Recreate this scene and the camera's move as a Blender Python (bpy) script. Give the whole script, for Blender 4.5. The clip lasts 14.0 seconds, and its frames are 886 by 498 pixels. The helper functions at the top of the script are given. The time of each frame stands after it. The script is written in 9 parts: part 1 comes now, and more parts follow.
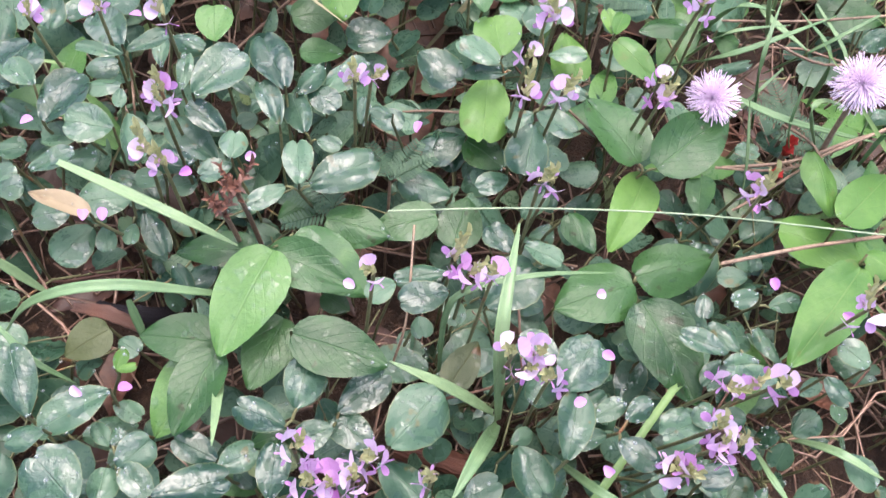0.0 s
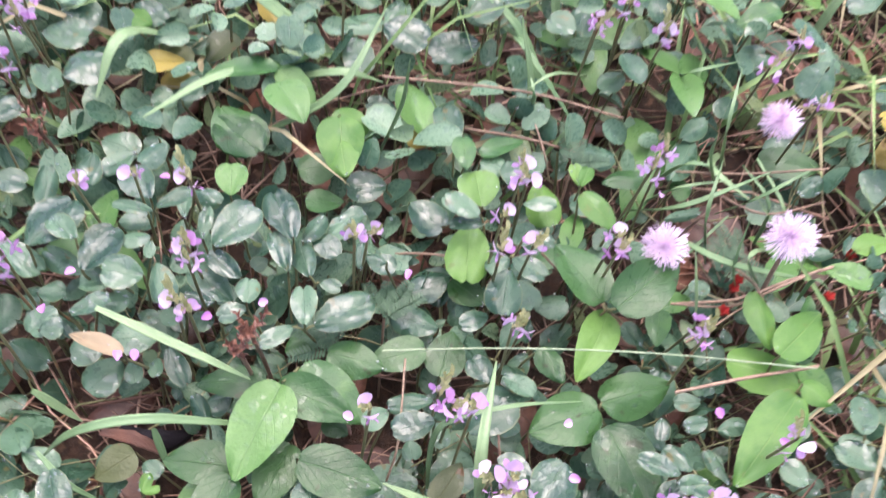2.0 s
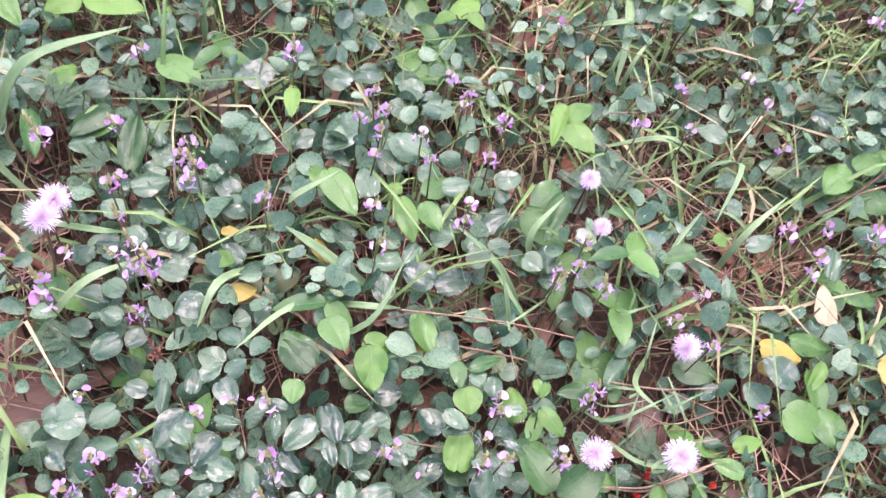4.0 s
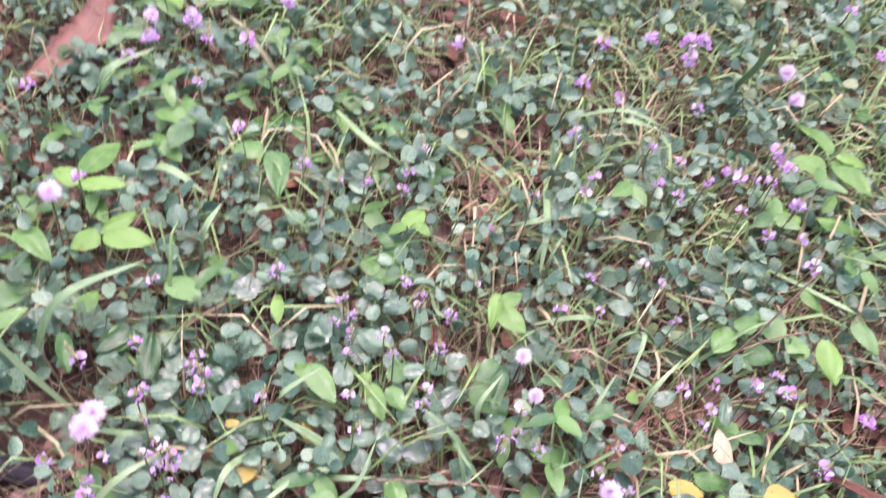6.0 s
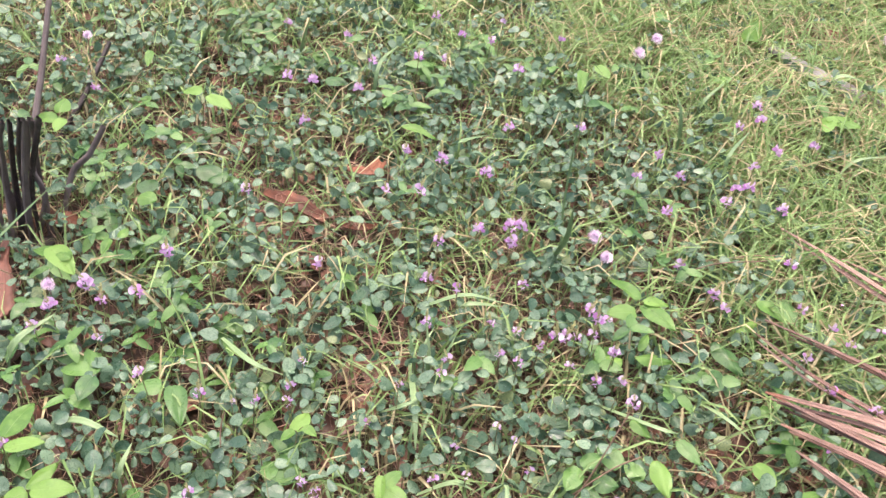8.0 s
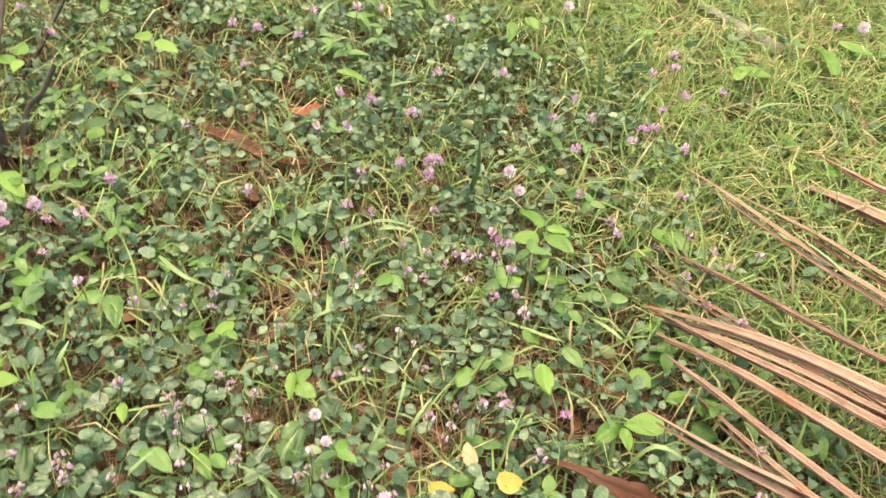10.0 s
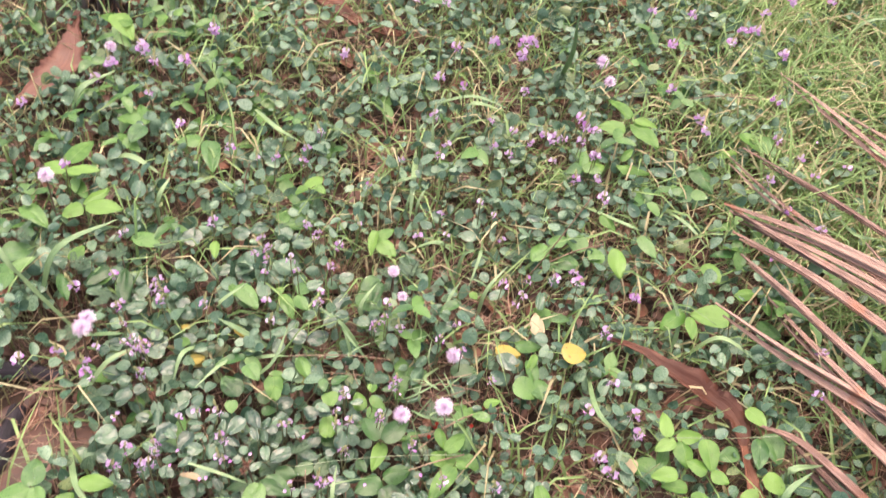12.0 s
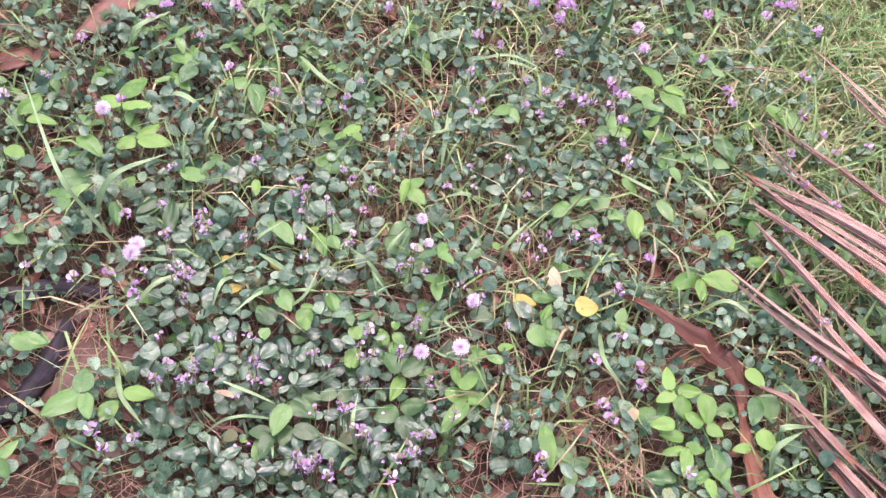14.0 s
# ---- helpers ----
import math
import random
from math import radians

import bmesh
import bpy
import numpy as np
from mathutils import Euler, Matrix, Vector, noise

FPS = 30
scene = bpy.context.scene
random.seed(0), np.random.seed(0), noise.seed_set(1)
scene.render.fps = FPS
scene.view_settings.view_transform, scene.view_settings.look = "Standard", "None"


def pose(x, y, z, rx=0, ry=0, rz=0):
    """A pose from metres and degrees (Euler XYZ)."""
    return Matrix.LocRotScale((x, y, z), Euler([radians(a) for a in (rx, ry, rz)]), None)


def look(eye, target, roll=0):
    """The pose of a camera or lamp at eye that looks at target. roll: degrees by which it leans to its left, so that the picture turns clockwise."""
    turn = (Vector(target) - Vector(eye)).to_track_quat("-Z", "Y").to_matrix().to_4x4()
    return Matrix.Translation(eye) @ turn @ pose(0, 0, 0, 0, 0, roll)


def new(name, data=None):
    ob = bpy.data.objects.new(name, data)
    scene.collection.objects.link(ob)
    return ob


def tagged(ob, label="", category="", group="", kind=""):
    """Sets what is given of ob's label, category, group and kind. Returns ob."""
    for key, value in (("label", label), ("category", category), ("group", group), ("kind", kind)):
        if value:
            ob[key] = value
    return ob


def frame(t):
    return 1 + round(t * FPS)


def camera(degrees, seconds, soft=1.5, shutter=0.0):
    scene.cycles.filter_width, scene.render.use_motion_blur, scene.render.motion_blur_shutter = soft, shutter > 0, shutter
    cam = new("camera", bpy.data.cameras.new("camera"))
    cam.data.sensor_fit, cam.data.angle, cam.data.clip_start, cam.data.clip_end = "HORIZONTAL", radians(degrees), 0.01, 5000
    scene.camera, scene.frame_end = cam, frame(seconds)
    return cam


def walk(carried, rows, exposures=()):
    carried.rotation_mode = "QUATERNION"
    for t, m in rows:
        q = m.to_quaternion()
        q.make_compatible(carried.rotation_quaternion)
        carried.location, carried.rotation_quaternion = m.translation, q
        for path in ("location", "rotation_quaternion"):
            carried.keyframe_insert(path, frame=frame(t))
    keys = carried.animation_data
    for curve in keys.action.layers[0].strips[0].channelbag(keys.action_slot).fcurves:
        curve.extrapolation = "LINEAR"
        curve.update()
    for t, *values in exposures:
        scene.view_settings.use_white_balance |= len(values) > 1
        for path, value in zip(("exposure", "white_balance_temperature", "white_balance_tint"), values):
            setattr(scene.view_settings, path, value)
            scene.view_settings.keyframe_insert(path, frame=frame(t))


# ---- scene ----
cam = camera(52.9, 14.0, soft=1.4, shutter=0.5)
PATH = [
    (0, (0.151, 0.181, 0.275), (0.347, 0.931, -1.569), 14.1),
    (0.5, (0.152, 0.182, 0.279), (0.349, 0.983, -1.543), 13.5),
    (1, (0.152, 0.183, 0.286), (0.372, 1.05, -1.504), 13.5),
    (1.5, (0.153, 0.183, 0.289), (0.379, 1.077, -1.486), 13.3),
    (2, (0.149, 0.181, 0.313), (0.359, 1.101, -1.45), 12.4),
    (2.5, (0.149, 0.193, 0.368), (0.381, 1.086, -1.406), 12.7),
    (3, (0.138, 0.209, 0.403), (0.381, 1.102, -1.37), 14.9),
    (3.2, (0.134, 0.21, 0.417), (0.37, 1.11, -1.354), 15.1),
    (5.3, (0.115, 0.188, 0.523), (0.392, 1.207, -1.176), 16.6),
    (5.5, (0.113, 0.186, 0.536), (0.401, 1.232, -1.144), 15.7),
    (6, (0.116, 0.181, 0.579), (0.426, 1.333, -1.026), 12.2),
    (6.5, (0.119, 0.177, 0.616), (0.494, 1.403, -0.919), 10.5),
    (7, (0.123, 0.166, 0.653), (0.592, 1.465, -0.793), 9.2),
    (7.2, (0.12, 0.162, 0.666), (0.629, 1.477, -0.752), 9.4),
    (9.3, (0.165, 0.049, 0.749), (0.693, 1.41, -0.618), 5.7),
    (9.5, (0.171, 0.039, 0.75), (0.701, 1.375, -0.641), 6.4),
    (10, (0.182, 0.013, 0.748), (0.709, 1.315, -0.675), 7.8),
    (10.5, (0.179, -0.007, 0.75), (0.663, 1.274, -0.708), 9.2),
    (11, (0.171, -0.015, 0.748), (0.601, 1.235, -0.753), 9.9),
    (11.5, (0.163, -0.021, 0.742), (0.555, 1.204, -0.789), 9.8),
    (12, (0.154, -0.023, 0.741), (0.524, 1.155, -0.832), 10.2),
    (12.5, (0.149, -0.033, 0.755), (0.5, 1.096, -0.858), 11.8),
    (13, (0.149, -0.047, 0.769), (0.458, 1.083, -0.852), 11),
    (13.5, (0.145, -0.052, 0.775), (0.465, 1.055, -0.86), 12.7),
    (14, (0.151, -0.054, 0.779), (0.447, 1.046, -0.864), 11.9),
]
walk(cam, [(t, look(eye, target, roll)) for t, eye, target, roll in PATH], [(0.0, 1.60, 6150, 12), (3.0, 1.70, 6200, 22), (6.5, 1.76, 6200, 33), (7.2, 1.71, 6600, 25), (9.4, 1.66, 8600, 2), (10.2, 1.62, 9900, -3), (11.5, 1.61, 8400, 8), (12.6, 1.65, 6650, 23), (14.0, 1.65, 6450, 29)])
SKY, SUN = 0.15, 1.4
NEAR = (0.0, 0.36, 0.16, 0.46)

# ---- light: a bright overcast sky after rain ----
world = bpy.data.worlds.new("overcast_sky")
scene.world = world
world.use_nodes = True
wn = world.node_tree
sky = wn.nodes.new("ShaderNodeTexSky")
sky.sky_type, sky.sun_disc = "NISHITA", False
sky.sun_elevation, sky.sun_rotation = radians(75), radians(13)
sky.air_density, sky.dust_density, sky.ozone_density = 1.0, 6.0, 1.0
wn.links.new(sky.outputs[0], wn.nodes["Background"].inputs[0])
wn.nodes["Background"].inputs[1].default_value = SKY
sun = new("sun", bpy.data.lights.new("sun", "SUN"))
sun.data.energy, sun.data.angle, sun.data.color = SUN, radians(84), (1.0, 0.985, 0.97)
sun.matrix_world = look((0, 0, 5), (-0.3, -1.3, 0))


# ---- materials ----
def nodes_of(name):
    m = bpy.data.materials.new(name)
    m.use_nodes = True
    t = m.node_tree
    return m, t, t.nodes["Principled BSDF"]


def node(t, kind, **values):
    n = t.nodes.new(kind)
    for key, value in values.items():
        n.inputs[key].default_value = value
    return n


def maths(t, op, a, b=None, c=None):
    n = t.nodes.new("ShaderNodeMath")
    n.operation = op
    for i, v in enumerate((a, b, c)):
        if v is None:
            continue
        if isinstance(v, (int, float)):
            n.inputs[i].default_value = v
        else:
            t.links.new(v, n.inputs[i])
    return n.outputs[0]


def mix(t, fac, a, b):
    n = t.nodes.new("ShaderNodeMix")
    n.data_type = "RGBA"
    for i, v in ((0, fac), (6, a), (7, b)):
        if isinstance(v, (int, float)):
            n.inputs[i].default_value = v
        elif isinstance(v, tuple):
            n.inputs[i].default_value = (*v, 1)
        else:
            t.links.new(v, n.inputs[i])
    return n.outputs[2]


def steps(t, value, lo, hi, a=0.0, b=1.0):
    n = t.nodes.new("ShaderNodeMapRange")
    n.interpolation_type = "SMOOTHSTEP"
    t.links.new(value, n.inputs[0])
    for i, v in zip((1, 2, 3, 4), (lo, hi, a, b)):
        n.inputs[i].default_value = v
    return n.outputs[0]


def spot(t, scale, detail=3.0, seed=0.0, warp=0.0):
    """Noise laid over the place at a real size: scale in cycles a metre."""
    g = t.nodes.new("ShaderNodeNewGeometry")
    v = t.nodes.new("ShaderNodeVectorMath")
    v.operation = "ADD"
    v.inputs[1].default_value = (seed, seed * 0.7, -seed)
    t.links.new(g.outputs["Position"], v.inputs[0])
    n = node(t, "ShaderNodeTexNoise", Scale=scale, Detail=detail, Distortion=warp)
    t.links.new(v.outputs[0], n.inputs["Vector"])
    return n.outputs[0]


def chance(t):
    """A number of its own for each leaf, loose or joined."""
    o, g = t.nodes.new("ShaderNodeObjectInfo"), t.nodes.new("ShaderNodeNewGeometry")
    return maths(t, "FRACT", maths(t, "ADD", o.outputs["Random"], g.outputs["Random Per Island"]))


def leaf_material(name, dark, light, vein, wet=0.5, rough=0.42, veins=7.0, ribs=0.35, edge=None, blotch=None, through_light=0.25, film=0.5, film_scale=130, odd=None, ripple=150, dew=0.0, beads=900.0):
    m, t, p = nodes_of(name)
    uv = t.nodes.new("ShaderNodeUVMap")
    uv.uv_map = "leaf"
    sep = t.nodes.new("ShaderNodeSeparateXYZ")
    t.links.new(uv.outputs[0], sep.inputs[0])
    side = maths(t, "ABSOLUTE", maths(t, "SUBTRACT", sep.outputs[0], 0.5))
    rib = steps(t, side, 0.006, 0.022, 1, 0)
    comb = maths(t, "ABSOLUTE", maths(t, "SUBTRACT", maths(t, "FRACT", maths(t, "SUBTRACT", maths(t, "MULTIPLY", sep.outputs[1], veins), maths(t, "MULTIPLY", side, veins * 0.9))), 0.5))
    lines = steps(t, comb, 0.0, 0.10, 1, 0)
    own = chance(t)
    grain = spot(t, 900, 2.0)
    broad = spot(t, 130, 3.0, 3.1)
    col = mix(t, steps(t, own, 0.0, 1.0), dark, light)
    col = mix(t, maths(t, "MULTIPLY", steps(t, broad, 0.42, 0.68), 0.45), col, light)
    col = mix(t, maths(t, "MULTIPLY", steps(t, grain, 0.4, 0.75), 0.22), col, dark)
    col = mix(t, maths(t, "MULTIPLY", maths(t, "MAXIMUM", rib, maths(t, "MULTIPLY", lines, ribs)), 0.42), col, vein)
    if odd:
        col = mix(t, maths(t, "MULTIPLY", steps(t, own, 0.94, 0.98), 0.6), col, odd)
    if edge:
        col = mix(t, maths(t, "MULTIPLY", steps(t, side, 0.455, 0.5), 0.6), col, edge)
    if blotch:
        col = mix(t, maths(t, "MULTIPLY", steps(t, spot(t, 210, 2.0, 8.0), 0.66, 0.72), 0.8), col, blotch)
    # rain lies on the blade as a broken film; the wet blade is darker under it
    pool = steps(t, spot(t, film_scale, 2.0, 5.7, 1.2), film, film + 0.03)
    pool = maths(t, "MULTIPLY", pool, wet)
    swell = spot(t, ripple, 3.0, 1.3, 0.9)
    if dew:
        # fine beads of rain on the dry parts of the blade
        g = t.nodes.new("ShaderNodeNewGeometry")
        v = node(t, "ShaderNodeTexVoronoi", Scale=beads)
        t.links.new(g.outputs["Position"], v.inputs["Vector"])
        size = steps(t, spot(t, 160, 2.0, 11.0), 0.46, 0.62, 0.0, 0.34)
        bead = steps(t, maths(t, "SUBTRACT", size, v.outputs["Distance"]), 0.0, 0.12)
        bead = maths(t, "MULTIPLY", bead, dew)
        pool = maths(t, "MAXIMUM", pool, bead)
        swell = maths(t, "ADD", swell, maths(t, "MULTIPLY", bead, 0.35))
    soaked = mix(t, maths(t, "MULTIPLY", pool, 0.45), col, dark)
    t.links.new(soaked, p.inputs["Base Color"])
    t.links.new(maths(t, "SUBTRACT", rough, maths(t, "MULTIPLY", pool, rough - 0.16)), p.inputs["Roughness"])
    p.inputs["IOR"].default_value = 1.45
    t.links.new(pool, p.inputs["Coat Weight"])
    p.inputs["Coat Roughness"].default_value = 0.09
    p.inputs["Coat IOR"].default_value = 1.5
    relief = maths(t, "ADD", maths(t, "MULTIPLY", maths(t, "MAXIMUM", rib, maths(t, "MULTIPLY", lines, ribs)), -0.35), maths(t, "ADD", maths(t, "MULTIPLY", broad, 1.2), maths(t, "MULTIPLY", grain, 0.25)))
    bump = node(t, "ShaderNodeBump", Strength=0.5, Distance=0.0012)
    t.links.new(relief, bump.inputs["Height"])
    t.links.new(bump.outputs[0], p.inputs["Normal"])
    film_bump = node(t, "ShaderNodeBump", Strength=0.75, Distance=0.0022)
    t.links.new(swell, film_bump.inputs["Height"])
    t.links.new(film_bump.outputs[0], p.inputs["Coat Normal"])
    # light that comes through the blade
    tr = t.nodes.new("ShaderNodeBsdfTranslucent")
    t.links.new(mix(t, 0.5, col, light), tr.inputs["Color"])
    ms = t.nodes.new("ShaderNodeMixShader")
    ms.inputs[0].default_value = through_light
    t.links.new(p.outputs[0], ms.inputs[1])
    t.links.new(tr.outputs[0], ms.inputs[2])
    t.links.new(ms.outputs[0], t.nodes["Material Output"].inputs[0])
    return m


def rough_material(name, dark, light, scale=120.0, rough=0.7, stretch=None, bump=0.5, spec=0.4, third=None):
    """Dead or woody stuff: two tones in stains and fibres. stretch: fibres along the strip's length (by its UV)."""
    m, t, p = nodes_of(name)
    own = chance(t)
    a = spot(t, scale, 4.0, 2.2)
    fibre = spot(t, scale * 5, 3.0, 6.0)
    if stretch:
        uv = t.nodes.new("ShaderNodeUVMap")
        uv.uv_map = "leaf"
        mp = t.nodes.new("ShaderNodeMapping")
        mp.inputs["Scale"].default_value = stretch
        t.links.new(uv.outputs[0], mp.inputs[0])
        n = node(t, "ShaderNodeTexNoise", Scale=1.0, Detail=4.0)
        t.links.new(mp.outputs[0], n.inputs["Vector"])
        fibre = n.outputs[0]
    col = mix(t, steps(t, maths(t, "ADD", maths(t, "MULTIPLY", a, 0.6), maths(t, "MULTIPLY", own, 0.4)), 0.25, 0.75), dark, light)
    col = mix(t, maths(t, "MULTIPLY", steps(t, fibre, 0.45, 0.7), 0.55), col, dark)
    if third:
        col = mix(t, steps(t, spot(t, scale * 0.6, 3.0, 9.0), 0.58, 0.7), col, third)
    t.links.new(col, p.inputs["Base Color"])
    t.links.new(maths(t, "ADD", rough - 0.15, maths(t, "MULTIPLY", a, 0.3)), p.inputs["Roughness"])
    p.inputs["Specular IOR Level"].default_value = spec
    b = node(t, "ShaderNodeBump", Strength=bump, Distance=0.0015)
    t.links.new(fibre, b.inputs["Height"])
    t.links.new(b.outputs[0], p.inputs["Normal"])
    return m


# near clover: colour darkened so the farther carpet looks paler, as through haze
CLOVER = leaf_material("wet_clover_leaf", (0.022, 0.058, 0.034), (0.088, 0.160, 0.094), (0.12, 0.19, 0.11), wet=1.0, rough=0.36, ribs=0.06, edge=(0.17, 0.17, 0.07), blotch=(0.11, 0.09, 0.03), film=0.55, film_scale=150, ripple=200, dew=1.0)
CLOVER_WET = leaf_material("rain_filmed_clover_leaf", (0.015, 0.044, 0.026), (0.052, 0.105, 0.062), (0.09, 0.14, 0.08), wet=1.0, rough=0.28, ribs=0.06, edge=(0.16, 0.17, 0.07), film=0.49, film_scale=160, ripple=200, dew=1.0)
OLD = leaf_material("old_olive_leaf", (0.030, 0.042, 0.011), (0.070, 0.082, 0.024), (0.09, 0.09, 0.035), wet=0.4, rough=0.45, veins=6, ribs=0.1, blotch=(0.12, 0.045, 0.018), film=0.60)
# the same clover farther off, distant haze and sky sheen lightened into its colour
CLOVER_FAR = leaf_material("hazed_clover_cover", (0.032, 0.084, 0.054), (0.145, 0.230, 0.140), (0.18, 0.22, 0.14), wet=1.0, rough=0.42, ribs=0.05, edge=(0.17, 0.18, 0.07), film=0.55, film_scale=420, odd=(0.17, 0.18, 0.05), ripple=320, dew=0.6, beads=520.0)
BROAD = leaf_material("broad_green_leaf", (0.014, 0.047, 0.012), (0.044, 0.108, 0.030), (0.075, 0.15, 0.055), wet=0.6, rough=0.36, veins=6, ribs=0.20, blotch=(0.025, 0.028, 0.008), film=0.62, film_scale=170, ripple=200, dew=0.5)
HERB = leaf_material("herb_leaf", (0.028, 0.092, 0.026), (0.108, 0.218, 0.056), (0.14, 0.23, 0.09), wet=0.6, rough=0.42, veins=7, ribs=0.16, film=0.60, film_scale=200, through_light=0.3, dew=0.6)
LIME = leaf_material("young_lime_leaf", (0.060, 0.155, 0.026), (0.165, 0.300, 0.066), (0.22, 0.34, 0.11), wet=0.4, rough=0.46, veins=6, ribs=0.18, blotch=(0.10, 0.15, 0.03), through_light=0.38, film=0.62)
YELLOW = leaf_material("yellowed_leaf", (0.19, 0.14, 0.025), (0.34, 0.26, 0.055), (0.26, 0.21, 0.07), wet=0.3, rough=0.5, blotch=(0.14, 0.06, 0.015), film=0.6)
PALE = leaf_material("dry_pale_leaf", (0.28, 0.21, 0.13), (0.44, 0.35, 0.23), (0.3, 0.2, 0.12), wet=0.2, rough=0.6, blotch=(0.16, 0.08, 0.04), film=0.62)
GRASS = leaf_material("grass_blade", (0.11, 0.20, 0.066), (0.27, 0.385, 0.150), (0.29, 0.39, 0.18), wet=0.4, rough=0.42, veins=0.5, through_light=0.35, film=0.56)
BLADE = leaf_material("long_grass_blade", (0.125, 0.215, 0.098), (0.245, 0.345, 0.175), (0.31, 0.40, 0.24), wet=0.4, rough=0.40, veins=0.5, through_light=0.3, film=0.56)
GRASS_DRY = leaf_material("straw_grass_blade", (0.26, 0.22, 0.12), (0.50, 0.43, 0.27), (0.5, 0.43, 0.28), wet=0.2, rough=0.55, veins=0.5, through_light=0.35, film=0.6)
FERN = leaf_material("feathery_leaflet", (0.030, 0.068, 0.036), (0.070, 0.125, 0.066), (0.09, 0.14, 0.08), wet=0.1, rough=0.5, film=0.6)
PETAL = leaf_material("pink_petal", (0.60, 0.38, 0.66), (0.82, 0.66, 0.83), (0.58, 0.28, 0.62), wet=0.1, rough=0.6, veins=5, ribs=0.2, through_light=0.35, film=0.66)
KEEL = leaf_material("magenta_petal", (0.54, 0.20, 0.56), (0.78, 0.48, 0.79), (0.46, 0.15, 0.50), wet=0.1, rough=0.6, veins=5, through_light=0.35, film=0.66)
BUD = leaf_material("pale_bud", (0.28, 0.29, 0.12), (0.50, 0.48, 0.26), (0.36, 0.32, 0.16), wet=0.2, rough=0.55, film=0.6)
PUFF = rough_material("pink_filament", (0.80, 0.58, 0.79), (0.91, 0.78, 0.90), 400, 0.6, bump=0.1)
STALK = rough_material("green_brown_stalk", (0.085, 0.080, 0.036), (0.21, 0.20, 0.095), 200, 0.5, bump=0.3, third=(0.24, 0.12, 0.06))
RED_STEM = rough_material("reddish_runner", (0.10, 0.055, 0.036), (0.27, 0.18, 0.125), 160, 0.55, bump=0.3)
STRAW = rough_material("dead_straw", (0.13, 0.064, 0.045), (0.40, 0.25, 0.185), 60, 0.6, bump=0.3, third=(0.25, 0.105, 0.068))
FROND = rough_material("dead_palm_leaflet", (0.13, 0.066, 0.052), (0.36, 0.225, 0.185), 40, 0.45, stretch=(26.0, 2.0, 1.0), bump=0.9, third=(0.27, 0.120, 0.080))
BROWN = rough_material("wet_brown_dead_leaf", (0.060, 0.021, 0.014), (0.205, 0.082, 0.052), 60, 0.5, stretch=(14.0, 2.0, 1.0), bump=0.7, spec=0.22)
LITTER = rough_material("small_dead_leaf", (0.060, 0.022, 0.015), (0.215, 0.088, 0.055), 60, 0.45, bump=0.4, spec=0.5)
BARK = rough_material("red_brown_bark", (0.07, 0.026, 0.019), (0.195, 0.076, 0.05), 50, 0.55, stretch=(12.0, 1.5, 1.0), bump=0.7)
CHAR = rough_material("charred_wood", (0.008, 0.006, 0.009), (0.050, 0.040, 0.052), 110, 0.7, stretch=(16.0, 2.0, 1.0), bump=0.8, spec=0.25)
BURNT = rough_material("burnt_grey_stick", (0.035, 0.025, 0.026), (0.20, 0.155, 0.150), 90, 0.65, stretch=(14.0, 3.0, 1.0), bump=0.8)
GREYWOOD = rough_material("weathered_grey_wood", (0.11, 0.10, 0.098), (0.26, 0.245, 0.235), 60, 0.7, stretch=(18.0, 2.0, 1.0), bump=0.6)
SLAB = rough_material('worn_brown_wood', (0.045, 0.022, 0.019), (0.135, 0.066, 0.052), 70, 0.6, stretch=(10.0, 2.0, 1.0), bump=0.6)
SOIL = rough_material("wet_soil", (0.030, 0.016, 0.011), (0.112, 0.056, 0.036), 260, 0.8, bump=1.0, third=(0.15, 0.082, 0.050))
SEEDSTALK = rough_material("pale_seed_stalk", (0.18, 0.23, 0.13), (0.33, 0.38, 0.25), 200, 0.5, bump=0.2)
RED = leaf_material("red_leaf_bit", (0.30, 0.02, 0.02), (0.45, 0.05, 0.04), (0.3, 0.04, 0.04), wet=0.3, film=0.6)
far_tree = SOIL.node_tree
soil_node = far_tree.nodes["Principled BSDF"]
soil_colour = soil_node.inputs["Base Color"].links[0].from_socket
where = far_tree.nodes.new("ShaderNodeNewGeometry")
reach = far_tree.nodes.new("ShaderNodeVectorMath")
reach.operation = "DISTANCE"
reach.inputs[1].default_value = (0.5, 0.8, 0)
far_tree.links.new(where.outputs["Position"], reach.inputs[0])
lawn = mix(far_tree, steps(far_tree, spot(far_tree, 6, 5.0, 4.0), 0.35, 0.65), (0.050, 0.080, 0.026), (0.098, 0.120, 0.048))
lawn = mix(far_tree, steps(far_tree, spot(far_tree, 0.9, 4.0, 14.0), 0.52, 0.68), lawn, (0.105, 0.088, 0.050))
away = steps(far_tree, maths(far_tree, "ADD", reach.outputs["Value"], spot(far_tree, 3, 4.0, 7.0)), 1.5, 2.6)
far_tree.links.new(mix(far_tree, maths(far_tree, "MULTIPLY", away, 0.9), soil_colour, lawn), soil_node.inputs["Base Color"])
DROP, drop_tree, drop_node = nodes_of("rain_drop")
drop_node.inputs["Base Color"].default_value = (0.9, 0.95, 0.95, 1)
drop_node.inputs["Roughness"].default_value = 0.03
drop_node.inputs["IOR"].default_value = 1.33
drop_node.inputs["Transmission Weight"].default_value = 0.85


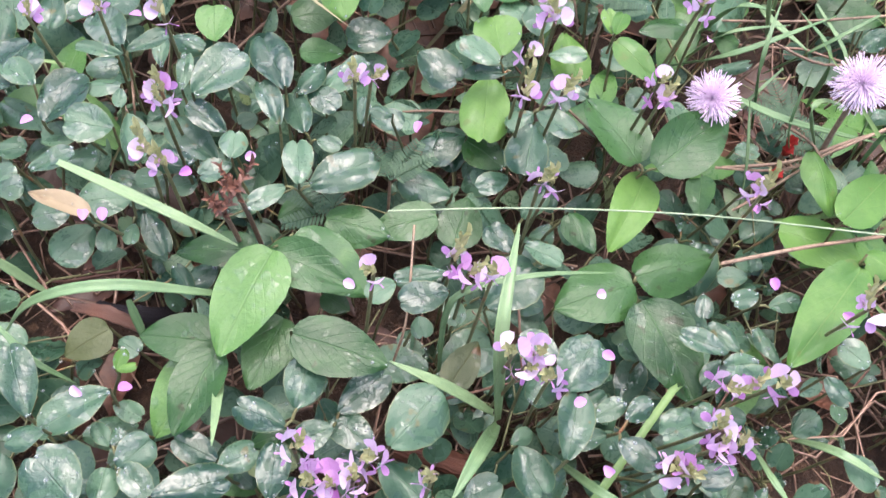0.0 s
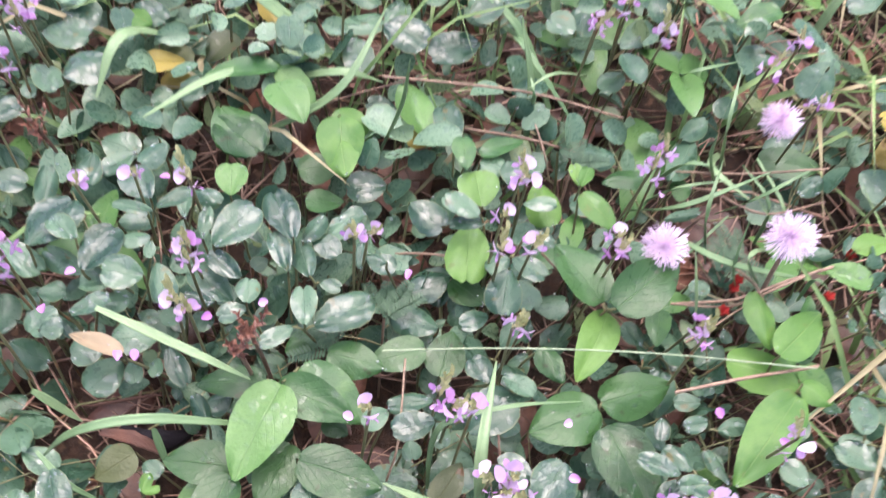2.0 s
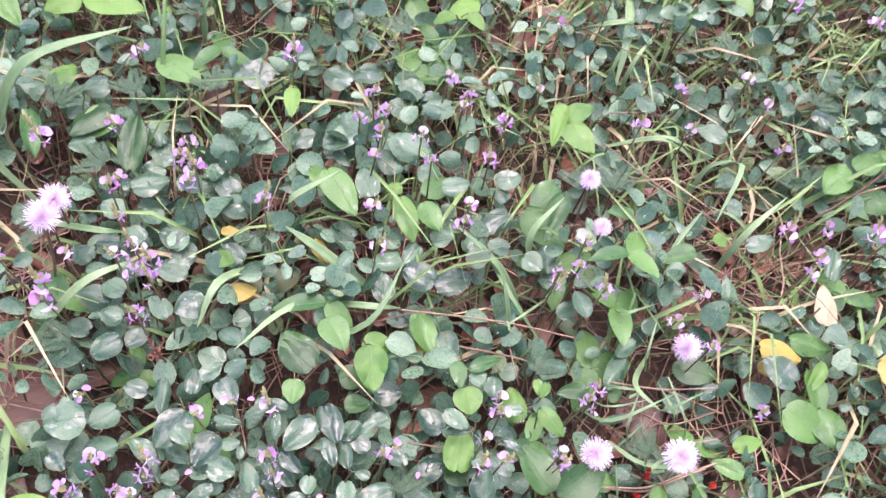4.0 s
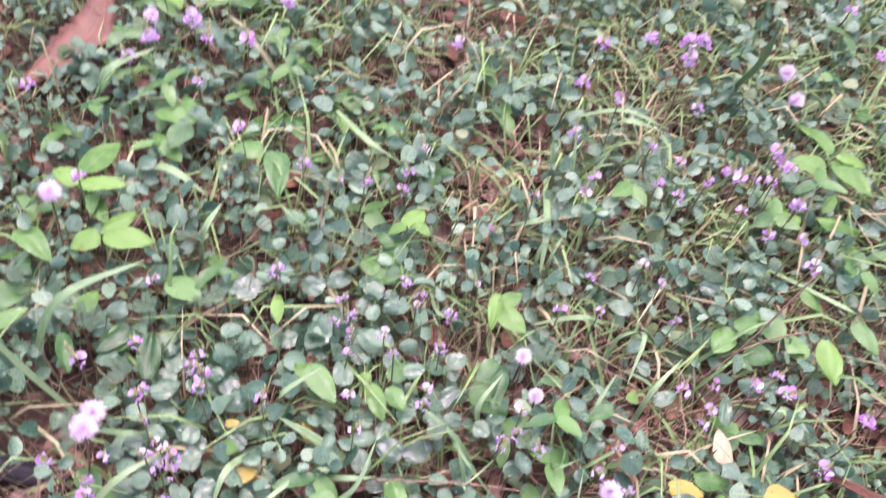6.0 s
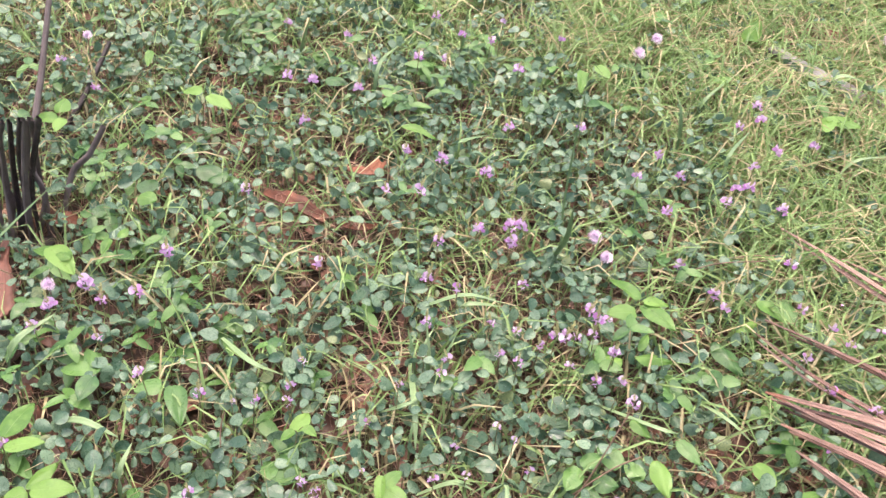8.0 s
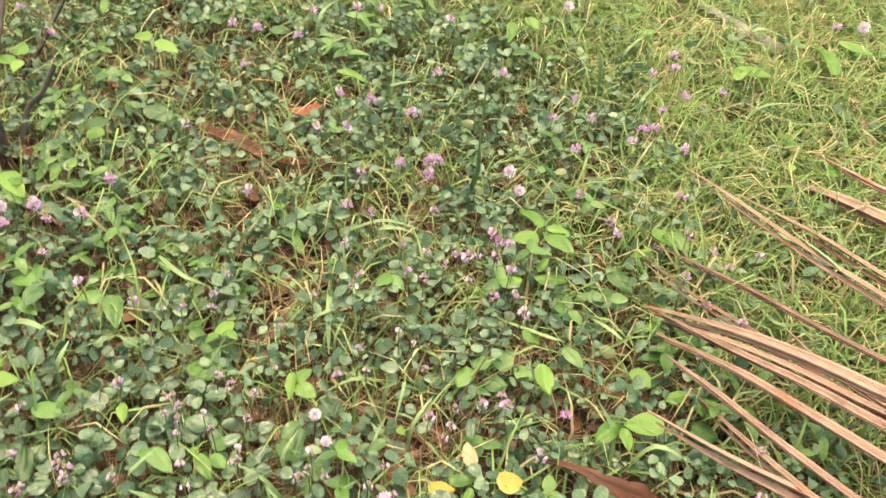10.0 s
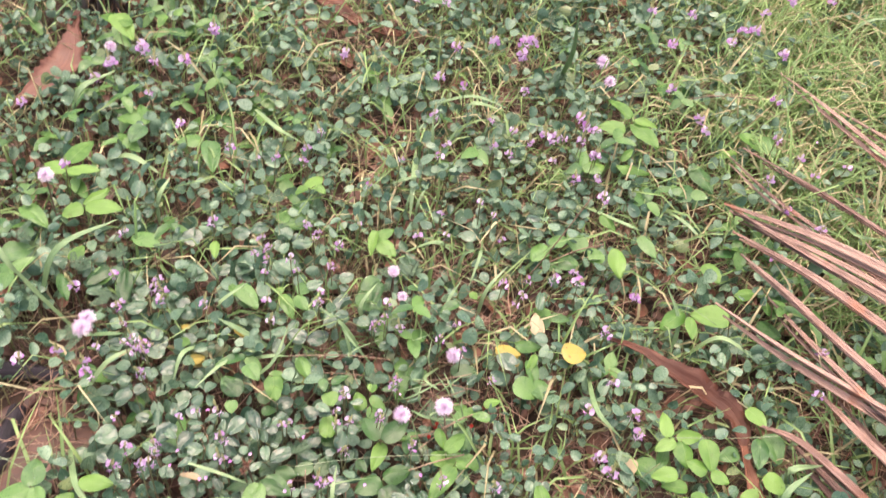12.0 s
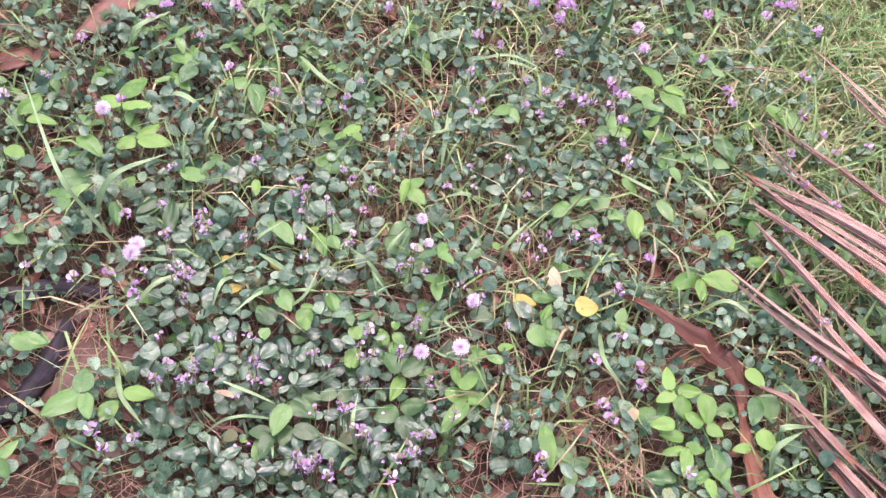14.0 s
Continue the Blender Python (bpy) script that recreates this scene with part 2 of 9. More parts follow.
# ---- shapes ----
def leaf_shape(kind, nu, nv, fold=0.12, cup=0.06, curl=0.0, wave=0.0, notch=0.0, seed=0):
    """A blade of length 1 along +y and width 1, base at the origin: points, quads and the blade's own coordinates."""
    r = random.Random(seed)
    ph, asym = r.uniform(0, 6.28), r.uniform(-0.06, 0.06)
    pts, uvs = [], []
    for i in range(nu + 1):
        s = 0.015 + 0.97 * (1 - math.cos(math.pi * i / nu)) / 2
        if kind == "round":
            w = max(0.0, 1 - abs(2 * s**1.25 - 1) ** 2.2) ** 0.47 * (0.80 + 0.20 * min(1, s * 2.0))
        elif kind == "ovate":
            w = s**0.48 * (1 - s) ** 0.82 / 0.425
        elif kind == "lance":
            w = s**0.62 * (1 - s) ** 0.78 / 0.382
        else:
            w = math.sqrt(max(0.0, 1 - (2 * s - 1) ** 2))
        for j in range(nv + 1):
            v = -1 + 2 * j / nv
            x = 0.5 * w * v * (1 + asym * v)
            y = s - notch * (1 - abs(v)) ** 2 * max(0.0, s - 0.75) * 3
            z = fold * (math.sqrt(x * x + 0.004) - 0.063) - cup * (x * x * 4 + (s - 0.5) ** 2 * 1.5) - curl * s * s
            z += wave * math.sin(9 * s + ph + 2.5 * v) * abs(v) * 0.5 + wave * 0.4 * math.sin(14 * v + 5 * s + ph)
            pts.append((x, y, z))
            uvs.append((0.5 + 0.5 * v, s))
    quads = [(a, a + 1, a + nv + 2, a + nv + 1) for i in range(nu) for j in range(nv) for a in [i * (nv + 1) + j]]
    return np.array(pts), np.array(quads), np.array(uvs)


def tube_shape(path, radii, sides=5):
    """A round stem through the points of path."""
    pts, quads, uvs = [], [], []
    path = [Vector(p) for p in path]
    for i, p in enumerate(path):
        d = (path[min(i + 1, len(path) - 1)] - path[max(i - 1, 0)]).normalized()
        a = d.orthogonal().normalized() if abs(d.z) > 0.95 else d.cross(Vector((0, 0, 1))).normalized()
        b = d.cross(a)
        for k in range(sides):
            f = 2 * math.pi * k / sides
            pts.append(p + (a * math.cos(f) + b * math.sin(f)) * radii[i])
            uvs.append((k / sides, i / max(1, len(path) - 1)))
    for i in range(len(path) - 1):
        for k in range(sides):
            n = (k + 1) % sides
            quads.append((i * sides + k, i * sides + n, (i + 1) * sides + n, (i + 1) * sides + k))
    return np.array([tuple(p) for p in pts]), np.array(quads), np.array(uvs)


def joined(shapes):
    pts, quads, uvs, n = [], [], [], 0
    for p, q, u in shapes:
        pts.append(p), quads.append(q + n), uvs.append(u)
        n += len(p)
    return np.concatenate(pts), np.concatenate(quads), np.concatenate(uvs)


def moved(shape, m):
    m = np.array(m)
    return shape[0] @ m[:3, :3].T + m[:3, 3], shape[1], shape[2]


def to_mesh(name, shape, *materials, slots=None):
    pts, quads, uvs = shape
    me = bpy.data.meshes.new(name)
    me.vertices.add(len(pts))
    me.vertices.foreach_set("co", np.asarray(pts, np.float32).ravel())
    me.loops.add(quads.size)
    me.loops.foreach_set("vertex_index", np.asarray(quads, np.int32).ravel())
    me.polygons.add(len(quads))
    me.polygons.foreach_set("loop_start", np.arange(len(quads), dtype=np.int32) * 4)
    me.polygons.foreach_set("use_smooth", np.ones(len(quads), bool))
    layer = me.uv_layers.new(name="leaf")
    layer.data.foreach_set("uv", np.asarray(uvs, np.float32)[quads.ravel()].ravel())
    for m in materials:
        me.materials.append(m)
    if slots is not None:
        me.polygons.foreach_set("material_index", np.asarray(slots, np.int32))
    me.update(calc_edges=True)
    me.validate()
    return me


def part(name, mesh, parent, m=None, label=""):
    ob = new(name, mesh)
    ob.parent = parent
    if m is not None:
        ob.matrix_basis = m
    return tagged(ob, label)


def thing(name, x, y, z, label, category, group="", kind=""):
    ob = new(name)
    ob.empty_display_size = 0.01
    ob.location = (x, y, z)
    return tagged(ob, label, category, group, kind)


def blade_pose(x, y, z, heading, tilt, roll, length, width):
    return pose(x, y, z, 0, 0, heading) @ pose(0, 0, 0, tilt, roll, 0) @ Matrix.Diagonal((width, length, length, 1))


def many(shape, poses):
    """One shape at many poses, as one shape."""
    ms = np.array([np.array(m) for m in poses])
    p, q, u = shape
    pts = np.einsum("nij,vj->nvi", ms[:, :3, :3], p) + ms[:, None, :3, 3]
    quads = q[None] + (np.arange(len(ms)) * len(p))[:, None, None]
    return pts.reshape(-1, 3), quads.reshape(-1, 4), np.tile(u, (len(ms), 1))


def stuff(name, shapes, material, label, category):
    ob = new(name, to_mesh(name, joined(shapes), material))
    return tagged(ob, label, category, kind="stuff")


def height(x, y):
    """The soil's own unevenness."""
    return 0.010 * noise.noise((x * 7, y * 7, 0.3)) + 0.004 * noise.noise((x * 31, y * 31, 2.0))


def bend(points, n=5):
    """A smooth line through a few points."""
    ps = [Vector(p) for p in points]
    ps = [ps[0] * 2 - ps[1], *ps, ps[-1] * 2 - ps[-2]]
    out = []
    for a, b, c, d in zip(ps, ps[1:], ps[2:], ps[3:]):
        for i in range(n):
            s = i / n
            out.append(0.5 * (2 * b + (c - a) * s + (2 * a - 5 * b + 4 * c - d) * s * s + (3 * b - a - 3 * c + d) * s**3))
    return [*out, ps[-2]]


def ribbon_shape(points, widths, fold=0.3, thick=0.0006, lean=0.0, n=5, ragged=0.0):
    """A long blade through the points with a keel along its middle and a real thickness. widths: along the line, evenly."""
    line = bend(points, n)
    pts, uvs = [], []
    k = len(line) - 1
    tear = random.Random(round(points[0][0] * 1e4) + round(points[0][1] * 1e3))
    rip = [1.0, 1.0]
    for i, p in enumerate(line):
        s = i / k
        rip = [0.6 * r + 0.4 * (1 + 2 * ragged * tear.uniform(-1, 1)) for r in rip]
        w = float(np.interp(s, np.linspace(0, 1, len(widths)), widths)) / 2
        d = (line[min(i + 1, k)] - line[max(i - 1, 0)]).normalized()
        side = d.cross(Vector((0, 0, 1)))
        side = side.normalized() if side.length > 0.05 else Vector((1, 0, 0))
        side = Matrix.Rotation(radians(lean), 3, d) @ side
        up = side.cross(d)
        for v, lift in ((-1, fold), (-0.5, fold * 0.45), (0, 0), (0.5, fold * 0.45), (1, fold)):
            own = rip[v > 0]
            pts.append(p + side * w * v * own + up * w * lift * (0.4 + 0.6 * own))
            uvs.append((0.5 + v / 2, s))
        for v, lift in ((1, fold), (0, 0), (-1, fold)):
            pts.append(p + side * w * v * 0.97 * rip[v > 0] + up * (w * lift - thick))
            uvs.append((0.5 + v / 2, s))
    quads = [(i * 8 + j, i * 8 + (j + 1) % 8, i * 8 + 8 + (j + 1) % 8, i * 8 + 8 + j) for i in range(k) for j in range(8)]
    return np.array([tuple(p) for p in pts]), np.array(quads), np.array(uvs)


# ---- ground: one sheet to the horizon ----
def ground_sheet():
    axis = np.linspace(-1, 1, 181)
    axis = np.sign(axis) * (1.1 * np.abs(axis) + 118 * np.abs(axis) ** 9)
    n = len(axis)
    pts = [(0.4 + x, 0.6 + y, height(x + 0.4, y + 0.6) if abs(x) < 4 and abs(y) < 4 else 0.0) for y in axis for x in axis]
    quads = [(j * n + i, j * n + i + 1, j * n + n + i + 1, j * n + n + i) for j in range(n - 1) for i in range(n - 1)]
    uvs = np.array(pts)[:, :2]
    return tagged(new("ground", to_mesh("ground", (np.array(pts), np.array(quads), uvs), SOIL)), "dark wet brown soil under low plants", "ground", kind="structure")


ground_sheet()

# ---- plants ----
ROUND = [leaf_shape("round", 7, 6, fold=f, cup=c, wave=w, notch=n, seed=s) for s, (f, c, w, n) in enumerate(((0.12, 0.06, 0.05, 0.05), (0.20, 0.04, 0.05, 0.12), (0.02, 0.14, 0.06, 0.0), (0.15, 0.10, 0.08, 0.08), (-0.10, 0.08, 0.06, 0.14), (0.28, 0.06, 0.06, 0.04)))]
ROUND_LOW = [leaf_shape("round", 5, 2, fold=f, cup=c, notch=n, seed=s) for s, (f, c, n) in enumerate(((0.15, 0.05, 0.1), (0.5, 0.04, 0.0), (-0.15, 0.20, 0.1), (0.75, 0.10, 0.05)))]
OVATE = [leaf_shape("ovate", 10, 6, fold=f, cup=c, curl=k, wave=w, seed=s) for s, (f, c, k, w) in enumerate(((0.14, 0.06, 0.06, 0.03), (0.25, 0.04, 0.14, 0.04), (0.08, 0.12, 0.05, 0.05)))]
LANCE = [leaf_shape("lance", 10, 4, fold=f, cup=c, curl=k, wave=w, seed=s) for s, (f, c, k, w) in enumerate(((0.25, 0.04, 0.12, 0.03), (0.40, 0.03, 0.25, 0.04), (0.15, 0.08, 0.04, 0.05)))]
MESHES = {}


def blade(kind, material, k):
    key = (kind, material.name, k)
    if key not in MESHES:
        shape = {"round": ROUND, "ovate": OVATE, "lance": LANCE}[kind][k]
        MESHES[key] = to_mesh("leaf_blade", shape, material)
    return MESHES[key]


dice = random.Random(7)
TAKEN = []


def sprig(label, *leaves, kind="round", material=None, name="clover_sprig", category="clover", group="clover sprigs of the near patch", wide=None):
    """A leafy sprig with its petiole. Each leaf: x, y, z of its base, heading, tilt, length and width in metres and degrees."""
    material = material or CLOVER
    n = len(leaves)
    cx, cy, cz = (sum(l[i] for l in leaves) / n for i in range(3))
    fx, fy = cx + dice.uniform(-0.012, 0.012), cy + dice.uniform(-0.012, 0.012)
    fz = height(fx, fy)
    plant = thing(name, fx, fy, fz, label, category, group)
    node_at = Vector((cx - fx, cy - fy, cz - fz - 0.004))
    stems = [tube_shape(bend([(0, 0, -0.004), node_at * 0.5 + Vector((dice.uniform(-0.004, 0.004), dice.uniform(-0.004, 0.004), 0)), node_at], 3), [0.00045] * 7, 5)]
    for x, y, z, heading, tilt, length, width in leaves:
        base = Vector((x - fx, y - fy, z - fz))
        stems.append(tube_shape([node_at, (node_at + base) / 2 + Vector((0, 0, 0.001)), base], [0.00042, 0.0004, 0.00035], 4))
    part("petiole", to_mesh("petiole", joined(stems), STALK), plant)
    for x, y, z, heading, tilt, length, width in leaves:
        k = dice.randrange(len({"round": ROUND, "ovate": OVATE, "lance": LANCE}[kind]))
        m = blade_pose(x - fx, y - fy, z - fz, heading, tilt, dice.uniform(-9, 9), length, width)
        part("leaf_blade", blade(kind, material, k), plant, m)
        h = radians(heading)
        TAKEN.append((x - math.sin(h) * length / 2, y + math.cos(h) * length / 2, z, max(length, width) * 0.5, plant.location.copy(), m, kind, k))
    return plant


def pea_flower():
    banner = moved(leaf_shape("round", 5, 4, fold=0.5, cup=-0.1), pose(0, 0, 0, 48, 0, 0) @ Matrix.Diagonal((0.0058, 0.0046, 0.0046, 1)))
    wings = [moved(leaf_shape("round", 5, 2, fold=0.3), pose(a * 0.0004, 0, 0, 22, a * 58, -a * 6) @ Matrix.Diagonal((0.0026, 0.0034, 0.0032, 1))) for a in (-1, 1)]
    return banner, joined(wings)


BANNER, WINGS = pea_flower()
BANNER_MESH, WINGS_MESH = to_mesh("banner_petal", BANNER, PETAL), to_mesh("keel_petal", WINGS, KEEL)
BANNER_DARK = to_mesh("banner_petal", BANNER, KEEL)
BUD_SHAPE = joined([moved(leaf_shape("oval", 4, 2, fold=0.9), blade_pose(0.0004 * math.cos(a), 0.0004 * math.sin(a), 0.0006 * i, math.degrees(a), 40 + 3 * i, 0, 0.0022, 0.0012)) for i in range(9) for a in [i * 2.4]])
BUD_MESH = to_mesh("bud", BUD_SHAPE, BUD)


def flower_spike(x, y, z, flowers=2, size=1.0, label=""):
    """A thin stalk with pale buds at its top and small pea flowers below them."""
    spike = thing("flower_spike", x, y, height(x, y), label or ("pink and magenta pea flowers in a dense spike" if flowers > 4 else "small pink and magenta pea flowers on a thin stalk"), "flower", "pea flowers of the ground cover")
    top = z - height(x, y)
    lx, ly = dice.uniform(-0.008, 0.008), dice.uniform(-0.008, 0.008)
    line = bend([(lx, ly, -0.003), (lx * 0.3, ly * 0.3, top * 0.6), (0, 0, top)], 3)
    part("stalk", to_mesh("stalk", tube_shape(line, [0.0005] * 7, 5), STALK), spike)
    tip = size * dice.uniform(0.9, 1.5)
    part("bud", BUD_MESH, spike, pose(0, 0, top - 0.001, dice.uniform(-20, 20), dice.uniform(-20, 20), 0) @ Matrix.Diagonal((tip, tip, tip * dice.uniform(1.1, 1.7), 1)))
    turn0 = dice.uniform(0, 360)
    for i in range(flowers):
        a = turn0 + i * 137 + dice.uniform(-25, 25)
        drop = 0.0018 * i
        m = pose(0, 0, max(0.02, top - drop), 0, 0, a) @ pose(0, 0.0012 + 0.0008 * min(i, 3), 0, dice.uniform(-5, 40), dice.uniform(-25, 25), 0) @ Matrix.Scale(size * dice.uniform(0.8, 1.15), 4)
        bloom = part("flower", BANNER_DARK if dice.random() < 0.14 else BANNER_MESH, spike, m)
        part("keel_petal", WINGS_MESH, bloom)
    return spike


def fallen_petal(x, y, z):
    """One shed petal lying on a leaf."""
    f = new("fallen_petal", BANNER_DARK)
    f.matrix_basis = pose(x, y, z, dice.uniform(-75, -10), dice.uniform(-35, 35), dice.uniform(0, 360)) @ Matrix.Diagonal((0.45, 0.7, 0.7, 1))
    return tagged(f, "pale pink shed petal lying on a wet leaf", "petal", "fallen petals")


def puff_shape(seed, rays=520, reach=0.0074):
    r = random.Random(seed)
    out = []
    for i in range(rays):
        zz = 1 - 1.75 * (i + 0.5) / rays
        a = i * 2.39996
        d = Vector((math.sqrt(1 - zz * zz) * math.cos(a), math.sqrt(1 - zz * zz) * math.sin(a), zz)).normalized()
        d = (d + Vector((r.uniform(-0.12, 0.12), r.uniform(-0.12, 0.12), r.uniform(-0.12, 0.12)))).normalized()
        l = reach * r.uniform(0.68, 1.12)
        out.append(tube_shape([d * 0.0012, d * l * 0.55 + Vector((r.uniform(-1, 1), r.uniform(-1, 1), r.uniform(-1, 1))) * 0.0004, d * l], [0.00009, 0.00008, 0.00011], 3))
    return joined(out)


PUFFS = [to_mesh("puff", puff_shape(s), PUFF) for s in range(3)]
HEART = to_mesh("flower_heart", joined([moved(leaf_shape("oval", 4, 2, fold=0.8), blade_pose(0, 0, 0, a * 137.5, -60 + a * 5, 0, 0.0024, 0.0013)) for a in range(26)]), PETAL)


def mimosa_flower(x, y, z, size=1.0, label="round pale pink mimosa flower of fine filaments"):
    f = thing("mimosa_flower", x, y, height(x, y), label, "flower", "mimosa flowers")
    top = z - height(x, y)
    lx, ly = dice.uniform(-0.02, 0.02), dice.uniform(-0.02, 0.02)
    part("stalk", to_mesh("stalk", tube_shape(bend([(lx, ly, 0), (lx * 0.3, ly * 0.3, top * 0.5), (0, 0, top)], 4), [0.0008] * 9, 5), RED_STEM), f)
    head = part("puff", PUFFS[dice.randrange(3)], f, pose(0, 0, top, dice.uniform(-30, 30), dice.uniform(-30, 30), dice.uniform(0, 360)) @ Matrix.Scale(size, 4))
    part("flower_heart", HEART, head)
    return f


DRY_SHAPE = joined([moved(leaf_shape("lance", 4, 2, fold=0.5, curl=0.3), blade_pose(0, 0, 0.001 * i, i * 137.5, 35 + 4 * i, 0, 0.0026, 0.0011)) for i in range(11)])
DRY_MESH = to_mesh("bract", DRY_SHAPE, LITTER)
BERRY_MESH = to_mesh("red_bud", joined([moved(leaf_shape("oval", 5, 3, fold=0.9), blade_pose(0, 0, 0, a * 72, 62, 0, 0.0042, 0.0030)) for a in range(5)]), RED)


def dry_spike(x, y, z, turn):
    f = thing("dry_flower_spike", x, y, height(x, y), "withered pinkish brown flower spike", "flower", "withered flower spikes")
    top = z - height(x, y)
    part("stalk", to_mesh("stalk", tube_shape(bend([(0.006, 0, -0.003), (0.002, 0.002, top * 0.6), (0, 0, top)], 3), [0.0007] * 7, 5), RED_STEM), f)
    for k in range(4):
        part("bract", DRY_MESH, f, pose(0, 0, top - 0.0025 * k, dice.uniform(-25, 25), dice.uniform(-25, 25), turn + 70 * k) @ Matrix.Scale(dice.uniform(0.8, 1.2), 4))
    return f


def red_bud(x, y, z):
    f = thing("red_flower_bud", x, y, height(x, y), "small round red mimosa bud on a stalk", "bud", "red mimosa buds")
    top = z - height(x, y)
    part("stalk", to_mesh("stalk", tube_shape(bend([(0.01, 0, -0.003), (0.003, 0, top * 0.6), (0, 0, top)], 3), [0.0006] * 7, 5), RED_STEM), f)
    part("bud", BERRY_MESH, f, pose(0, 0, top))
    return f


def feather(length):
    """One feathery leaf: a rib with paired leaflets."""
    rib = tube_shape([(0, 0, 0), (0, length * 0.5, 0.001), (0, length, 0)], [0.0004, 0.0003, 0.0002], 4)
    one = leaf_shape("oval", 3, 2, fold=0.1)
    n = 13
    ls = [blade_pose(0, length * (0.12 + 0.86 * i / n), 0.0005, s * (-68), 4, 0, length * 0.22 * (1 - 0.5 * (i / n) ** 2), length * 0.055) for i in range(n) for s in (-1, 1)]
    return joined([rib, many(one, ls)])


FEATHERS = [to_mesh("feathery_pinna", feather(l), FERN) for l in (0.026, 0.032)]


def mimosa_leaf(x, y, z, heading, size=0.62):
    f = thing("mimosa_leaf", x, y, height(x, y), "dark green feathery mimosa leaf among clover", "mimosa", "mimosa leaves")
    top = z - height(x, y)
    part("petiole", to_mesh("petiole", tube_shape(bend([(0, -0.01, 0), (0, -0.004, top * 0.6), (0, 0, top)], 3), [0.0006] * 7, 4), RED_STEM), f)
    for i, a in enumerate((-42, -14, 14, 42)):
        part("pinna", FEATHERS[i % 2], f, pose(0, 0, top, dice.uniform(-14, 6), dice.uniform(-10, 10), heading + a) @ Matrix.Scale(size * dice.uniform(0.85, 1.1), 4))
    return f


def grass_blade(width, *points, material=None, label="long arching green grass blade over the clover", fold=0.35, taper=(0.55, 1.0, 0.95, 0.7, 0.12), name="grass_blade", category="grass", group="long grass blades"):
    """One long blade through its points."""
    x, y, z = points[0]
    g = new(name, to_mesh(name, moved(ribbon_shape(points, [width * w for w in taper], fold, 0.0003, dice.uniform(-12, 12)), Matrix.Translation((-x, -y, -z))), material or BLADE))
    g.location = (x, y, z)
    return tagged(g, label, category, group)


def stem(radius, *points, material=None, name="runner_stem", label="thin reddish brown runner stem across the clover", category="stem", group="runner stems"):
    x, y, z = points[0]
    line = bend(points, 5)
    g = new(name, to_mesh(name, moved(tube_shape(line, [radius] * len(line), 6), Matrix.Translation((-x, -y, -z))), material or RED_STEM))
    g.location = (x, y, z)
    return tagged(g, label, category, group)


MASKS, BARE = [], []


def bare_patch(x, y, rx, ry, much):
    BARE.append((x, y, rx, ry, much))


def strip(name, label, category, material, widths, *points, fold=0.4, lean=0.0, thick=0.0012, group=""):
    """A stiff dead leaf, husk or slab of bark through its points. Low ones keep the carpet off themselves."""
    if category == "palm leaflet":
        widths = [w * 1.3 for w in widths]
    else:
        line = bend(points, 6)
        keep = 0.8 if category == "dead leaf" else 0.42 if category == "wood" else 0.55
        MASKS.extend((p.x, p.y, float(np.interp(i / (len(line) - 1), np.linspace(0, 1, len(widths)), widths)) * keep) for i, p in enumerate(line))
    x, y, z = points[0]
    g = new(name, to_mesh(name, moved(ribbon_shape(points, widths, fold, thick, lean, 6 if category == "palm leaflet" else 9, 0.0 if category == "palm leaflet" else 0.2), Matrix.Translation((-x, -y, -z))), material))
    g.location = (x, y, z)
    return tagged(g, label, category, group)


def sward_blade(b, w=0.05):
    """A light grass blade of about unit length, rising and arching over along +y."""
    rows = [(0, 0), (0.14, 0.46), (0.45, 0.72 + b), (0.93, 0.60 - b)]
    pts, uvs = [], []
    for i, (y, z) in enumerate(rows):
        half = w * (0.7, 1.0, 0.8, 0.05)[i] / 2
        for v in (-1, 0, 1):
            pts.append((v * half, y, z + abs(v) * half * 0.5))
            uvs.append((0.5 + v / 2, i / 3))
    quads = [(i * 3 + j, i * 3 + j + 1, i * 3 + j + 4, i * 3 + j + 3) for i in range(3) for j in range(2)]
    return np.array(pts), np.array(quads), np.array(uvs)


def fallen_leaf(x, y, z, heading, length, width, material=None, label="fallen brown leaf on the litter", tilt=4):
    g = new("fallen_leaf", blade("ovate", material or BROWN, dice.randrange(3)))
    g.matrix_basis = blade_pose(x, y, z, heading, tilt, dice.uniform(-12, 12), length, width)
    return tagged(g, label, "leaf", "fallen leaves")


# ---- patches where litter shows ----
bare_patch(0.338, 0.493, 0.028, 0.026, .7)
bare_patch(0.357, 0.432, 0.043, 0.031, .85)
bare_patch(0.289, 0.366, 0.017, 0.015, .5)
bare_patch(0.206, 0.425, 0.018, 0.022, .4)
bare_patch(0.089, 0.470, 0.018, 0.015, .5)
bare_patch(0.228, 0.404, 0.026, 0.015, .5)
bare_patch(0.351, 0.419, 0.042, 0.037, .8)
bare_patch(0.328, 0.317, 0.051, 0.042, .6)
bare_patch(0.388, 0.273, 0.056, 0.042, .6)
bare_patch(0.407, 0.201, 0.049, 0.027, .9)
bare_patch(-0.055, 0.364, 0.035, 0.036, .8)
bare_patch(0.291, 0.661, 0.028, 0.052, .6)
bare_patch(0.000, 0.207, 0.021, 0.02, .7)
bare_patch(0.302, 0.196, 0.032, 0.02, .6)
bare_patch(0.567, 0.466, 0.04, 0.041, .5)
bare_patch(0.654, 0.313, 0.051, 0.056, .6)
bare_patch(0.079, 0.276, 0.021, 0.01, .7)
bare_patch(0.070, 0.261, 0.017, 0.011, .8)
bare_patch(0.097, 0.230, 0.013, 0.012, .6)
bare_patch(0.290, 0.337, 0.034, 0.029, .8)
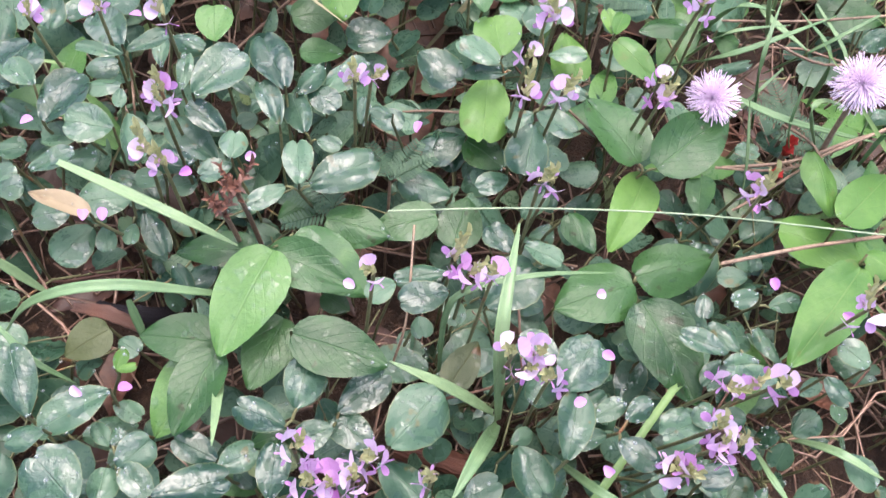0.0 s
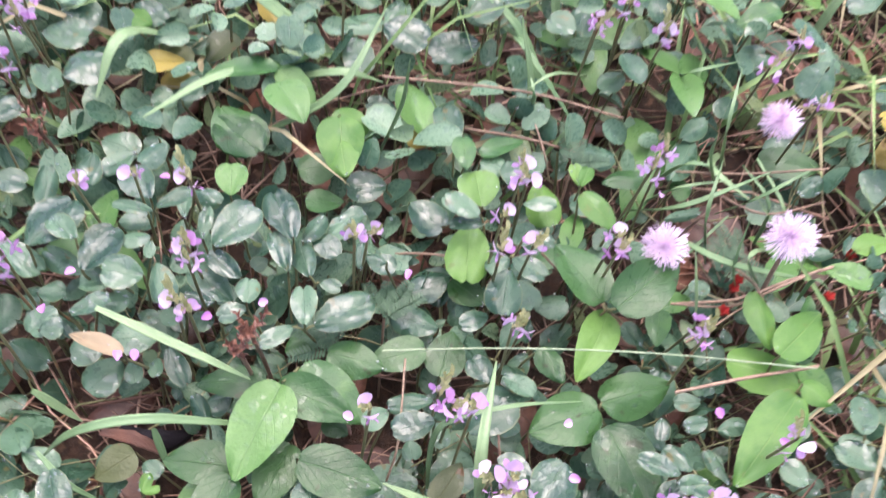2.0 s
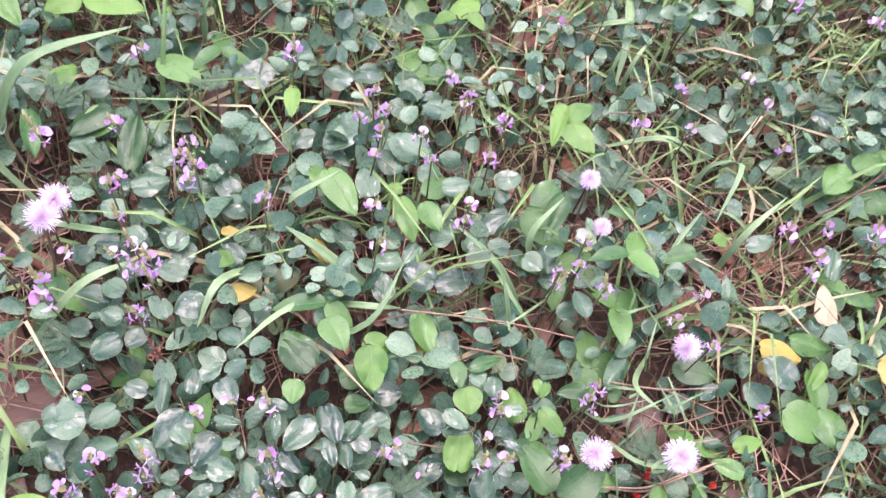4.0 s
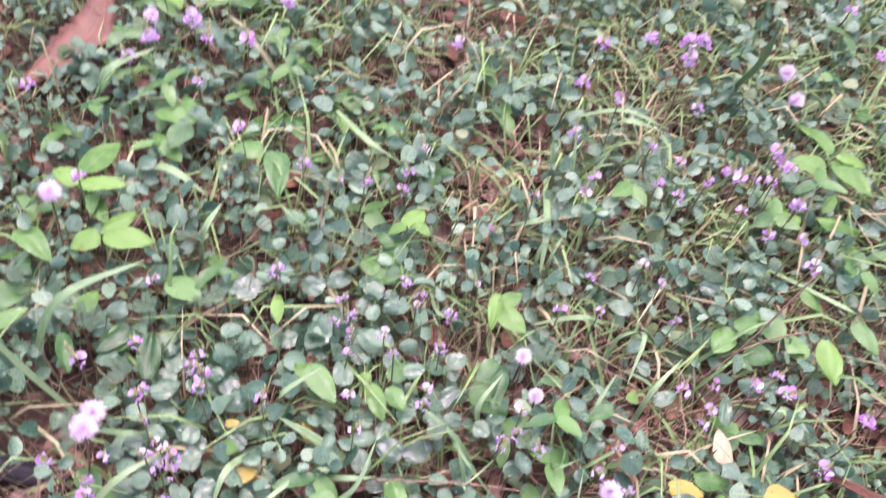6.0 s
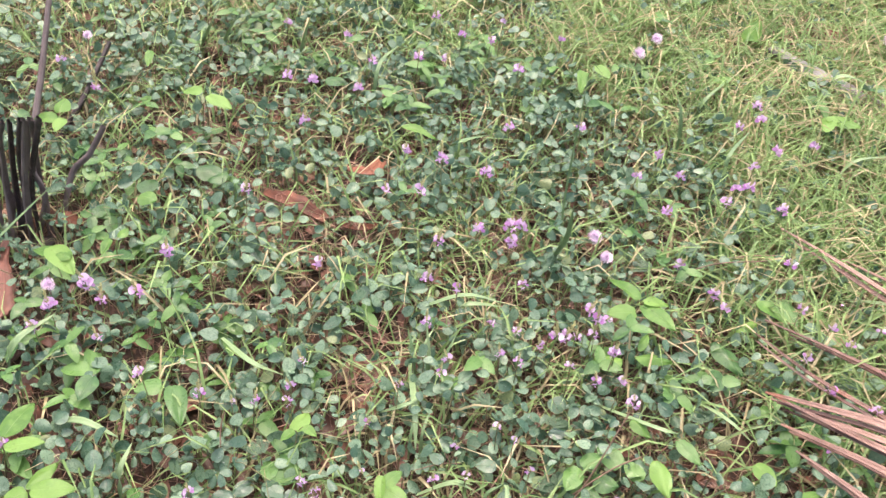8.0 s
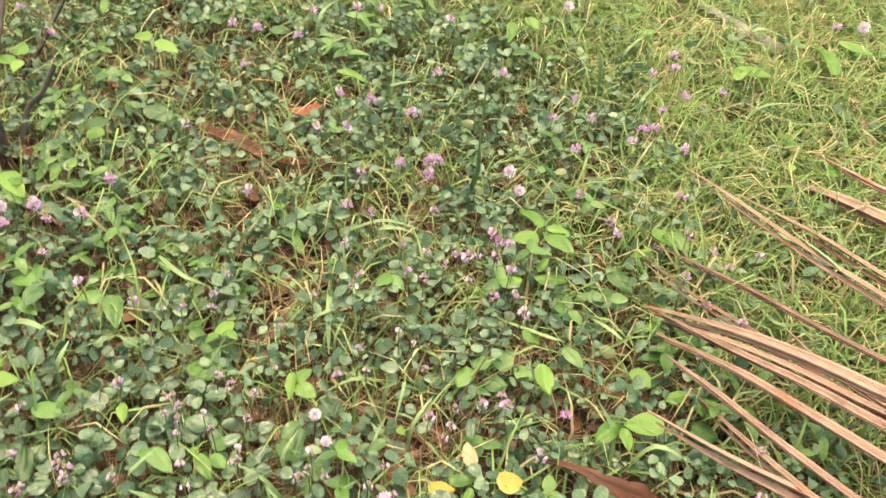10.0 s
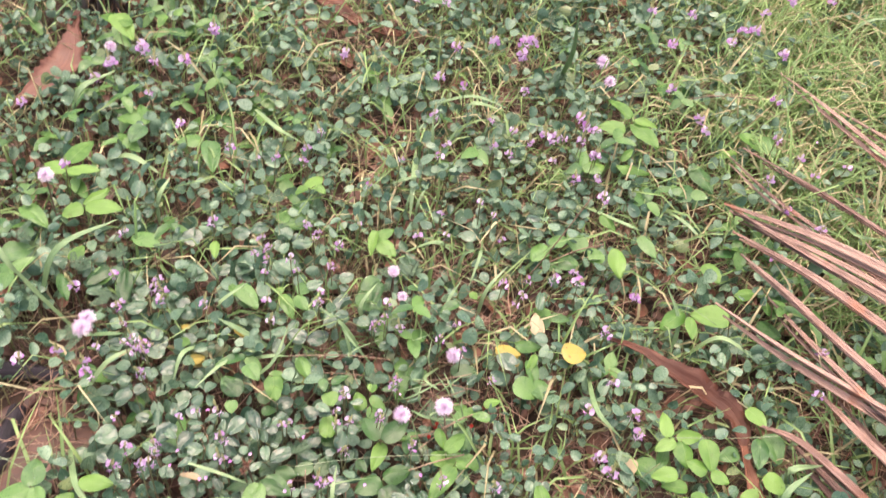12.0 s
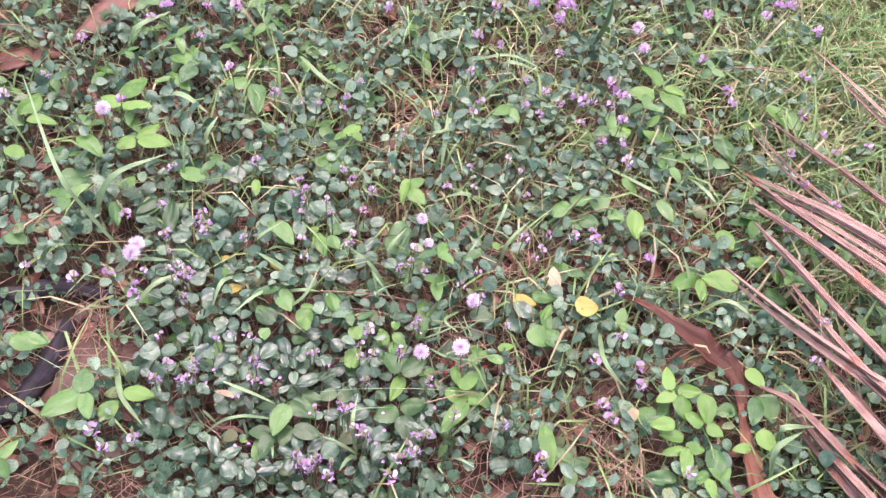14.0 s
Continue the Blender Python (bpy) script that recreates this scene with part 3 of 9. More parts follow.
bare_patch(0.291, 0.282, 0.02, 0.015, .5)
bare_patch(0.197, 0.253, 0.01, 0.013, .5)
bare_patch(0.289, 0.228, 0.019, 0.021, .6)
bare_patch(0.237, 0.899, 0.06, 0.038, .6)
bare_patch(0.185, 1.064, 0.059, 0.032, .5)
bare_patch(0.255, 1.093, 0.061, 0.043, .5)
bare_patch(0.284, 0.670, 0.051, 0.048, .5)
bare_patch(0.188, 0.768, 0.027, 0.026, .5)
bare_patch(0.288, 0.452, 0.033, 0.028, .5)
bare_patch(1.107, 0.940, 0.06, 0.05, .5)
bare_patch(1.128, 1.156, 0.089, 0.055, .6)
bare_patch(0.246, 0.849, 0.059, 0.04, .65)
bare_patch(0.197, 0.752, 0.038, 0.024, .55)
bare_patch(0.296, 0.660, 0.036, 0.029, .65)
bare_patch(0.289, 0.576, 0.029, 0.024, .45)
bare_patch(0.262, 0.699, 0.031, 0.023, .45)
bare_patch(0.448, 0.710, 0.034, 0.042, .4)
bare_patch(0.101, 0.724, 0.026, 0.02, .5)
bare_patch(0.485, 0.778, 0.03, 0.045, .5)
bare_patch(0.487, 0.688, 0.034, 0.035, .4)
bare_patch(0.332, 0.512, 0.033, 0.024, .5)
bare_patch(0.177, 0.872, 0.044, 0.022, .85)
bare_patch(0.252, 0.905, 0.045, 0.028, .8)
bare_patch(0.307, 0.858, 0.029, 0.02, .7)
bare_patch(0.338, 0.949, 0.024, 0.022, .7)
bare_patch(0.233, 1.043, 0.05, 0.035, .6)
bare_patch(0.274, 0.808, 0.028, 0.019, .7)
bare_patch(0.286, 0.682, 0.026, 0.032, .6)
bare_patch(0.268, 0.618, 0.031, 0.026, .6)
bare_patch(0.189, 0.777, 0.021, 0.022, .6)
bare_patch(1.097, 1.114, 0.065, 0.04, 1.0)
bare_patch(1.088, 1.005, 0.061, 0.031, .9)
bare_patch(1.093, 0.920, 0.039, 0.029, .7)
bare_patch(1.057, 0.757, 0.045, 0.045, .6)

# ---- sprigs that stand out one by one ----
sprig('bright yellow-green young leaves on a thin stalk', (-0.1380, 0.5970, 0.062, -17, -5, 0.0370, 0.0241), kind='ovate', material=LIME, name='young_sprig', category='seedling', group='bright young sprigs')
sprig('bright yellow-green young leaves on a thin stalk', (-0.1303, 0.5869, 0.065, -94, 1, 0.0308, 0.0147), kind='ovate', material=LIME, name='young_sprig', category='seedling', group='bright young sprigs')
sprig('mid-green pointed leaves of a low herb', (-0.1548, 0.6010, 0.052, -112, -5, 0.0199, 0.0160), kind='ovate', material=HERB, name='herb_sprig', category='herb', group='herb sprigs')
sprig('bright yellow-green young leaves on a thin stalk', (-0.0426, 0.6213, 0.061, -36, 2, 0.0389, 0.0237), (-0.0426, 0.6156, 0.057, 57, -6, 0.0287, 0.0162), kind='ovate', material=LIME, name='young_sprig', category='seedling', group='bright young sprigs')
sprig('bright yellow-green young leaves on a thin stalk', (-0.0401, 0.6067, 0.067, -96, 6, 0.0323, 0.0154), kind='ovate', material=LIME, name='young_sprig', category='seedling', group='bright young sprigs')
sprig('bright yellow-green young leaves on a thin stalk', (-0.0231, 0.5663, 0.062, -49, 2, 0.0307, 0.0152), (-0.0201, 0.5640, 0.063, -104, 6, 0.0358, 0.0197), (-0.0230, 0.5650, 0.062, 116, -5, 0.0212, 0.0186), kind='ovate', material=LIME, name='young_sprig', category='seedling', group='bright young sprigs')
sprig('mid-green pointed leaves of a low herb', (0.0319, 0.6698, 0.063, 12, -6, 0.0399, 0.0129), (0.0295, 0.6663, 0.066, 155, 6, 0.0281, 0.0186), (0.0257, 0.6739, 0.063, 64, -2, 0.0274, 0.0179), (0.0332, 0.6805, 0.052, -69, -2, 0.0133, 0.0214), kind='ovate', material=HERB, name='herb_sprig', category='herb', group='herb sprigs')
sprig('mid-green pointed leaves of a low herb', (0.0954, 0.6435, 0.063, -176, 5, 0.0433, 0.0197), kind='ovate', material=HERB, name='herb_sprig', category='herb', group='herb sprigs')
sprig('mid-green pointed leaves of a low herb', (0.0858, 0.6516, 0.057, 91, -1, 0.0251, 0.0216), kind='ovate', material=HERB, name='herb_sprig', category='herb', group='herb sprigs')
sprig('mid-green pointed leaves of a low herb', (-0.0809, 0.5772, 0.052, -135, 3, 0.0369, 0.0181), kind='ovate', material=HERB, name='herb_sprig', category='herb', group='herb sprigs')
sprig('mid-green pointed leaves of a low herb', (-0.0901, 0.5587, 0.053, 126, 0, 0.0270, 0.0213), kind='ovate', material=HERB, name='herb_sprig', category='herb', group='herb sprigs')
sprig('mid-green pointed leaves of a low herb', (-0.0911, 0.5168, 0.054, -67, -4, 0.0281, 0.0218), kind='ovate', material=HERB, name='herb_sprig', category='herb', group='herb sprigs')
sprig('mid-green pointed leaves of a low herb', (0.0038, 0.4953, 0.052, 144, -2, 0.0216, 0.0175), kind='ovate', material=HERB, name='herb_sprig', category='herb', group='herb sprigs')
sprig('mid-green pointed leaves of a low herb', (0.0176, 0.4854, 0.052, 176, 2, 0.0277, 0.0143), kind='ovate', material=HERB, name='herb_sprig', category='herb', group='herb sprigs')
sprig('mid-green pointed leaves of a low herb', (-0.0380, 0.4911, 0.056, -164, -6, 0.0294, 0.0111), kind='ovate', material=HERB, name='herb_sprig', category='herb', group='herb sprigs')
sprig('mid-green pointed leaves of a low herb', (0.0249, 0.5308, 0.056, -125, 3, 0.0286, 0.0199), kind='ovate', material=HERB, name='herb_sprig', category='herb', group='herb sprigs')
sprig('bright yellow-green young leaves on a thin stalk', (0.1110, 0.4655, 0.055, -132, -2, 0.0257, 0.0131), kind='ovate', material=LIME, name='young_sprig', category='seedling', group='bright young sprigs')
sprig('mid-green pointed leaves of a low herb', (0.1198, 0.4581, 0.066, -150, 2, 0.0320, 0.0164), kind='ovate', material=HERB, name='herb_sprig', category='herb', group='herb sprigs')
sprig('bright yellow-green young leaves on a thin stalk', (0.0982, 0.5214, 0.052, -179, 0, 0.0209, 0.0085), kind='ovate', material=LIME, name='young_sprig', category='seedling', group='bright young sprigs')
sprig('mid-green pointed leaves of a low herb', (-0.1293, 0.4530, 0.055, -116, 0, 0.0221, 0.0170), kind='ovate', material=HERB, name='herb_sprig', category='herb', group='herb sprigs')
sprig('bright yellow-green young leaves on a thin stalk', (-0.1474, 0.5597, 0.054, -120, -3, 0.0214, 0.0174), kind='ovate', material=LIME, name='young_sprig', category='seedling', group='bright young sprigs')
sprig('mid-green pointed leaves of a low herb', (-0.0370, 0.6076, 0.053, -150, 6, 0.0330, 0.0134), kind='ovate', material=HERB, name='herb_sprig', category='herb', group='herb sprigs')
sprig('bright yellow-green young leaves on a thin stalk', (0.1899, 0.5721, 0.061, -36, -6, 0.0267, 0.0163), (0.1898, 0.5715, 0.064, 113, -2, 0.0142, 0.0103), (0.1976, 0.5737, 0.064, -140, 4, 0.0150, 0.0093), kind='ovate', material=LIME, name='young_sprig', category='seedling', group='bright young sprigs')
sprig('bright yellow-green young leaves on a thin stalk', (0.2509, 0.5124, 0.064, 164, -1, 0.0293, 0.0098), (0.2503, 0.5033, 0.062, -63, 4, 0.0217, 0.0128), kind='ovate', material=LIME, name='young_sprig', category='seedling', group='bright young sprigs')
sprig('bright yellow-green young leaves on a thin stalk', (0.2519, 0.5009, 0.062, -142, 0, 0.0246, 0.0166), kind='ovate', material=LIME, name='young_sprig', category='seedling', group='bright young sprigs')
sprig('mid-green pointed leaves of a low herb', (0.4166, 0.4795, 0.066, 133, 4, 0.0272, 0.0177), (0.4199, 0.4791, 0.065, -62, -2, 0.0237, 0.0153), kind='ovate', material=HERB, name='herb_sprig', category='herb', group='herb sprigs')
sprig('mid-green pointed leaves of a low herb', (0.4285, 0.4723, 0.052, -115, 0, 0.0241, 0.0184), kind='ovate', material=HERB, name='herb_sprig', category='herb', group='herb sprigs')
sprig('mid-green pointed leaves of a low herb', (0.2270, 0.4475, 0.055, -135, -3, 0.0312, 0.0202), kind='ovate', material=HERB, name='herb_sprig', category='herb', group='herb sprigs')
sprig('bright yellow-green young leaves on a thin stalk', (0.5553, 0.6482, 0.066, 16, -5, 0.0446, 0.0163), (0.5580, 0.6450, 0.062, -157, 6, 0.0447, 0.0218), (0.5594, 0.6456, 0.064, -102, -3, 0.0296, 0.0133), kind='ovate', material=LIME, name='young_sprig', category='seedling', group='bright young sprigs')
sprig('bright yellow-green young leaves on a thin stalk', (0.5447, 0.6322, 0.066, 80, 5, 0.0319, 0.0202), kind='ovate', material=LIME, name='young_sprig', category='seedling', group='bright young sprigs')
sprig('bright yellow-green young leaves on a thin stalk', (0.5060, 0.5798, 0.062, 63, -4, 0.0281, 0.0162), kind='ovate', material=LIME, name='young_sprig', category='seedling', group='bright young sprigs')
sprig('bright yellow-green young leaves on a thin stalk', (0.5194, 0.5824, 0.063, -102, -6, 0.0401, 0.0156), (0.5280, 0.5889, 0.061, -45, 5, 0.0271, 0.0089), kind='ovate', material=LIME, name='young_sprig', category='seedling', group='bright young sprigs')
sprig('bright yellow-green young leaves on a thin stalk', (0.6803, 0.6224, 0.061, -142, -2, 0.0355, 0.0205), kind='ovate', material=LIME, name='young_sprig', category='seedling', group='bright young sprigs')
sprig('mid-green pointed leaves of a low herb', (0.7171, 0.6235, 0.055, 169, -1, 0.0379, 0.0158), kind='ovate', material=HERB, name='herb_sprig', category='herb', group='herb sprigs')
sprig('bright yellow-green young leaves on a thin stalk', (0.6749, 0.6045, 0.051, 99, -2, 0.0314, 0.0109), kind='ovate', material=LIME, name='young_sprig', category='seedling', group='bright young sprigs')
sprig('mid-green pointed leaves of a low herb', (0.6142, 0.5907, 0.053, -165, -4, 0.0451, 0.0206), kind='ovate', material=HERB, name='herb_sprig', category='herb', group='herb sprigs')
sprig('bright yellow-green young leaves on a thin stalk', (0.4855, 0.4708, 0.066, 172, 0, 0.0366, 0.0175), kind='ovate', material=LIME, name='young_sprig', category='seedling', group='bright young sprigs')
sprig('mid-green pointed leaves of a low herb', (0.4548, 0.4750, 0.056, 17, 3, 0.0286, 0.0210), kind='ovate', material=HERB, name='herb_sprig', category='herb', group='herb sprigs')
sprig('mid-green pointed leaves of a low herb', (0.4691, 0.4597, 0.055, 10, -5, 0.0252, 0.0164), kind='ovate', material=HERB, name='herb_sprig', category='herb', group='herb sprigs')
sprig('bright yellow-green young leaves on a thin stalk', (0.4840, 0.5164, 0.063, -154, -3, 0.0237, 0.0127), kind='ovate', material=LIME, name='young_sprig', category='seedling', group='bright young sprigs')
sprig('mid-green pointed leaves of a low herb', (0.5195, 0.4910, 0.056, -161, -2, 0.0305, 0.0150), kind='ovate', material=HERB, name='herb_sprig', category='herb', group='herb sprigs')
sprig('bright yellow-green young leaves on a thin stalk', (0.5797, 0.4532, 0.052, -162, 0, 0.0258, 0.0193), kind='ovate', material=LIME, name='young_sprig', category='seedling', group='bright young sprigs')
sprig('mid-green pointed leaves of a low herb', (-0.1051, 0.3375, 0.065, -97, -4, 0.0321, 0.0187), kind='ovate', material=HERB, name='herb_sprig', category='herb', group='herb sprigs')
sprig('mid-green pointed leaves of a low herb', (-0.0395, 0.2844, 0.063, 0, -6, 0.0260, 0.0179), (-0.0408, 0.2843, 0.063, 122, 1, 0.0352, 0.0225), (-0.0375, 0.2847, 0.062, -164, 6, 0.0260, 0.0136), kind='ovate', material=HERB, name='herb_sprig', category='herb', group='herb sprigs')
sprig('bright yellow-green young leaves on a thin stalk', (-0.0053, 0.2842, 0.066, -100, -2, 0.0266, 0.0148), kind='ovate', material=LIME, name='young_sprig', category='seedling', group='bright young sprigs')
sprig('bright yellow-green young leaves on a thin stalk', (-0.0254, 0.2653, 0.054, -45, 1, 0.0213, 0.0157), kind='ovate', material=LIME, name='young_sprig', category='seedling', group='bright young sprigs')
sprig('mid-green pointed leaves of a low herb', (0.1307, 0.2657, 0.067, 156, 0, 0.0302, 0.0179), (0.1345, 0.2741, 0.056, -128, -5, 0.0260, 0.0165), kind='ovate', material=HERB, name='herb_sprig', category='herb', group='herb sprigs')
sprig('mid-green pointed leaves of a low herb', (0.1139, 0.2430, 0.051, 149, -6, 0.0243, 0.0152), kind='ovate', material=HERB, name='herb_sprig', category='herb', group='herb sprigs')
sprig('glossy dark green rounded leaf standing among clover', (0.1024, 0.3648, 0.055, -131, 3, 0.0217, 0.0165), material=BROAD, name='broad_leaf_sprig', category='vine', group='broad-leaved sprigs')
sprig('bright yellow-green young leaves on a thin stalk', (0.3525, 0.2389, 0.064, -178, -3, 0.0404, 0.0151), kind='ovate', material=LIME, name='young_sprig', category='seedling', group='bright young sprigs')
sprig('mid-green pointed leaves of a low herb', (0.3549, 0.3399, 0.053, -129, -6, 0.0258, 0.0205), kind='ovate', material=HERB, name='herb_sprig', category='herb', group='herb sprigs')
sprig('mid-green pointed leaves of a low herb', (0.3731, 0.3612, 0.052, -176, 2, 0.0293, 0.0123), kind='ovate', material=HERB, name='herb_sprig', category='herb', group='herb sprigs')
sprig('bright yellow-green young leaves on a thin stalk', (0.5329, 0.3927, 0.063, 120, 0, 0.0336, 0.0179), (0.5358, 0.3853, 0.064, 169, -3, 0.0245, 0.0123), kind='ovate', material=LIME, name='young_sprig', category='seedling', group='bright young sprigs')
sprig('bright yellow-green young leaves on a thin stalk', (0.5729, 0.3760, 0.065, 67, -3, 0.0371, 0.0243), kind='ovate', material=LIME, name='young_sprig', category='seedling', group='bright young sprigs')
sprig('bright yellow-green young leaves on a thin stalk', (0.5887, 0.4047, 0.064, -84, 1, 0.0283, 0.0126), kind='ovate', material=LIME, name='young_sprig', category='seedling', group='bright young sprigs')
sprig('bright yellow-green young leaves on a thin stalk', (0.6202, 0.3990, 0.061, 173, 0, 0.0184, 0.0094), kind='ovate', material=LIME, name='young_sprig', category='seedling', group='bright young sprigs')
sprig('glossy dark green rounded leaf standing among clover', (0.6244, 0.3598, 0.054, 53, 4, 0.0259, 0.0286), material=BROAD, name='broad_leaf_sprig', category='vine', group='broad-leaved sprigs')
sprig('bright yellow-green young leaves on a thin stalk', (0.4733, 0.2664, 0.066, -10, -3, 0.0258, 0.0126), (0.4800, 0.2639, 0.064, 106, -6, 0.0212, 0.0123), (0.4827, 0.2662, 0.061, -86, -2, 0.0263, 0.0130), kind='ovate', material=LIME, name='young_sprig', category='seedling', group='bright young sprigs')
sprig('bright yellow-green young leaves on a thin stalk', (0.4860, 0.2638, 0.062, 177, -3, 0.0242, 0.0180), kind='ovate', material=LIME, name='young_sprig', category='seedling', group='bright young sprigs')
sprig('bright yellow-green young leaves on a thin stalk', (0.5061, 0.2615, 0.066, 174, 0, 0.0297, 0.0178), kind='ovate', material=LIME, name='young_sprig', category='seedling', group='bright young sprigs')
sprig('bright yellow-green young leaves on a thin stalk', (0.4710, 0.2332, 0.066, 85, -4, 0.0228, 0.0138), kind='ovate', material=LIME, name='young_sprig', category='seedling', group='bright young sprigs')
sprig('bright yellow-green young leaves on a thin stalk', (0.4988, 0.2334, 0.063, 49, -1, 0.0195, 0.0168), (0.5013, 0.2326, 0.064, -132, 3, 0.0172, 0.0132), kind='ovate', material=LIME, name='young_sprig', category='seedling', group='bright young sprigs')
sprig('bright yellow-green young leaves on a thin stalk', (0.4814, 0.2247, 0.053, 76, 4, 0.0228, 0.0131), kind='ovate', material=LIME, name='young_sprig', category='seedling', group='bright young sprigs')
sprig('bright yellow-green young leaves on a thin stalk', (0.4780, 0.2118, 0.065, 157, 6, 0.0292, 0.0128), (0.4750, 0.2108, 0.065, 95, -6, 0.0224, 0.0098), (0.4761, 0.2133, 0.064, -101, -5, 0.0188, 0.0121), kind='ovate', material=LIME, name='young_sprig', category='seedling', group='bright young sprigs')
sprig('mid-green pointed leaves of a low herb', (0.5081, 0.2148, 0.054, 172, 3, 0.0307, 0.0183), kind='ovate', material=HERB, name='herb_sprig', category='herb', group='herb sprigs')
sprig('bright yellow-green young leaves on a thin stalk', (0.4896, 0.1892, 0.066, 126, -4, 0.0175, 0.0090), (0.4894, 0.1839, 0.063, -176, 4, 0.0184, 0.0103), kind='ovate', material=LIME, name='young_sprig', category='seedling', group='bright young sprigs')
sprig('mid-green pointed leaves of a low herb', (0.5630, 0.2607, 0.054, 153, 4, 0.0305, 0.0169), (0.5711, 0.2654, 0.053, -176, 0, 0.0284, 0.0205), kind='ovate', material=HERB, name='herb_sprig', category='herb', group='herb sprigs')
sprig('mid-green pointed leaves of a low herb', (0.5372, 0.2503, 0.054, 98, 4, 0.0204, 0.0145), kind='ovate', material=HERB, name='herb_sprig', category='herb', group='herb sprigs')
sprig('bright yellow-green young leaves on a thin stalk', (0.5603, 0.2902, 0.056, -153, 6, 0.0228, 0.0168), kind='ovate', material=LIME, name='young_sprig', category='seedling', group='bright young sprigs')
sprig('bright yellow-green young leaves on a thin stalk', (0.5422, 0.2136, 0.053, 94, 0, 0.0178, 0.0100), kind='ovate', material=LIME, name='young_sprig', category='seedling', group='bright young sprigs')
sprig('bright yellow-green young leaves on a thin stalk', (0.5519, 0.2276, 0.057, -147, -5, 0.0230, 0.0185), kind='ovate', material=LIME, name='young_sprig', category='seedling', group='bright young sprigs')
sprig('mid-green pointed leaves of a low herb', (0.4643, 0.1867, 0.056, 82, -2, 0.0302, 0.0141), kind='ovate', material=HERB, name='herb_sprig', category='herb', group='herb sprigs')
sprig('bright yellow-green young leaves on a thin stalk', (-0.0315, 0.5084, 0.052, -27, -5, 0.0214, 0.0137), kind='ovate', material=LIME, name='young_sprig', category='seedling', group='bright young sprigs')
sprig('dark green broad pointed leaf, wet, on a thin stalk', (0.0032, 0.4964, 0.055, 137, 1, 0.0274, 0.0169), kind='ovate', material=BROAD, name='broad_leaf_sprig', category='vine', group='broad-leaved sprigs')
sprig('glossy dark green rounded leaf standing among clover', (0.0191, 0.4872, 0.062, -178, -5, 0.0343, 0.0149), material=BROAD, name='broad_leaf_sprig', category='vine', group='broad-leaved sprigs')
sprig('rain-wet dark blue-green clover sprig with rounded leaves', (-0.0158, 0.4713, 0.051, -66, 2, 0.0145, 0.0122))
sprig('rain-wet dark blue-green clover sprig with rounded leaves', (-0.0122, 0.5030, 0.057, -65, 6, 0.0149, 0.0145))
sprig('rain-wet dark blue-green clover sprig with rounded leaves', (0.0255, 0.4814, 0.057, -137, -6, 0.0121, 0.0085))
sprig('rain-wet dark blue-green clover sprig with rounded leaves', (0.0272, 0.4716, 0.052, -111, 2, 0.0142, 0.0140))
sprig('rain-wet dark blue-green clover sprig with rounded leaves', (0.0388, 0.4547, 0.053, 119, 6, 0.0205, 0.0145))
sprig('rain-wet dark blue-green clover sprig with rounded leaves', (0.0236, 0.4601, 0.052, -86, -5, 0.0129, 0.0122))
sprig('rain-wet dark blue-green clover sprig with rounded leaves', (0.0069, 0.4366, 0.053, -106, -6, 0.0136, 0.0130))
sprig('rain-wet dark blue-green clover sprig with rounded leaves', (0.0256, 0.4372, 0.046, -114, 6, 0.0134, 0.0115))
sprig('rain-wet dark blue-green clover sprig with rounded leaves', (0.0210, 0.4231, 0.053, -121, -2, 0.0123, 0.0111))
sprig('clover sprig with rounded leaves under a shining film of rain', (0.0077, 0.4138, 0.052, -71, -2, 0.0123, 0.0113), material=CLOVER_WET)
sprig('clover sprig with rounded leaves under a shining film of rain', (-0.0024, 0.4130, 0.053, -131, 5, 0.0139, 0.0107), material=CLOVER_WET)
sprig('rain-wet dark blue-green clover sprig with rounded leaves', (0.0388, 0.4206, 0.057, -117, -1, 0.0149, 0.0122))
sprig('rain-wet dark blue-green clover sprig with rounded leaves', (0.0377, 0.4030, 0.052, -96, 3, 0.0175, 0.0138))
sprig('rain-wet dark blue-green clover sprig with rounded leaves', (0.0430, 0.4111, 0.053, -93, 0, 0.0150, 0.0134))
sprig('rain-wet dark blue-green clover sprig with rounded leaves', (0.0575, 0.4625, 0.054, -125, -4, 0.0094, 0.0110))
sprig('rain-wet dark blue-green clover sprig with rounded leaves', (0.0517, 0.4521, 0.042, -54, -2, 0.0122, 0.0110))
sprig('clover sprig with rounded leaves under a shining film of rain', (0.0620, 0.4548, 0.052, -119, 2, 0.0149, 0.0134), material=CLOVER_WET)
sprig('rain-wet dark blue-green clover sprig with rounded leaves', (0.0658, 0.4355, 0.056, -68, -6, 0.0166, 0.0143))
sprig('rain-wet dark blue-green clover sprig with rounded leaves', (0.0575, 0.4292, 0.046, -114, 3, 0.0103, 0.0102))
sprig('clover sprig with rounded leaves under a shining film of rain', (0.0690, 0.4150, 0.055, -120, -2, 0.0143, 0.0110), material=CLOVER_WET)
sprig('bright yellow-green young leaves on a thin stalk', (0.0659, 0.4097, 0.056, -112, 2, 0.0117, 0.0111), kind='ovate', material=LIME, name='young_sprig', category='seedling', group='bright young sprigs')
sprig('yellowed leaf with brown spots in the litter', (0.0676, 0.4248, 0.052, -83, 0, 0.0095, 0.0057), kind='ovate', material=YELLOW, name='yellow_leaf_sprig', category='leaf', group='yellowed leaves')
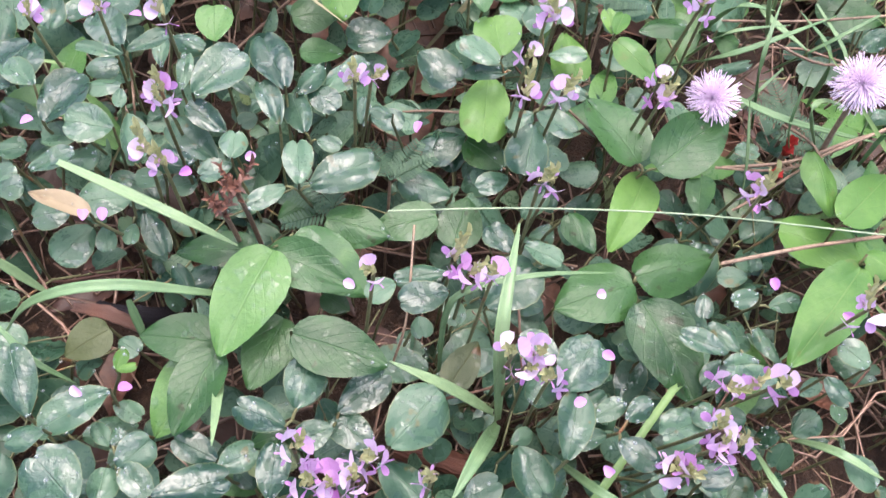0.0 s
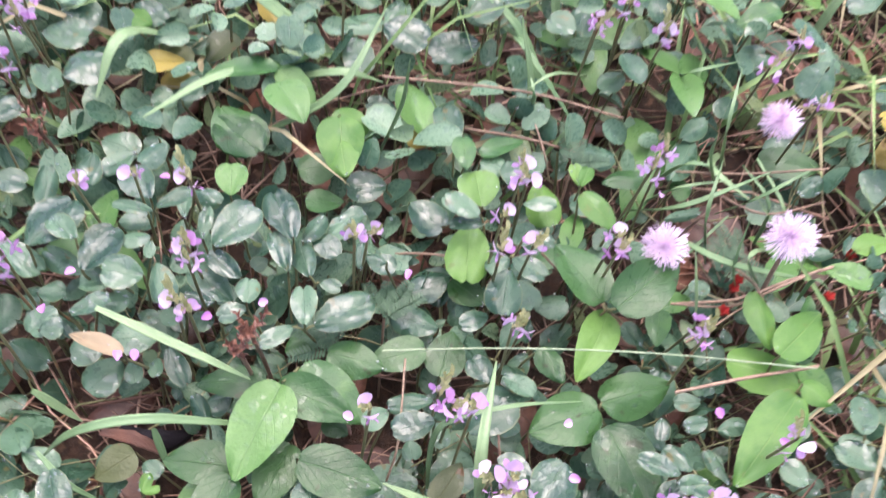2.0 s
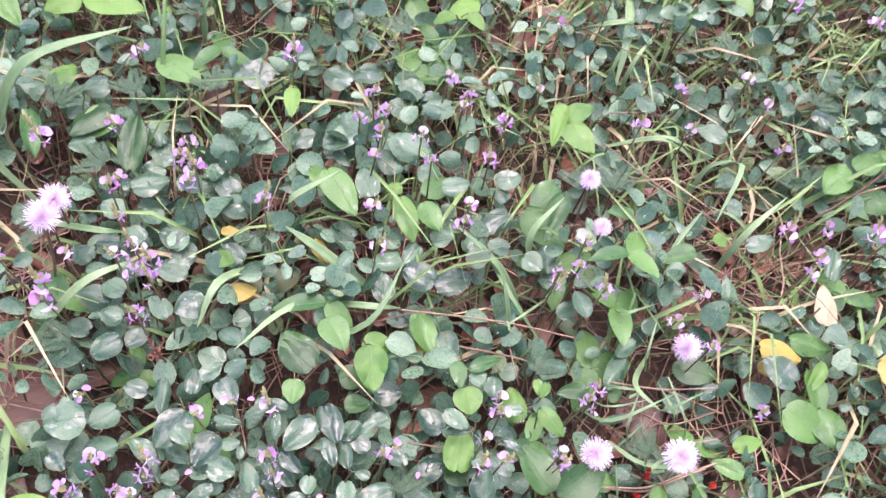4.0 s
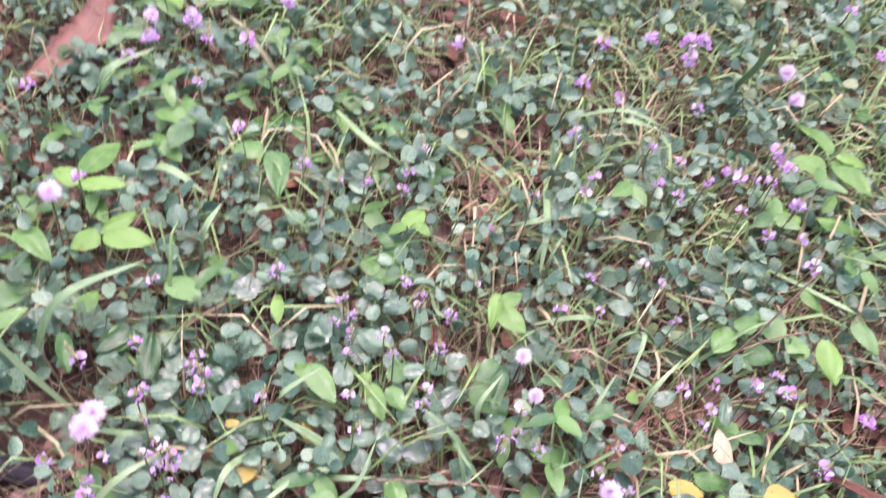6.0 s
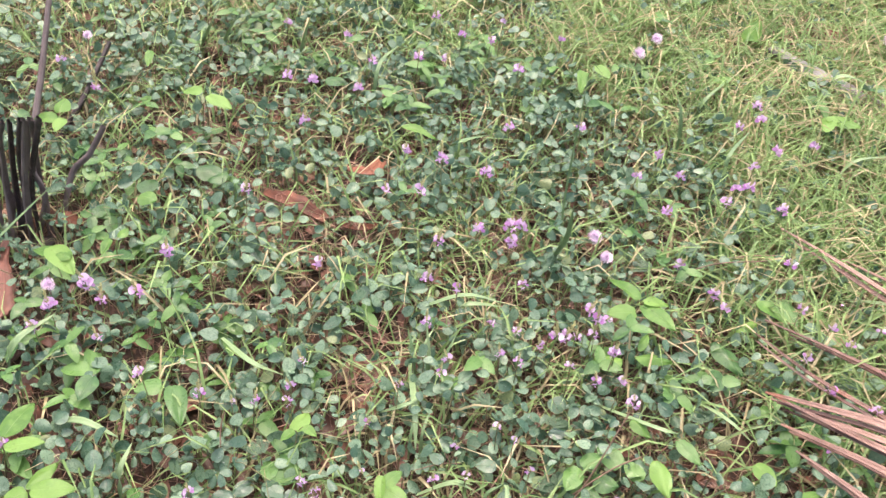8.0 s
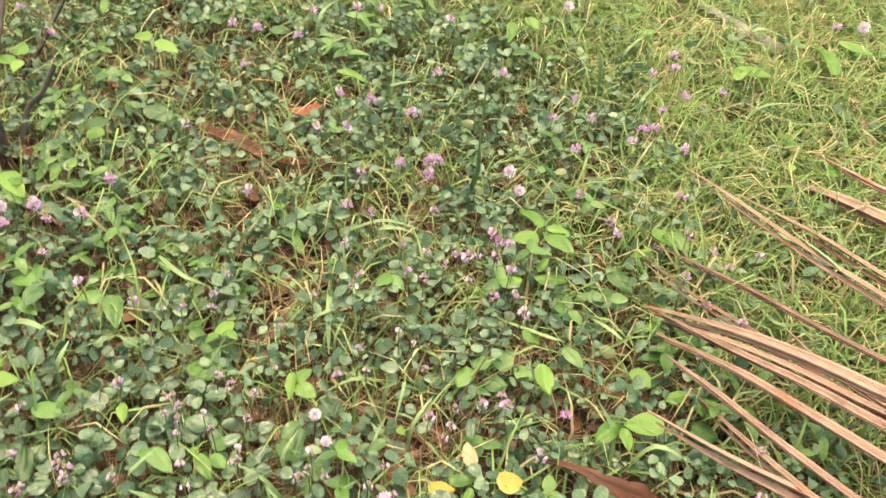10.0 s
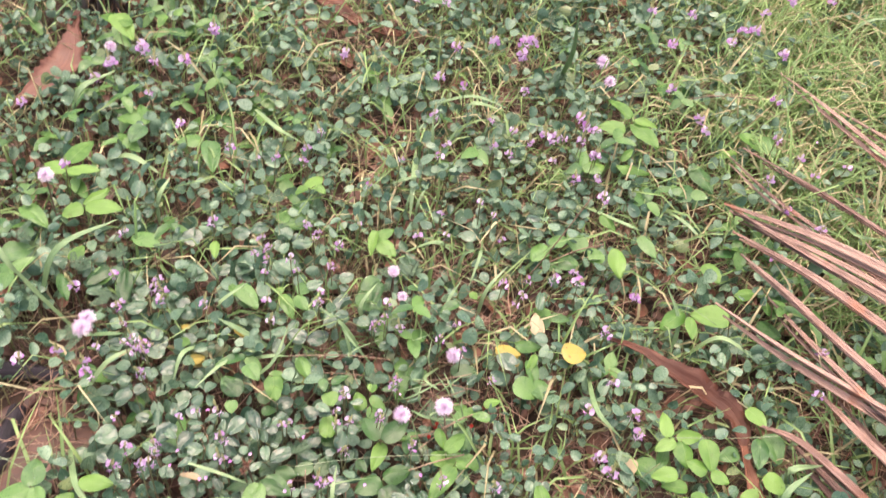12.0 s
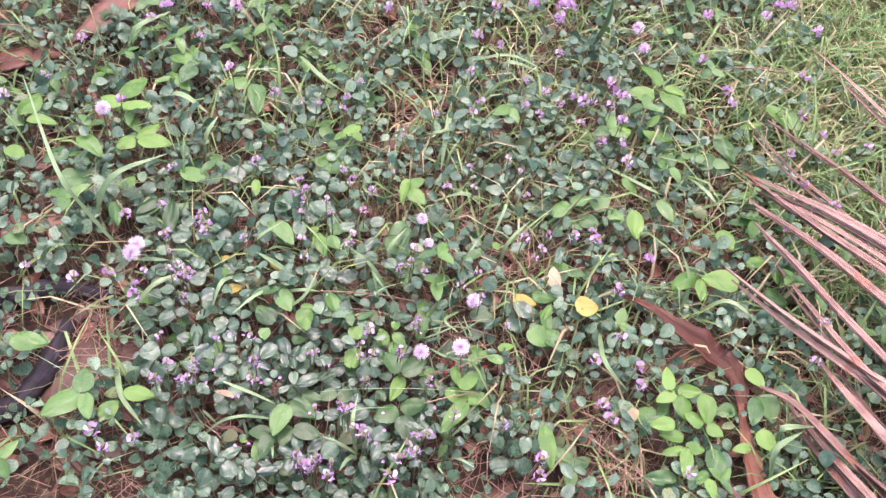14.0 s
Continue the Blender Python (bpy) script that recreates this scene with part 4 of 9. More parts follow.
sprig('old olive-green broad leaf low among the stalks', (0.1065, 0.4030, 0.055, 143, 0, 0.0154, 0.0120), kind='ovate', material=OLD, name='broad_leaf_sprig', category='vine', group='broad-leaved sprigs')
sprig('old olive-green broad leaf low among the stalks', (0.0908, 0.3993, 0.044, 92, -3, 0.0157, 0.0127), kind='ovate', material=OLD, name='broad_leaf_sprig', category='vine', group='broad-leaved sprigs')
sprig('rain-wet dark blue-green clover sprig with rounded leaves', (0.0144, 0.3915, 0.053, -106, 6, 0.0129, 0.0118))
sprig('rain-wet dark blue-green clover sprig with rounded leaves', (0.0029, 0.3877, 0.051, -97, -6, 0.0165, 0.0135))
sprig('clover sprig with rounded leaves under a shining film of rain', (0.0526, 0.3735, 0.064, -50, -2, 0.0162, 0.0150), material=CLOVER_WET)
sprig('rain-wet dark blue-green clover sprig with rounded leaves', (0.0381, 0.3863, 0.054, -135, 4, 0.0156, 0.0099))
sprig('rain-wet dark blue-green clover sprig with rounded leaves', (0.0158, 0.3773, 0.054, -104, -1, 0.0118, 0.0103))
sprig('clover sprig with rounded leaves under a shining film of rain', (0.0175, 0.3519, 0.062, -54, 4, 0.0156, 0.0127), material=CLOVER_WET)
sprig('clover sprig with rounded leaves under a shining film of rain', (0.0332, 0.3565, 0.062, -32, 0, 0.0111, 0.0103), material=CLOVER_WET)
sprig('rain-wet dark blue-green clover sprig with rounded leaves', (-0.0006, 0.3734, 0.046, -106, 4, 0.0133, 0.0113))
sprig('glossy dark green rounded leaf standing among clover', (0.1036, 0.3705, 0.055, -144, -2, 0.0233, 0.0199), material=BROAD, name='broad_leaf_sprig', category='vine', group='broad-leaved sprigs')
sprig('rain-wet dark blue-green clover sprig with rounded leaves', (0.0897, 0.3745, 0.052, -35, 0, 0.0133, 0.0113))
sprig('rain-wet dark blue-green clover sprig with rounded leaves', (0.0778, 0.3773, 0.045, -56, -1, 0.0090, 0.0106))
sprig('rain-wet dark blue-green clover sprig with rounded leaves', (0.0628, 0.3620, 0.045, -113, -3, 0.0141, 0.0127))
sprig('clover sprig with rounded leaves under a shining film of rain', (0.0688, 0.5299, 0.056, -122, -5, 0.0202, 0.0194), material=CLOVER_WET)
sprig('bright yellow-green young leaves on a thin stalk', (0.0991, 0.5082, 0.066, -179, 5, 0.0190, 0.0093), kind='ovate', material=LIME, name='young_sprig', category='seedling', group='bright young sprigs')
sprig('rain-wet dark blue-green clover sprig with rounded leaves', (0.0989, 0.4799, 0.052, -60, 6, 0.0160, 0.0124))
sprig('rain-wet dark blue-green clover sprig with rounded leaves', (0.0586, 0.4788, 0.044, -66, -3, 0.0121, 0.0121))
sprig('rain-wet dark blue-green clover sprig with rounded leaves', (0.0943, 0.4584, 0.042, -67, -4, 0.0151, 0.0100))
sprig('rain-wet dark blue-green clover sprig with rounded leaves', (0.1007, 0.5373, 0.043, -53, -6, 0.0145, 0.0137))
sprig('rain-wet dark blue-green clover sprig with rounded leaves', (0.1144, 0.5328, 0.051, -116, 5, 0.0188, 0.0187))
sprig('rain-wet dark blue-green clover sprig with rounded leaves', (0.1307, 0.5283, 0.051, -60, -2, 0.0210, 0.0156))
sprig('rain-wet dark blue-green clover sprig with rounded leaves', (0.1572, 0.5233, 0.055, -103, -1, 0.0158, 0.0160))
sprig('rain-wet dark blue-green clover sprig with rounded leaves', (0.1516, 0.5134, 0.051, -108, -2, 0.0161, 0.0162))
sprig('rain-wet dark blue-green clover sprig with rounded leaves', (0.1691, 0.5125, 0.053, -54, -4, 0.0157, 0.0115))
sprig('rain-wet dark blue-green clover sprig with rounded leaves', (0.1703, 0.5031, 0.056, -63, 0, 0.0207, 0.0150))
sprig('rain-wet dark blue-green clover sprig with rounded leaves', (0.1171, 0.4766, 0.056, -49, 3, 0.0213, 0.0167), (0.1155, 0.4778, 0.045, -44, -5, 0.0157, 0.0121))
sprig('rain-wet dark blue-green clover sprig with rounded leaves', (0.1513, 0.4826, 0.063, -114, -3, 0.0204, 0.0169), (0.1475, 0.4786, 0.056, -147, -2, 0.0182, 0.0132))
sprig('rain-wet dark blue-green clover sprig with rounded leaves', (0.1385, 0.4622, 0.062, -164, 0, 0.0189, 0.0132))
sprig('glossy dark green rounded leaf standing among clover', (0.1165, 0.4610, 0.055, -137, -4, 0.0259, 0.0209), material=BROAD, name='broad_leaf_sprig', category='vine', group='broad-leaved sprigs')
sprig('mid-green pointed leaves of a low herb', (0.1729, 0.4512, 0.053, -38, -6, 0.0216, 0.0145), kind='ovate', material=HERB, name='herb_sprig', category='herb', group='herb sprigs')
sprig('rain-wet dark blue-green clover sprig with rounded leaves', (0.1959, 0.4566, 0.063, 110, 1, 0.0169, 0.0112))
sprig('rain-wet dark blue-green clover sprig with rounded leaves', (0.1982, 0.5088, 0.052, 170, 6, 0.0173, 0.0106))
sprig('bright yellow-green young leaves on a thin stalk', (0.1582, 0.4439, 0.066, -164, -2, 0.0271, 0.0130), (0.1596, 0.4502, 0.064, 104, 1, 0.0094, 0.0084), kind='ovate', material=LIME, name='young_sprig', category='seedling', group='bright young sprigs')
sprig('mid-green pointed leaves of a low herb', (0.1701, 0.4407, 0.067, -152, 0, 0.0191, 0.0121), kind='ovate', material=HERB, name='herb_sprig', category='herb', group='herb sprigs')
sprig('rain-wet dark blue-green clover sprig with rounded leaves', (0.1877, 0.4283, 0.056, 107, -5, 0.0133, 0.0122))
sprig('rain-wet dark blue-green clover sprig with rounded leaves', (0.1227, 0.4373, 0.041, -111, -6, 0.0155, 0.0145))
sprig('rain-wet dark blue-green clover sprig with rounded leaves', (0.1456, 0.4284, 0.055, -115, 3, 0.0168, 0.0125))
sprig('rain-wet dark blue-green clover sprig with rounded leaves', (0.1447, 0.4079, 0.055, -64, -4, 0.0179, 0.0127), (0.1501, 0.4057, 0.053, -171, -6, 0.0170, 0.0126))
sprig('rain-wet dark blue-green clover sprig with rounded leaves', (0.1617, 0.4090, 0.055, -30, 2, 0.0144, 0.0099))
sprig('clover sprig with rounded leaves under a shining film of rain', (0.1598, 0.4017, 0.064, -106, -3, 0.0179, 0.0156), material=CLOVER_WET)
sprig('clover sprig with rounded leaves under a shining film of rain', (0.1971, 0.4069, 0.052, 117, 2, 0.0217, 0.0152), material=CLOVER_WET)
sprig('rain-wet dark blue-green clover sprig with rounded leaves', (0.2048, 0.4306, 0.053, 135, 0, 0.0136, 0.0109))
sprig('rain-wet dark blue-green clover sprig with rounded leaves', (0.2049, 0.4141, 0.065, 123, -3, 0.0144, 0.0108), (0.2032, 0.4186, 0.064, -97, -3, 0.0126, 0.0108))
sprig('clover sprig with rounded leaves under a shining film of rain', (0.2013, 0.4298, 0.054, -48, 1, 0.0226, 0.0123), material=CLOVER_WET)
sprig('mid-green pointed leaves of a low herb', (0.2473, 0.4656, 0.051, 142, 0, 0.0266, 0.0170), kind='ovate', material=HERB, name='herb_sprig', category='herb', group='herb sprigs')
sprig('dark green broad pointed leaf, wet, on a thin stalk', (0.2498, 0.4580, 0.054, 157, 4, 0.0327, 0.0121), kind='ovate', material=BROAD, name='broad_leaf_sprig', category='vine', group='broad-leaved sprigs')
sprig('rain-wet dark blue-green clover sprig with rounded leaves', (0.2258, 0.4665, 0.056, 110, -3, 0.0150, 0.0126))
sprig('rain-wet dark blue-green clover sprig with rounded leaves', (0.2109, 0.4572, 0.054, -121, -6, 0.0090, 0.0105))
sprig('rain-wet dark blue-green clover sprig with rounded leaves', (0.2339, 0.4101, 0.056, 56, -4, 0.0123, 0.0123), (0.2373, 0.4089, 0.053, -4, -1, 0.0175, 0.0122), (0.2339, 0.4103, 0.044, -104, 3, 0.0105, 0.0105))
sprig('rain-wet dark blue-green clover sprig with rounded leaves', (0.2514, 0.3933, 0.053, 134, 4, 0.0143, 0.0097))
sprig('mid-green pointed leaves of a low herb', (0.1232, 0.3739, 0.065, -147, 6, 0.0192, 0.0151), kind='ovate', material=HERB, name='herb_sprig', category='herb', group='herb sprigs')
sprig('bright yellow-green young leaves on a thin stalk', (0.1418, 0.3679, 0.055, -113, -6, 0.0171, 0.0142), (0.1452, 0.3612, 0.064, -176, -5, 0.0223, 0.0163), kind='ovate', material=LIME, name='young_sprig', category='seedling', group='bright young sprigs')
sprig('mid-green pointed leaves of a low herb', (0.1677, 0.3844, 0.054, -157, 3, 0.0271, 0.0124), kind='ovate', material=HERB, name='herb_sprig', category='herb', group='herb sprigs')
sprig('rain-wet dark blue-green clover sprig with rounded leaves', (0.1852, 0.3556, 0.056, 11, -4, 0.0189, 0.0110))
sprig('mid-green pointed leaves of a low herb', (0.1942, 0.3542, 0.053, -65, 4, 0.0183, 0.0077), (0.1869, 0.3546, 0.064, -177, 4, 0.0137, 0.0085), kind='ovate', material=HERB, name='herb_sprig', category='herb', group='herb sprigs')
sprig('rain-wet dark blue-green clover sprig with rounded leaves', (0.1940, 0.3502, 0.053, -86, 0, 0.0094, 0.0107))
sprig('rain-wet dark blue-green clover sprig with rounded leaves', (0.2106, 0.3600, 0.044, -120, 4, 0.0105, 0.0110))
sprig('rain-wet dark blue-green clover sprig with rounded leaves', (0.2996, 0.5289, 0.056, -157, 6, 0.0154, 0.0116))
sprig('rain-wet dark blue-green clover sprig with rounded leaves', (0.3339, 0.5091, 0.053, -105, 0, 0.0190, 0.0127))
sprig('rain-wet dark blue-green clover sprig with rounded leaves', (0.3418, 0.4734, 0.047, -62, -5, 0.0171, 0.0101))
sprig('rain-wet dark blue-green clover sprig with rounded leaves', (0.3470, 0.4609, 0.046, -93, -2, 0.0106, 0.0128))
sprig('clover sprig with rounded leaves under a shining film of rain', (0.4062, 0.5228, 0.057, -105, 4, 0.0174, 0.0158), material=CLOVER_WET)
sprig('rain-wet dark blue-green clover sprig with rounded leaves', (0.4216, 0.5594, 0.052, -132, 0, 0.0171, 0.0239))
sprig('rain-wet dark blue-green clover sprig with rounded leaves', (0.3667, 0.4359, 0.056, 111, -4, 0.0185, 0.0106))
sprig('mid-green pointed leaves of a low herb', (0.3199, 0.4260, 0.056, 110, -2, 0.0209, 0.0113), kind='ovate', material=HERB, name='herb_sprig', category='herb', group='herb sprigs')
sprig('bright yellow-green young leaves on a thin stalk', (0.3334, 0.4376, 0.055, -147, -6, 0.0094, 0.0091), kind='ovate', material=LIME, name='young_sprig', category='seedling', group='bright young sprigs')
sprig('rain-wet dark blue-green clover sprig with rounded leaves', (0.2927, 0.3974, 0.056, -70, 5, 0.0171, 0.0115))
sprig('rain-wet dark blue-green clover sprig with rounded leaves', (0.3360, 0.4119, 0.055, 179, 3, 0.0166, 0.0094))
sprig('mid-green pointed leaves of a low herb', (0.2887, 0.4476, 0.054, 84, 0, 0.0157, 0.0090), kind='ovate', material=HERB, name='herb_sprig', category='herb', group='herb sprigs')
sprig('rain-wet dark blue-green clover sprig with rounded leaves', (0.4005, 0.4316, 0.057, 166, -3, 0.0216, 0.0096))
sprig('mid-green pointed leaves of a low herb', (0.3633, 0.3755, 0.056, -97, -3, 0.0262, 0.0125), kind='ovate', material=HERB, name='herb_sprig', category='herb', group='herb sprigs')
sprig('clover sprig with rounded leaves under a shining film of rain', (0.3406, 0.3604, 0.067, -125, -6, 0.0211, 0.0167), material=CLOVER_WET)
sprig('bright yellow-green young leaves on a thin stalk', (0.3808, 0.3642, 0.055, 145, -2, 0.0222, 0.0076), kind='ovate', material=LIME, name='young_sprig', category='seedling', group='bright young sprigs')
sprig('mid-green pointed leaves of a low herb', (0.3747, 0.3408, 0.052, -163, 6, 0.0242, 0.0175), kind='ovate', material=HERB, name='herb_sprig', category='herb', group='herb sprigs')
sprig('bright yellow-green young leaves on a thin stalk', (0.3225, 0.3171, 0.056, -70, 0, 0.0177, 0.0092), kind='ovate', material=LIME, name='young_sprig', category='seedling', group='bright young sprigs')
sprig('mid-green pointed leaves of a low herb', (0.3259, 0.3045, 0.056, 67, 2, 0.0168, 0.0097), kind='ovate', material=HERB, name='herb_sprig', category='herb', group='herb sprigs')
sprig('rain-wet dark blue-green clover sprig with rounded leaves', (0.2635, 0.3470, 0.051, -33, -3, 0.0232, 0.0115))
sprig('rain-wet dark blue-green clover sprig with rounded leaves', (0.2698, 0.3644, 0.052, -50, 3, 0.0146, 0.0084))
sprig('rain-wet dark blue-green clover sprig with rounded leaves', (0.3136, 0.3450, 0.046, -53, 6, 0.0130, 0.0076))
sprig('rain-wet dark blue-green clover sprig with rounded leaves', (0.0044, 0.3174, 0.066, -74, 1, 0.0179, 0.0173))
sprig('rain-wet dark blue-green clover sprig with rounded leaves', (0.0225, 0.3194, 0.061, -50, -6, 0.0142, 0.0123))
sprig('rain-wet dark blue-green clover sprig with rounded leaves', (0.0347, 0.3131, 0.055, 102, -5, 0.0157, 0.0124), (0.0385, 0.3159, 0.054, -122, -2, 0.0189, 0.0097))
sprig('clover sprig with rounded leaves under a shining film of rain', (0.0527, 0.3091, 0.065, -30, -4, 0.0209, 0.0173), material=CLOVER_WET)
sprig('clover sprig with rounded leaves under a shining film of rain', (0.0319, 0.3414, 0.051, -97, -5, 0.0115, 0.0098), material=CLOVER_WET)
sprig('rain-wet dark blue-green clover sprig with rounded leaves', (0.0141, 0.3010, 0.056, 53, 2, 0.0108, 0.0078))
sprig('rain-wet dark blue-green clover sprig with rounded leaves', (0.0235, 0.3000, 0.046, 74, -2, 0.0118, 0.0090))
sprig('rain-wet dark blue-green clover sprig with rounded leaves', (0.0611, 0.2931, 0.056, 143, -5, 0.0107, 0.0103))
sprig('rain-wet dark blue-green clover sprig with rounded leaves', (0.0511, 0.3274, 0.054, 4, 3, 0.0176, 0.0080))
sprig('rain-wet dark blue-green clover sprig with rounded leaves', (0.0630, 0.3507, 0.054, -176, 4, 0.0138, 0.0082))
sprig('rain-wet dark blue-green clover sprig with rounded leaves', (0.0748, 0.3564, 0.046, 139, 4, 0.0142, 0.0093))
sprig('clover sprig with rounded leaves under a shining film of rain', (0.0838, 0.3335, 0.053, 38, -5, 0.0151, 0.0118), material=CLOVER_WET)
sprig('rain-wet dark blue-green clover sprig with rounded leaves', (0.0891, 0.3201, 0.068, 82, 2, 0.0131, 0.0046), (0.0890, 0.3234, 0.065, -58, -2, 0.0126, 0.0061))
sprig('rain-wet dark blue-green clover sprig with rounded leaves', (0.0956, 0.3259, 0.054, 5, 2, 0.0108, 0.0053))
sprig('rain-wet dark blue-green clover sprig with rounded leaves', (0.0976, 0.3351, 0.056, -112, 3, 0.0109, 0.0069))
sprig('smooth mid-green heart-shaped clover leaf', (0.1100, 0.3336, 0.056, 2, 5, 0.0122, 0.0111), material=HERB)
sprig('clover sprig with rounded leaves under a shining film of rain', (0.1079, 0.3087, 0.068, -40, -2, 0.0192, 0.0128), material=CLOVER_WET)
sprig('rain-wet dark blue-green clover sprig with rounded leaves', (0.1027, 0.3166, 0.057, -2, 3, 0.0121, 0.0048))
sprig('clover sprig with rounded leaves under a shining film of rain', (0.1317, 0.3135, 0.065, 23, -5, 0.0199, 0.0118), material=CLOVER_WET)
sprig('rain-wet dark blue-green clover sprig with rounded leaves', (0.0672, 0.3107, 0.067, 50, -4, 0.0116, 0.0079), (0.0665, 0.3060, 0.053, 56, -5, 0.0169, 0.0084))
sprig('clover sprig with rounded leaves under a shining film of rain', (0.0696, 0.3016, 0.064, -29, 4, 0.0170, 0.0135), material=CLOVER_WET)
sprig('rain-wet dark blue-green clover sprig with rounded leaves', (0.0764, 0.3213, 0.058, -73, -1, 0.0094, 0.0076))
sprig('rain-wet dark blue-green clover sprig with rounded leaves', (0.0889, 0.3122, 0.066, 97, 1, 0.0091, 0.0068), (0.0891, 0.3104, 0.067, -177, 1, 0.0060, 0.0038))
sprig('rain-wet dark blue-green clover sprig with rounded leaves', (0.0880, 0.2996, 0.065, 84, 4, 0.0127, 0.0113), (0.0912, 0.3038, 0.066, -162, -3, 0.0138, 0.0085), (0.0834, 0.2948, 0.047, -103, 0, 0.0072, 0.0051))
sprig('rain-wet dark blue-green clover sprig with rounded leaves', (0.0787, 0.3017, 0.058, 95, -4, 0.0118, 0.0088))
sprig('rain-wet dark blue-green clover sprig with rounded leaves', (0.0543, 0.2988, 0.053, -85, 2, 0.0084, 0.0080))
sprig('clover sprig with rounded leaves under a shining film of rain', (0.0681, 0.2874, 0.064, -65, 5, 0.0123, 0.0068), material=CLOVER_WET)
sprig('rain-wet dark blue-green clover sprig with rounded leaves', (0.0725, 0.2937, 0.056, -74, 5, 0.0102, 0.0080))
# rain-filmed leaf: its white sky reflection is painted with the pale leaf colour
sprig('pale dry leaf with brown edges', (0.0860, 0.2736, 0.068, 67, 1, 0.0179, 0.0059), kind='ovate', material=PALE, name='dry_leaf_sprig', category='leaf', group='pale dry leaves')
sprig('clover sprig with rounded leaves under a shining film of rain', (0.0576, 0.2856, 0.056, -76, 1, 0.0070, 0.0086), material=CLOVER_WET)
sprig('rain-wet dark blue-green clover sprig with rounded leaves', (0.0773, 0.2801, 0.056, 105, 3, 0.0099, 0.0101), (0.0797, 0.2806, 0.044, 138, 0, 0.0135, 0.0124), (0.0836, 0.2795, 0.047, -168, -5, 0.0075, 0.0059))
sprig('rain-wet dark blue-green clover sprig with rounded leaves', (0.0926, 0.2836, 0.057, 98, 4, 0.0135, 0.0115), (0.0912, 0.2800, 0.048, -178, 4, 0.0066, 0.0049))
sprig('clover sprig with rounded leaves under a shining film of rain', (0.0935, 0.2838, 0.047, -150, -3, 0.0142, 0.0072), material=CLOVER_WET)
sprig('rain-wet dark blue-green clover sprig with rounded leaves', (0.0982, 0.2943, 0.049, 111, 4, 0.0078, 0.0071))
sprig('clover sprig with rounded leaves under a shining film of rain', (0.1078, 0.2948, 0.056, 74, 5, 0.0095, 0.0054), material=CLOVER_WET)
sprig('rain-wet dark blue-green clover sprig with rounded leaves', (0.1066, 0.2950, 0.044, 112, 4, 0.0073, 0.0072), (0.1082, 0.2970, 0.055, 56, -3, 0.0060, 0.0040))
sprig('rain-wet dark blue-green clover sprig with rounded leaves', (0.1134, 0.2959, 0.055, 50, -4, 0.0188, 0.0103))
sprig('clover sprig with rounded leaves under a shining film of rain', (0.1165, 0.3003, 0.063, 54, 5, 0.0134, 0.0071), material=CLOVER_WET)
sprig('rain-wet dark blue-green clover sprig with rounded leaves', (0.1194, 0.2894, 0.069, -2, -4, 0.0086, 0.0077), (0.1189, 0.2897, 0.065, 112, -4, 0.0091, 0.0069))
sprig('rain-wet dark blue-green clover sprig with rounded leaves', (0.1305, 0.3026, 0.063, 22, 1, 0.0151, 0.0071))
sprig('rain-wet dark blue-green clover sprig with rounded leaves', (0.1369, 0.3036, 0.058, 18, -4, 0.0141, 0.0084), (0.1400, 0.3027, 0.055, -105, 2, 0.0073, 0.0051))
sprig('rain-wet dark blue-green clover sprig with rounded leaves', (0.1138, 0.3239, 0.053, -130, 4, 0.0098, 0.0037))
sprig('rain-wet dark blue-green clover sprig with rounded leaves', (0.1224, 0.3145, 0.048, 130, 1, 0.0060, 0.0062))
sprig('rain-wet dark blue-green clover sprig with rounded leaves', (0.1365, 0.2832, 0.067, 5, 0, 0.0131, 0.0085), (0.1330, 0.2831, 0.066, 122, -1, 0.0114, 0.0060), (0.1390, 0.2848, 0.063, -63, 0, 0.0200, 0.0127))
sprig('dark green broad pointed leaf, wet, on a thin stalk', (0.1399, 0.2894, 0.046, 120, -5, 0.0124, 0.0086), kind='ovate', material=BROAD, name='broad_leaf_sprig', category='vine', group='broad-leaved sprigs')
sprig('dark green broad pointed leaf, wet, on a thin stalk', (0.1254, 0.2701, 0.055, 89, -4, 0.0218, 0.0110), (0.1287, 0.2659, 0.064, -112, 3, 0.0246, 0.0133), kind='ovate', material=BROAD, name='broad_leaf_sprig', category='vine', group='broad-leaved sprigs')
sprig('bright yellow-green young leaves on a thin stalk', (0.1455, 0.3521, 0.063, -172, -2, 0.0139, 0.0118), kind='ovate', material=LIME, name='young_sprig', category='seedling', group='bright young sprigs')
sprig('clover sprig with rounded leaves under a shining film of rain', (0.1617, 0.3434, 0.049, 100, -1, 0.0144, 0.0124), material=CLOVER_WET)
sprig('dark green broad pointed leaf, wet, on a thin stalk', (0.1308, 0.3499, 0.047, -79, -3, 0.0148, 0.0128), kind='ovate', material=BROAD, name='broad_leaf_sprig', category='vine', group='broad-leaved sprigs')
sprig('dark green broad pointed leaf, wet, on a thin stalk', (0.1338, 0.3364, 0.047, -79, 0, 0.0136, 0.0102), kind='ovate', material=BROAD, name='broad_leaf_sprig', category='vine', group='broad-leaved sprigs')
sprig('clover sprig with rounded leaves under a shining film of rain', (0.1458, 0.3248, 0.055, -58, -3, 0.0095, 0.0064), material=CLOVER_WET)
sprig('rain-wet dark blue-green clover sprig with rounded leaves', (0.1343, 0.3156, 0.058, -34, 1, 0.0122, 0.0065))
sprig('clover sprig with rounded leaves under a shining film of rain', (0.1371, 0.3205, 0.055, -132, 3, 0.0120, 0.0083), material=CLOVER_WET)
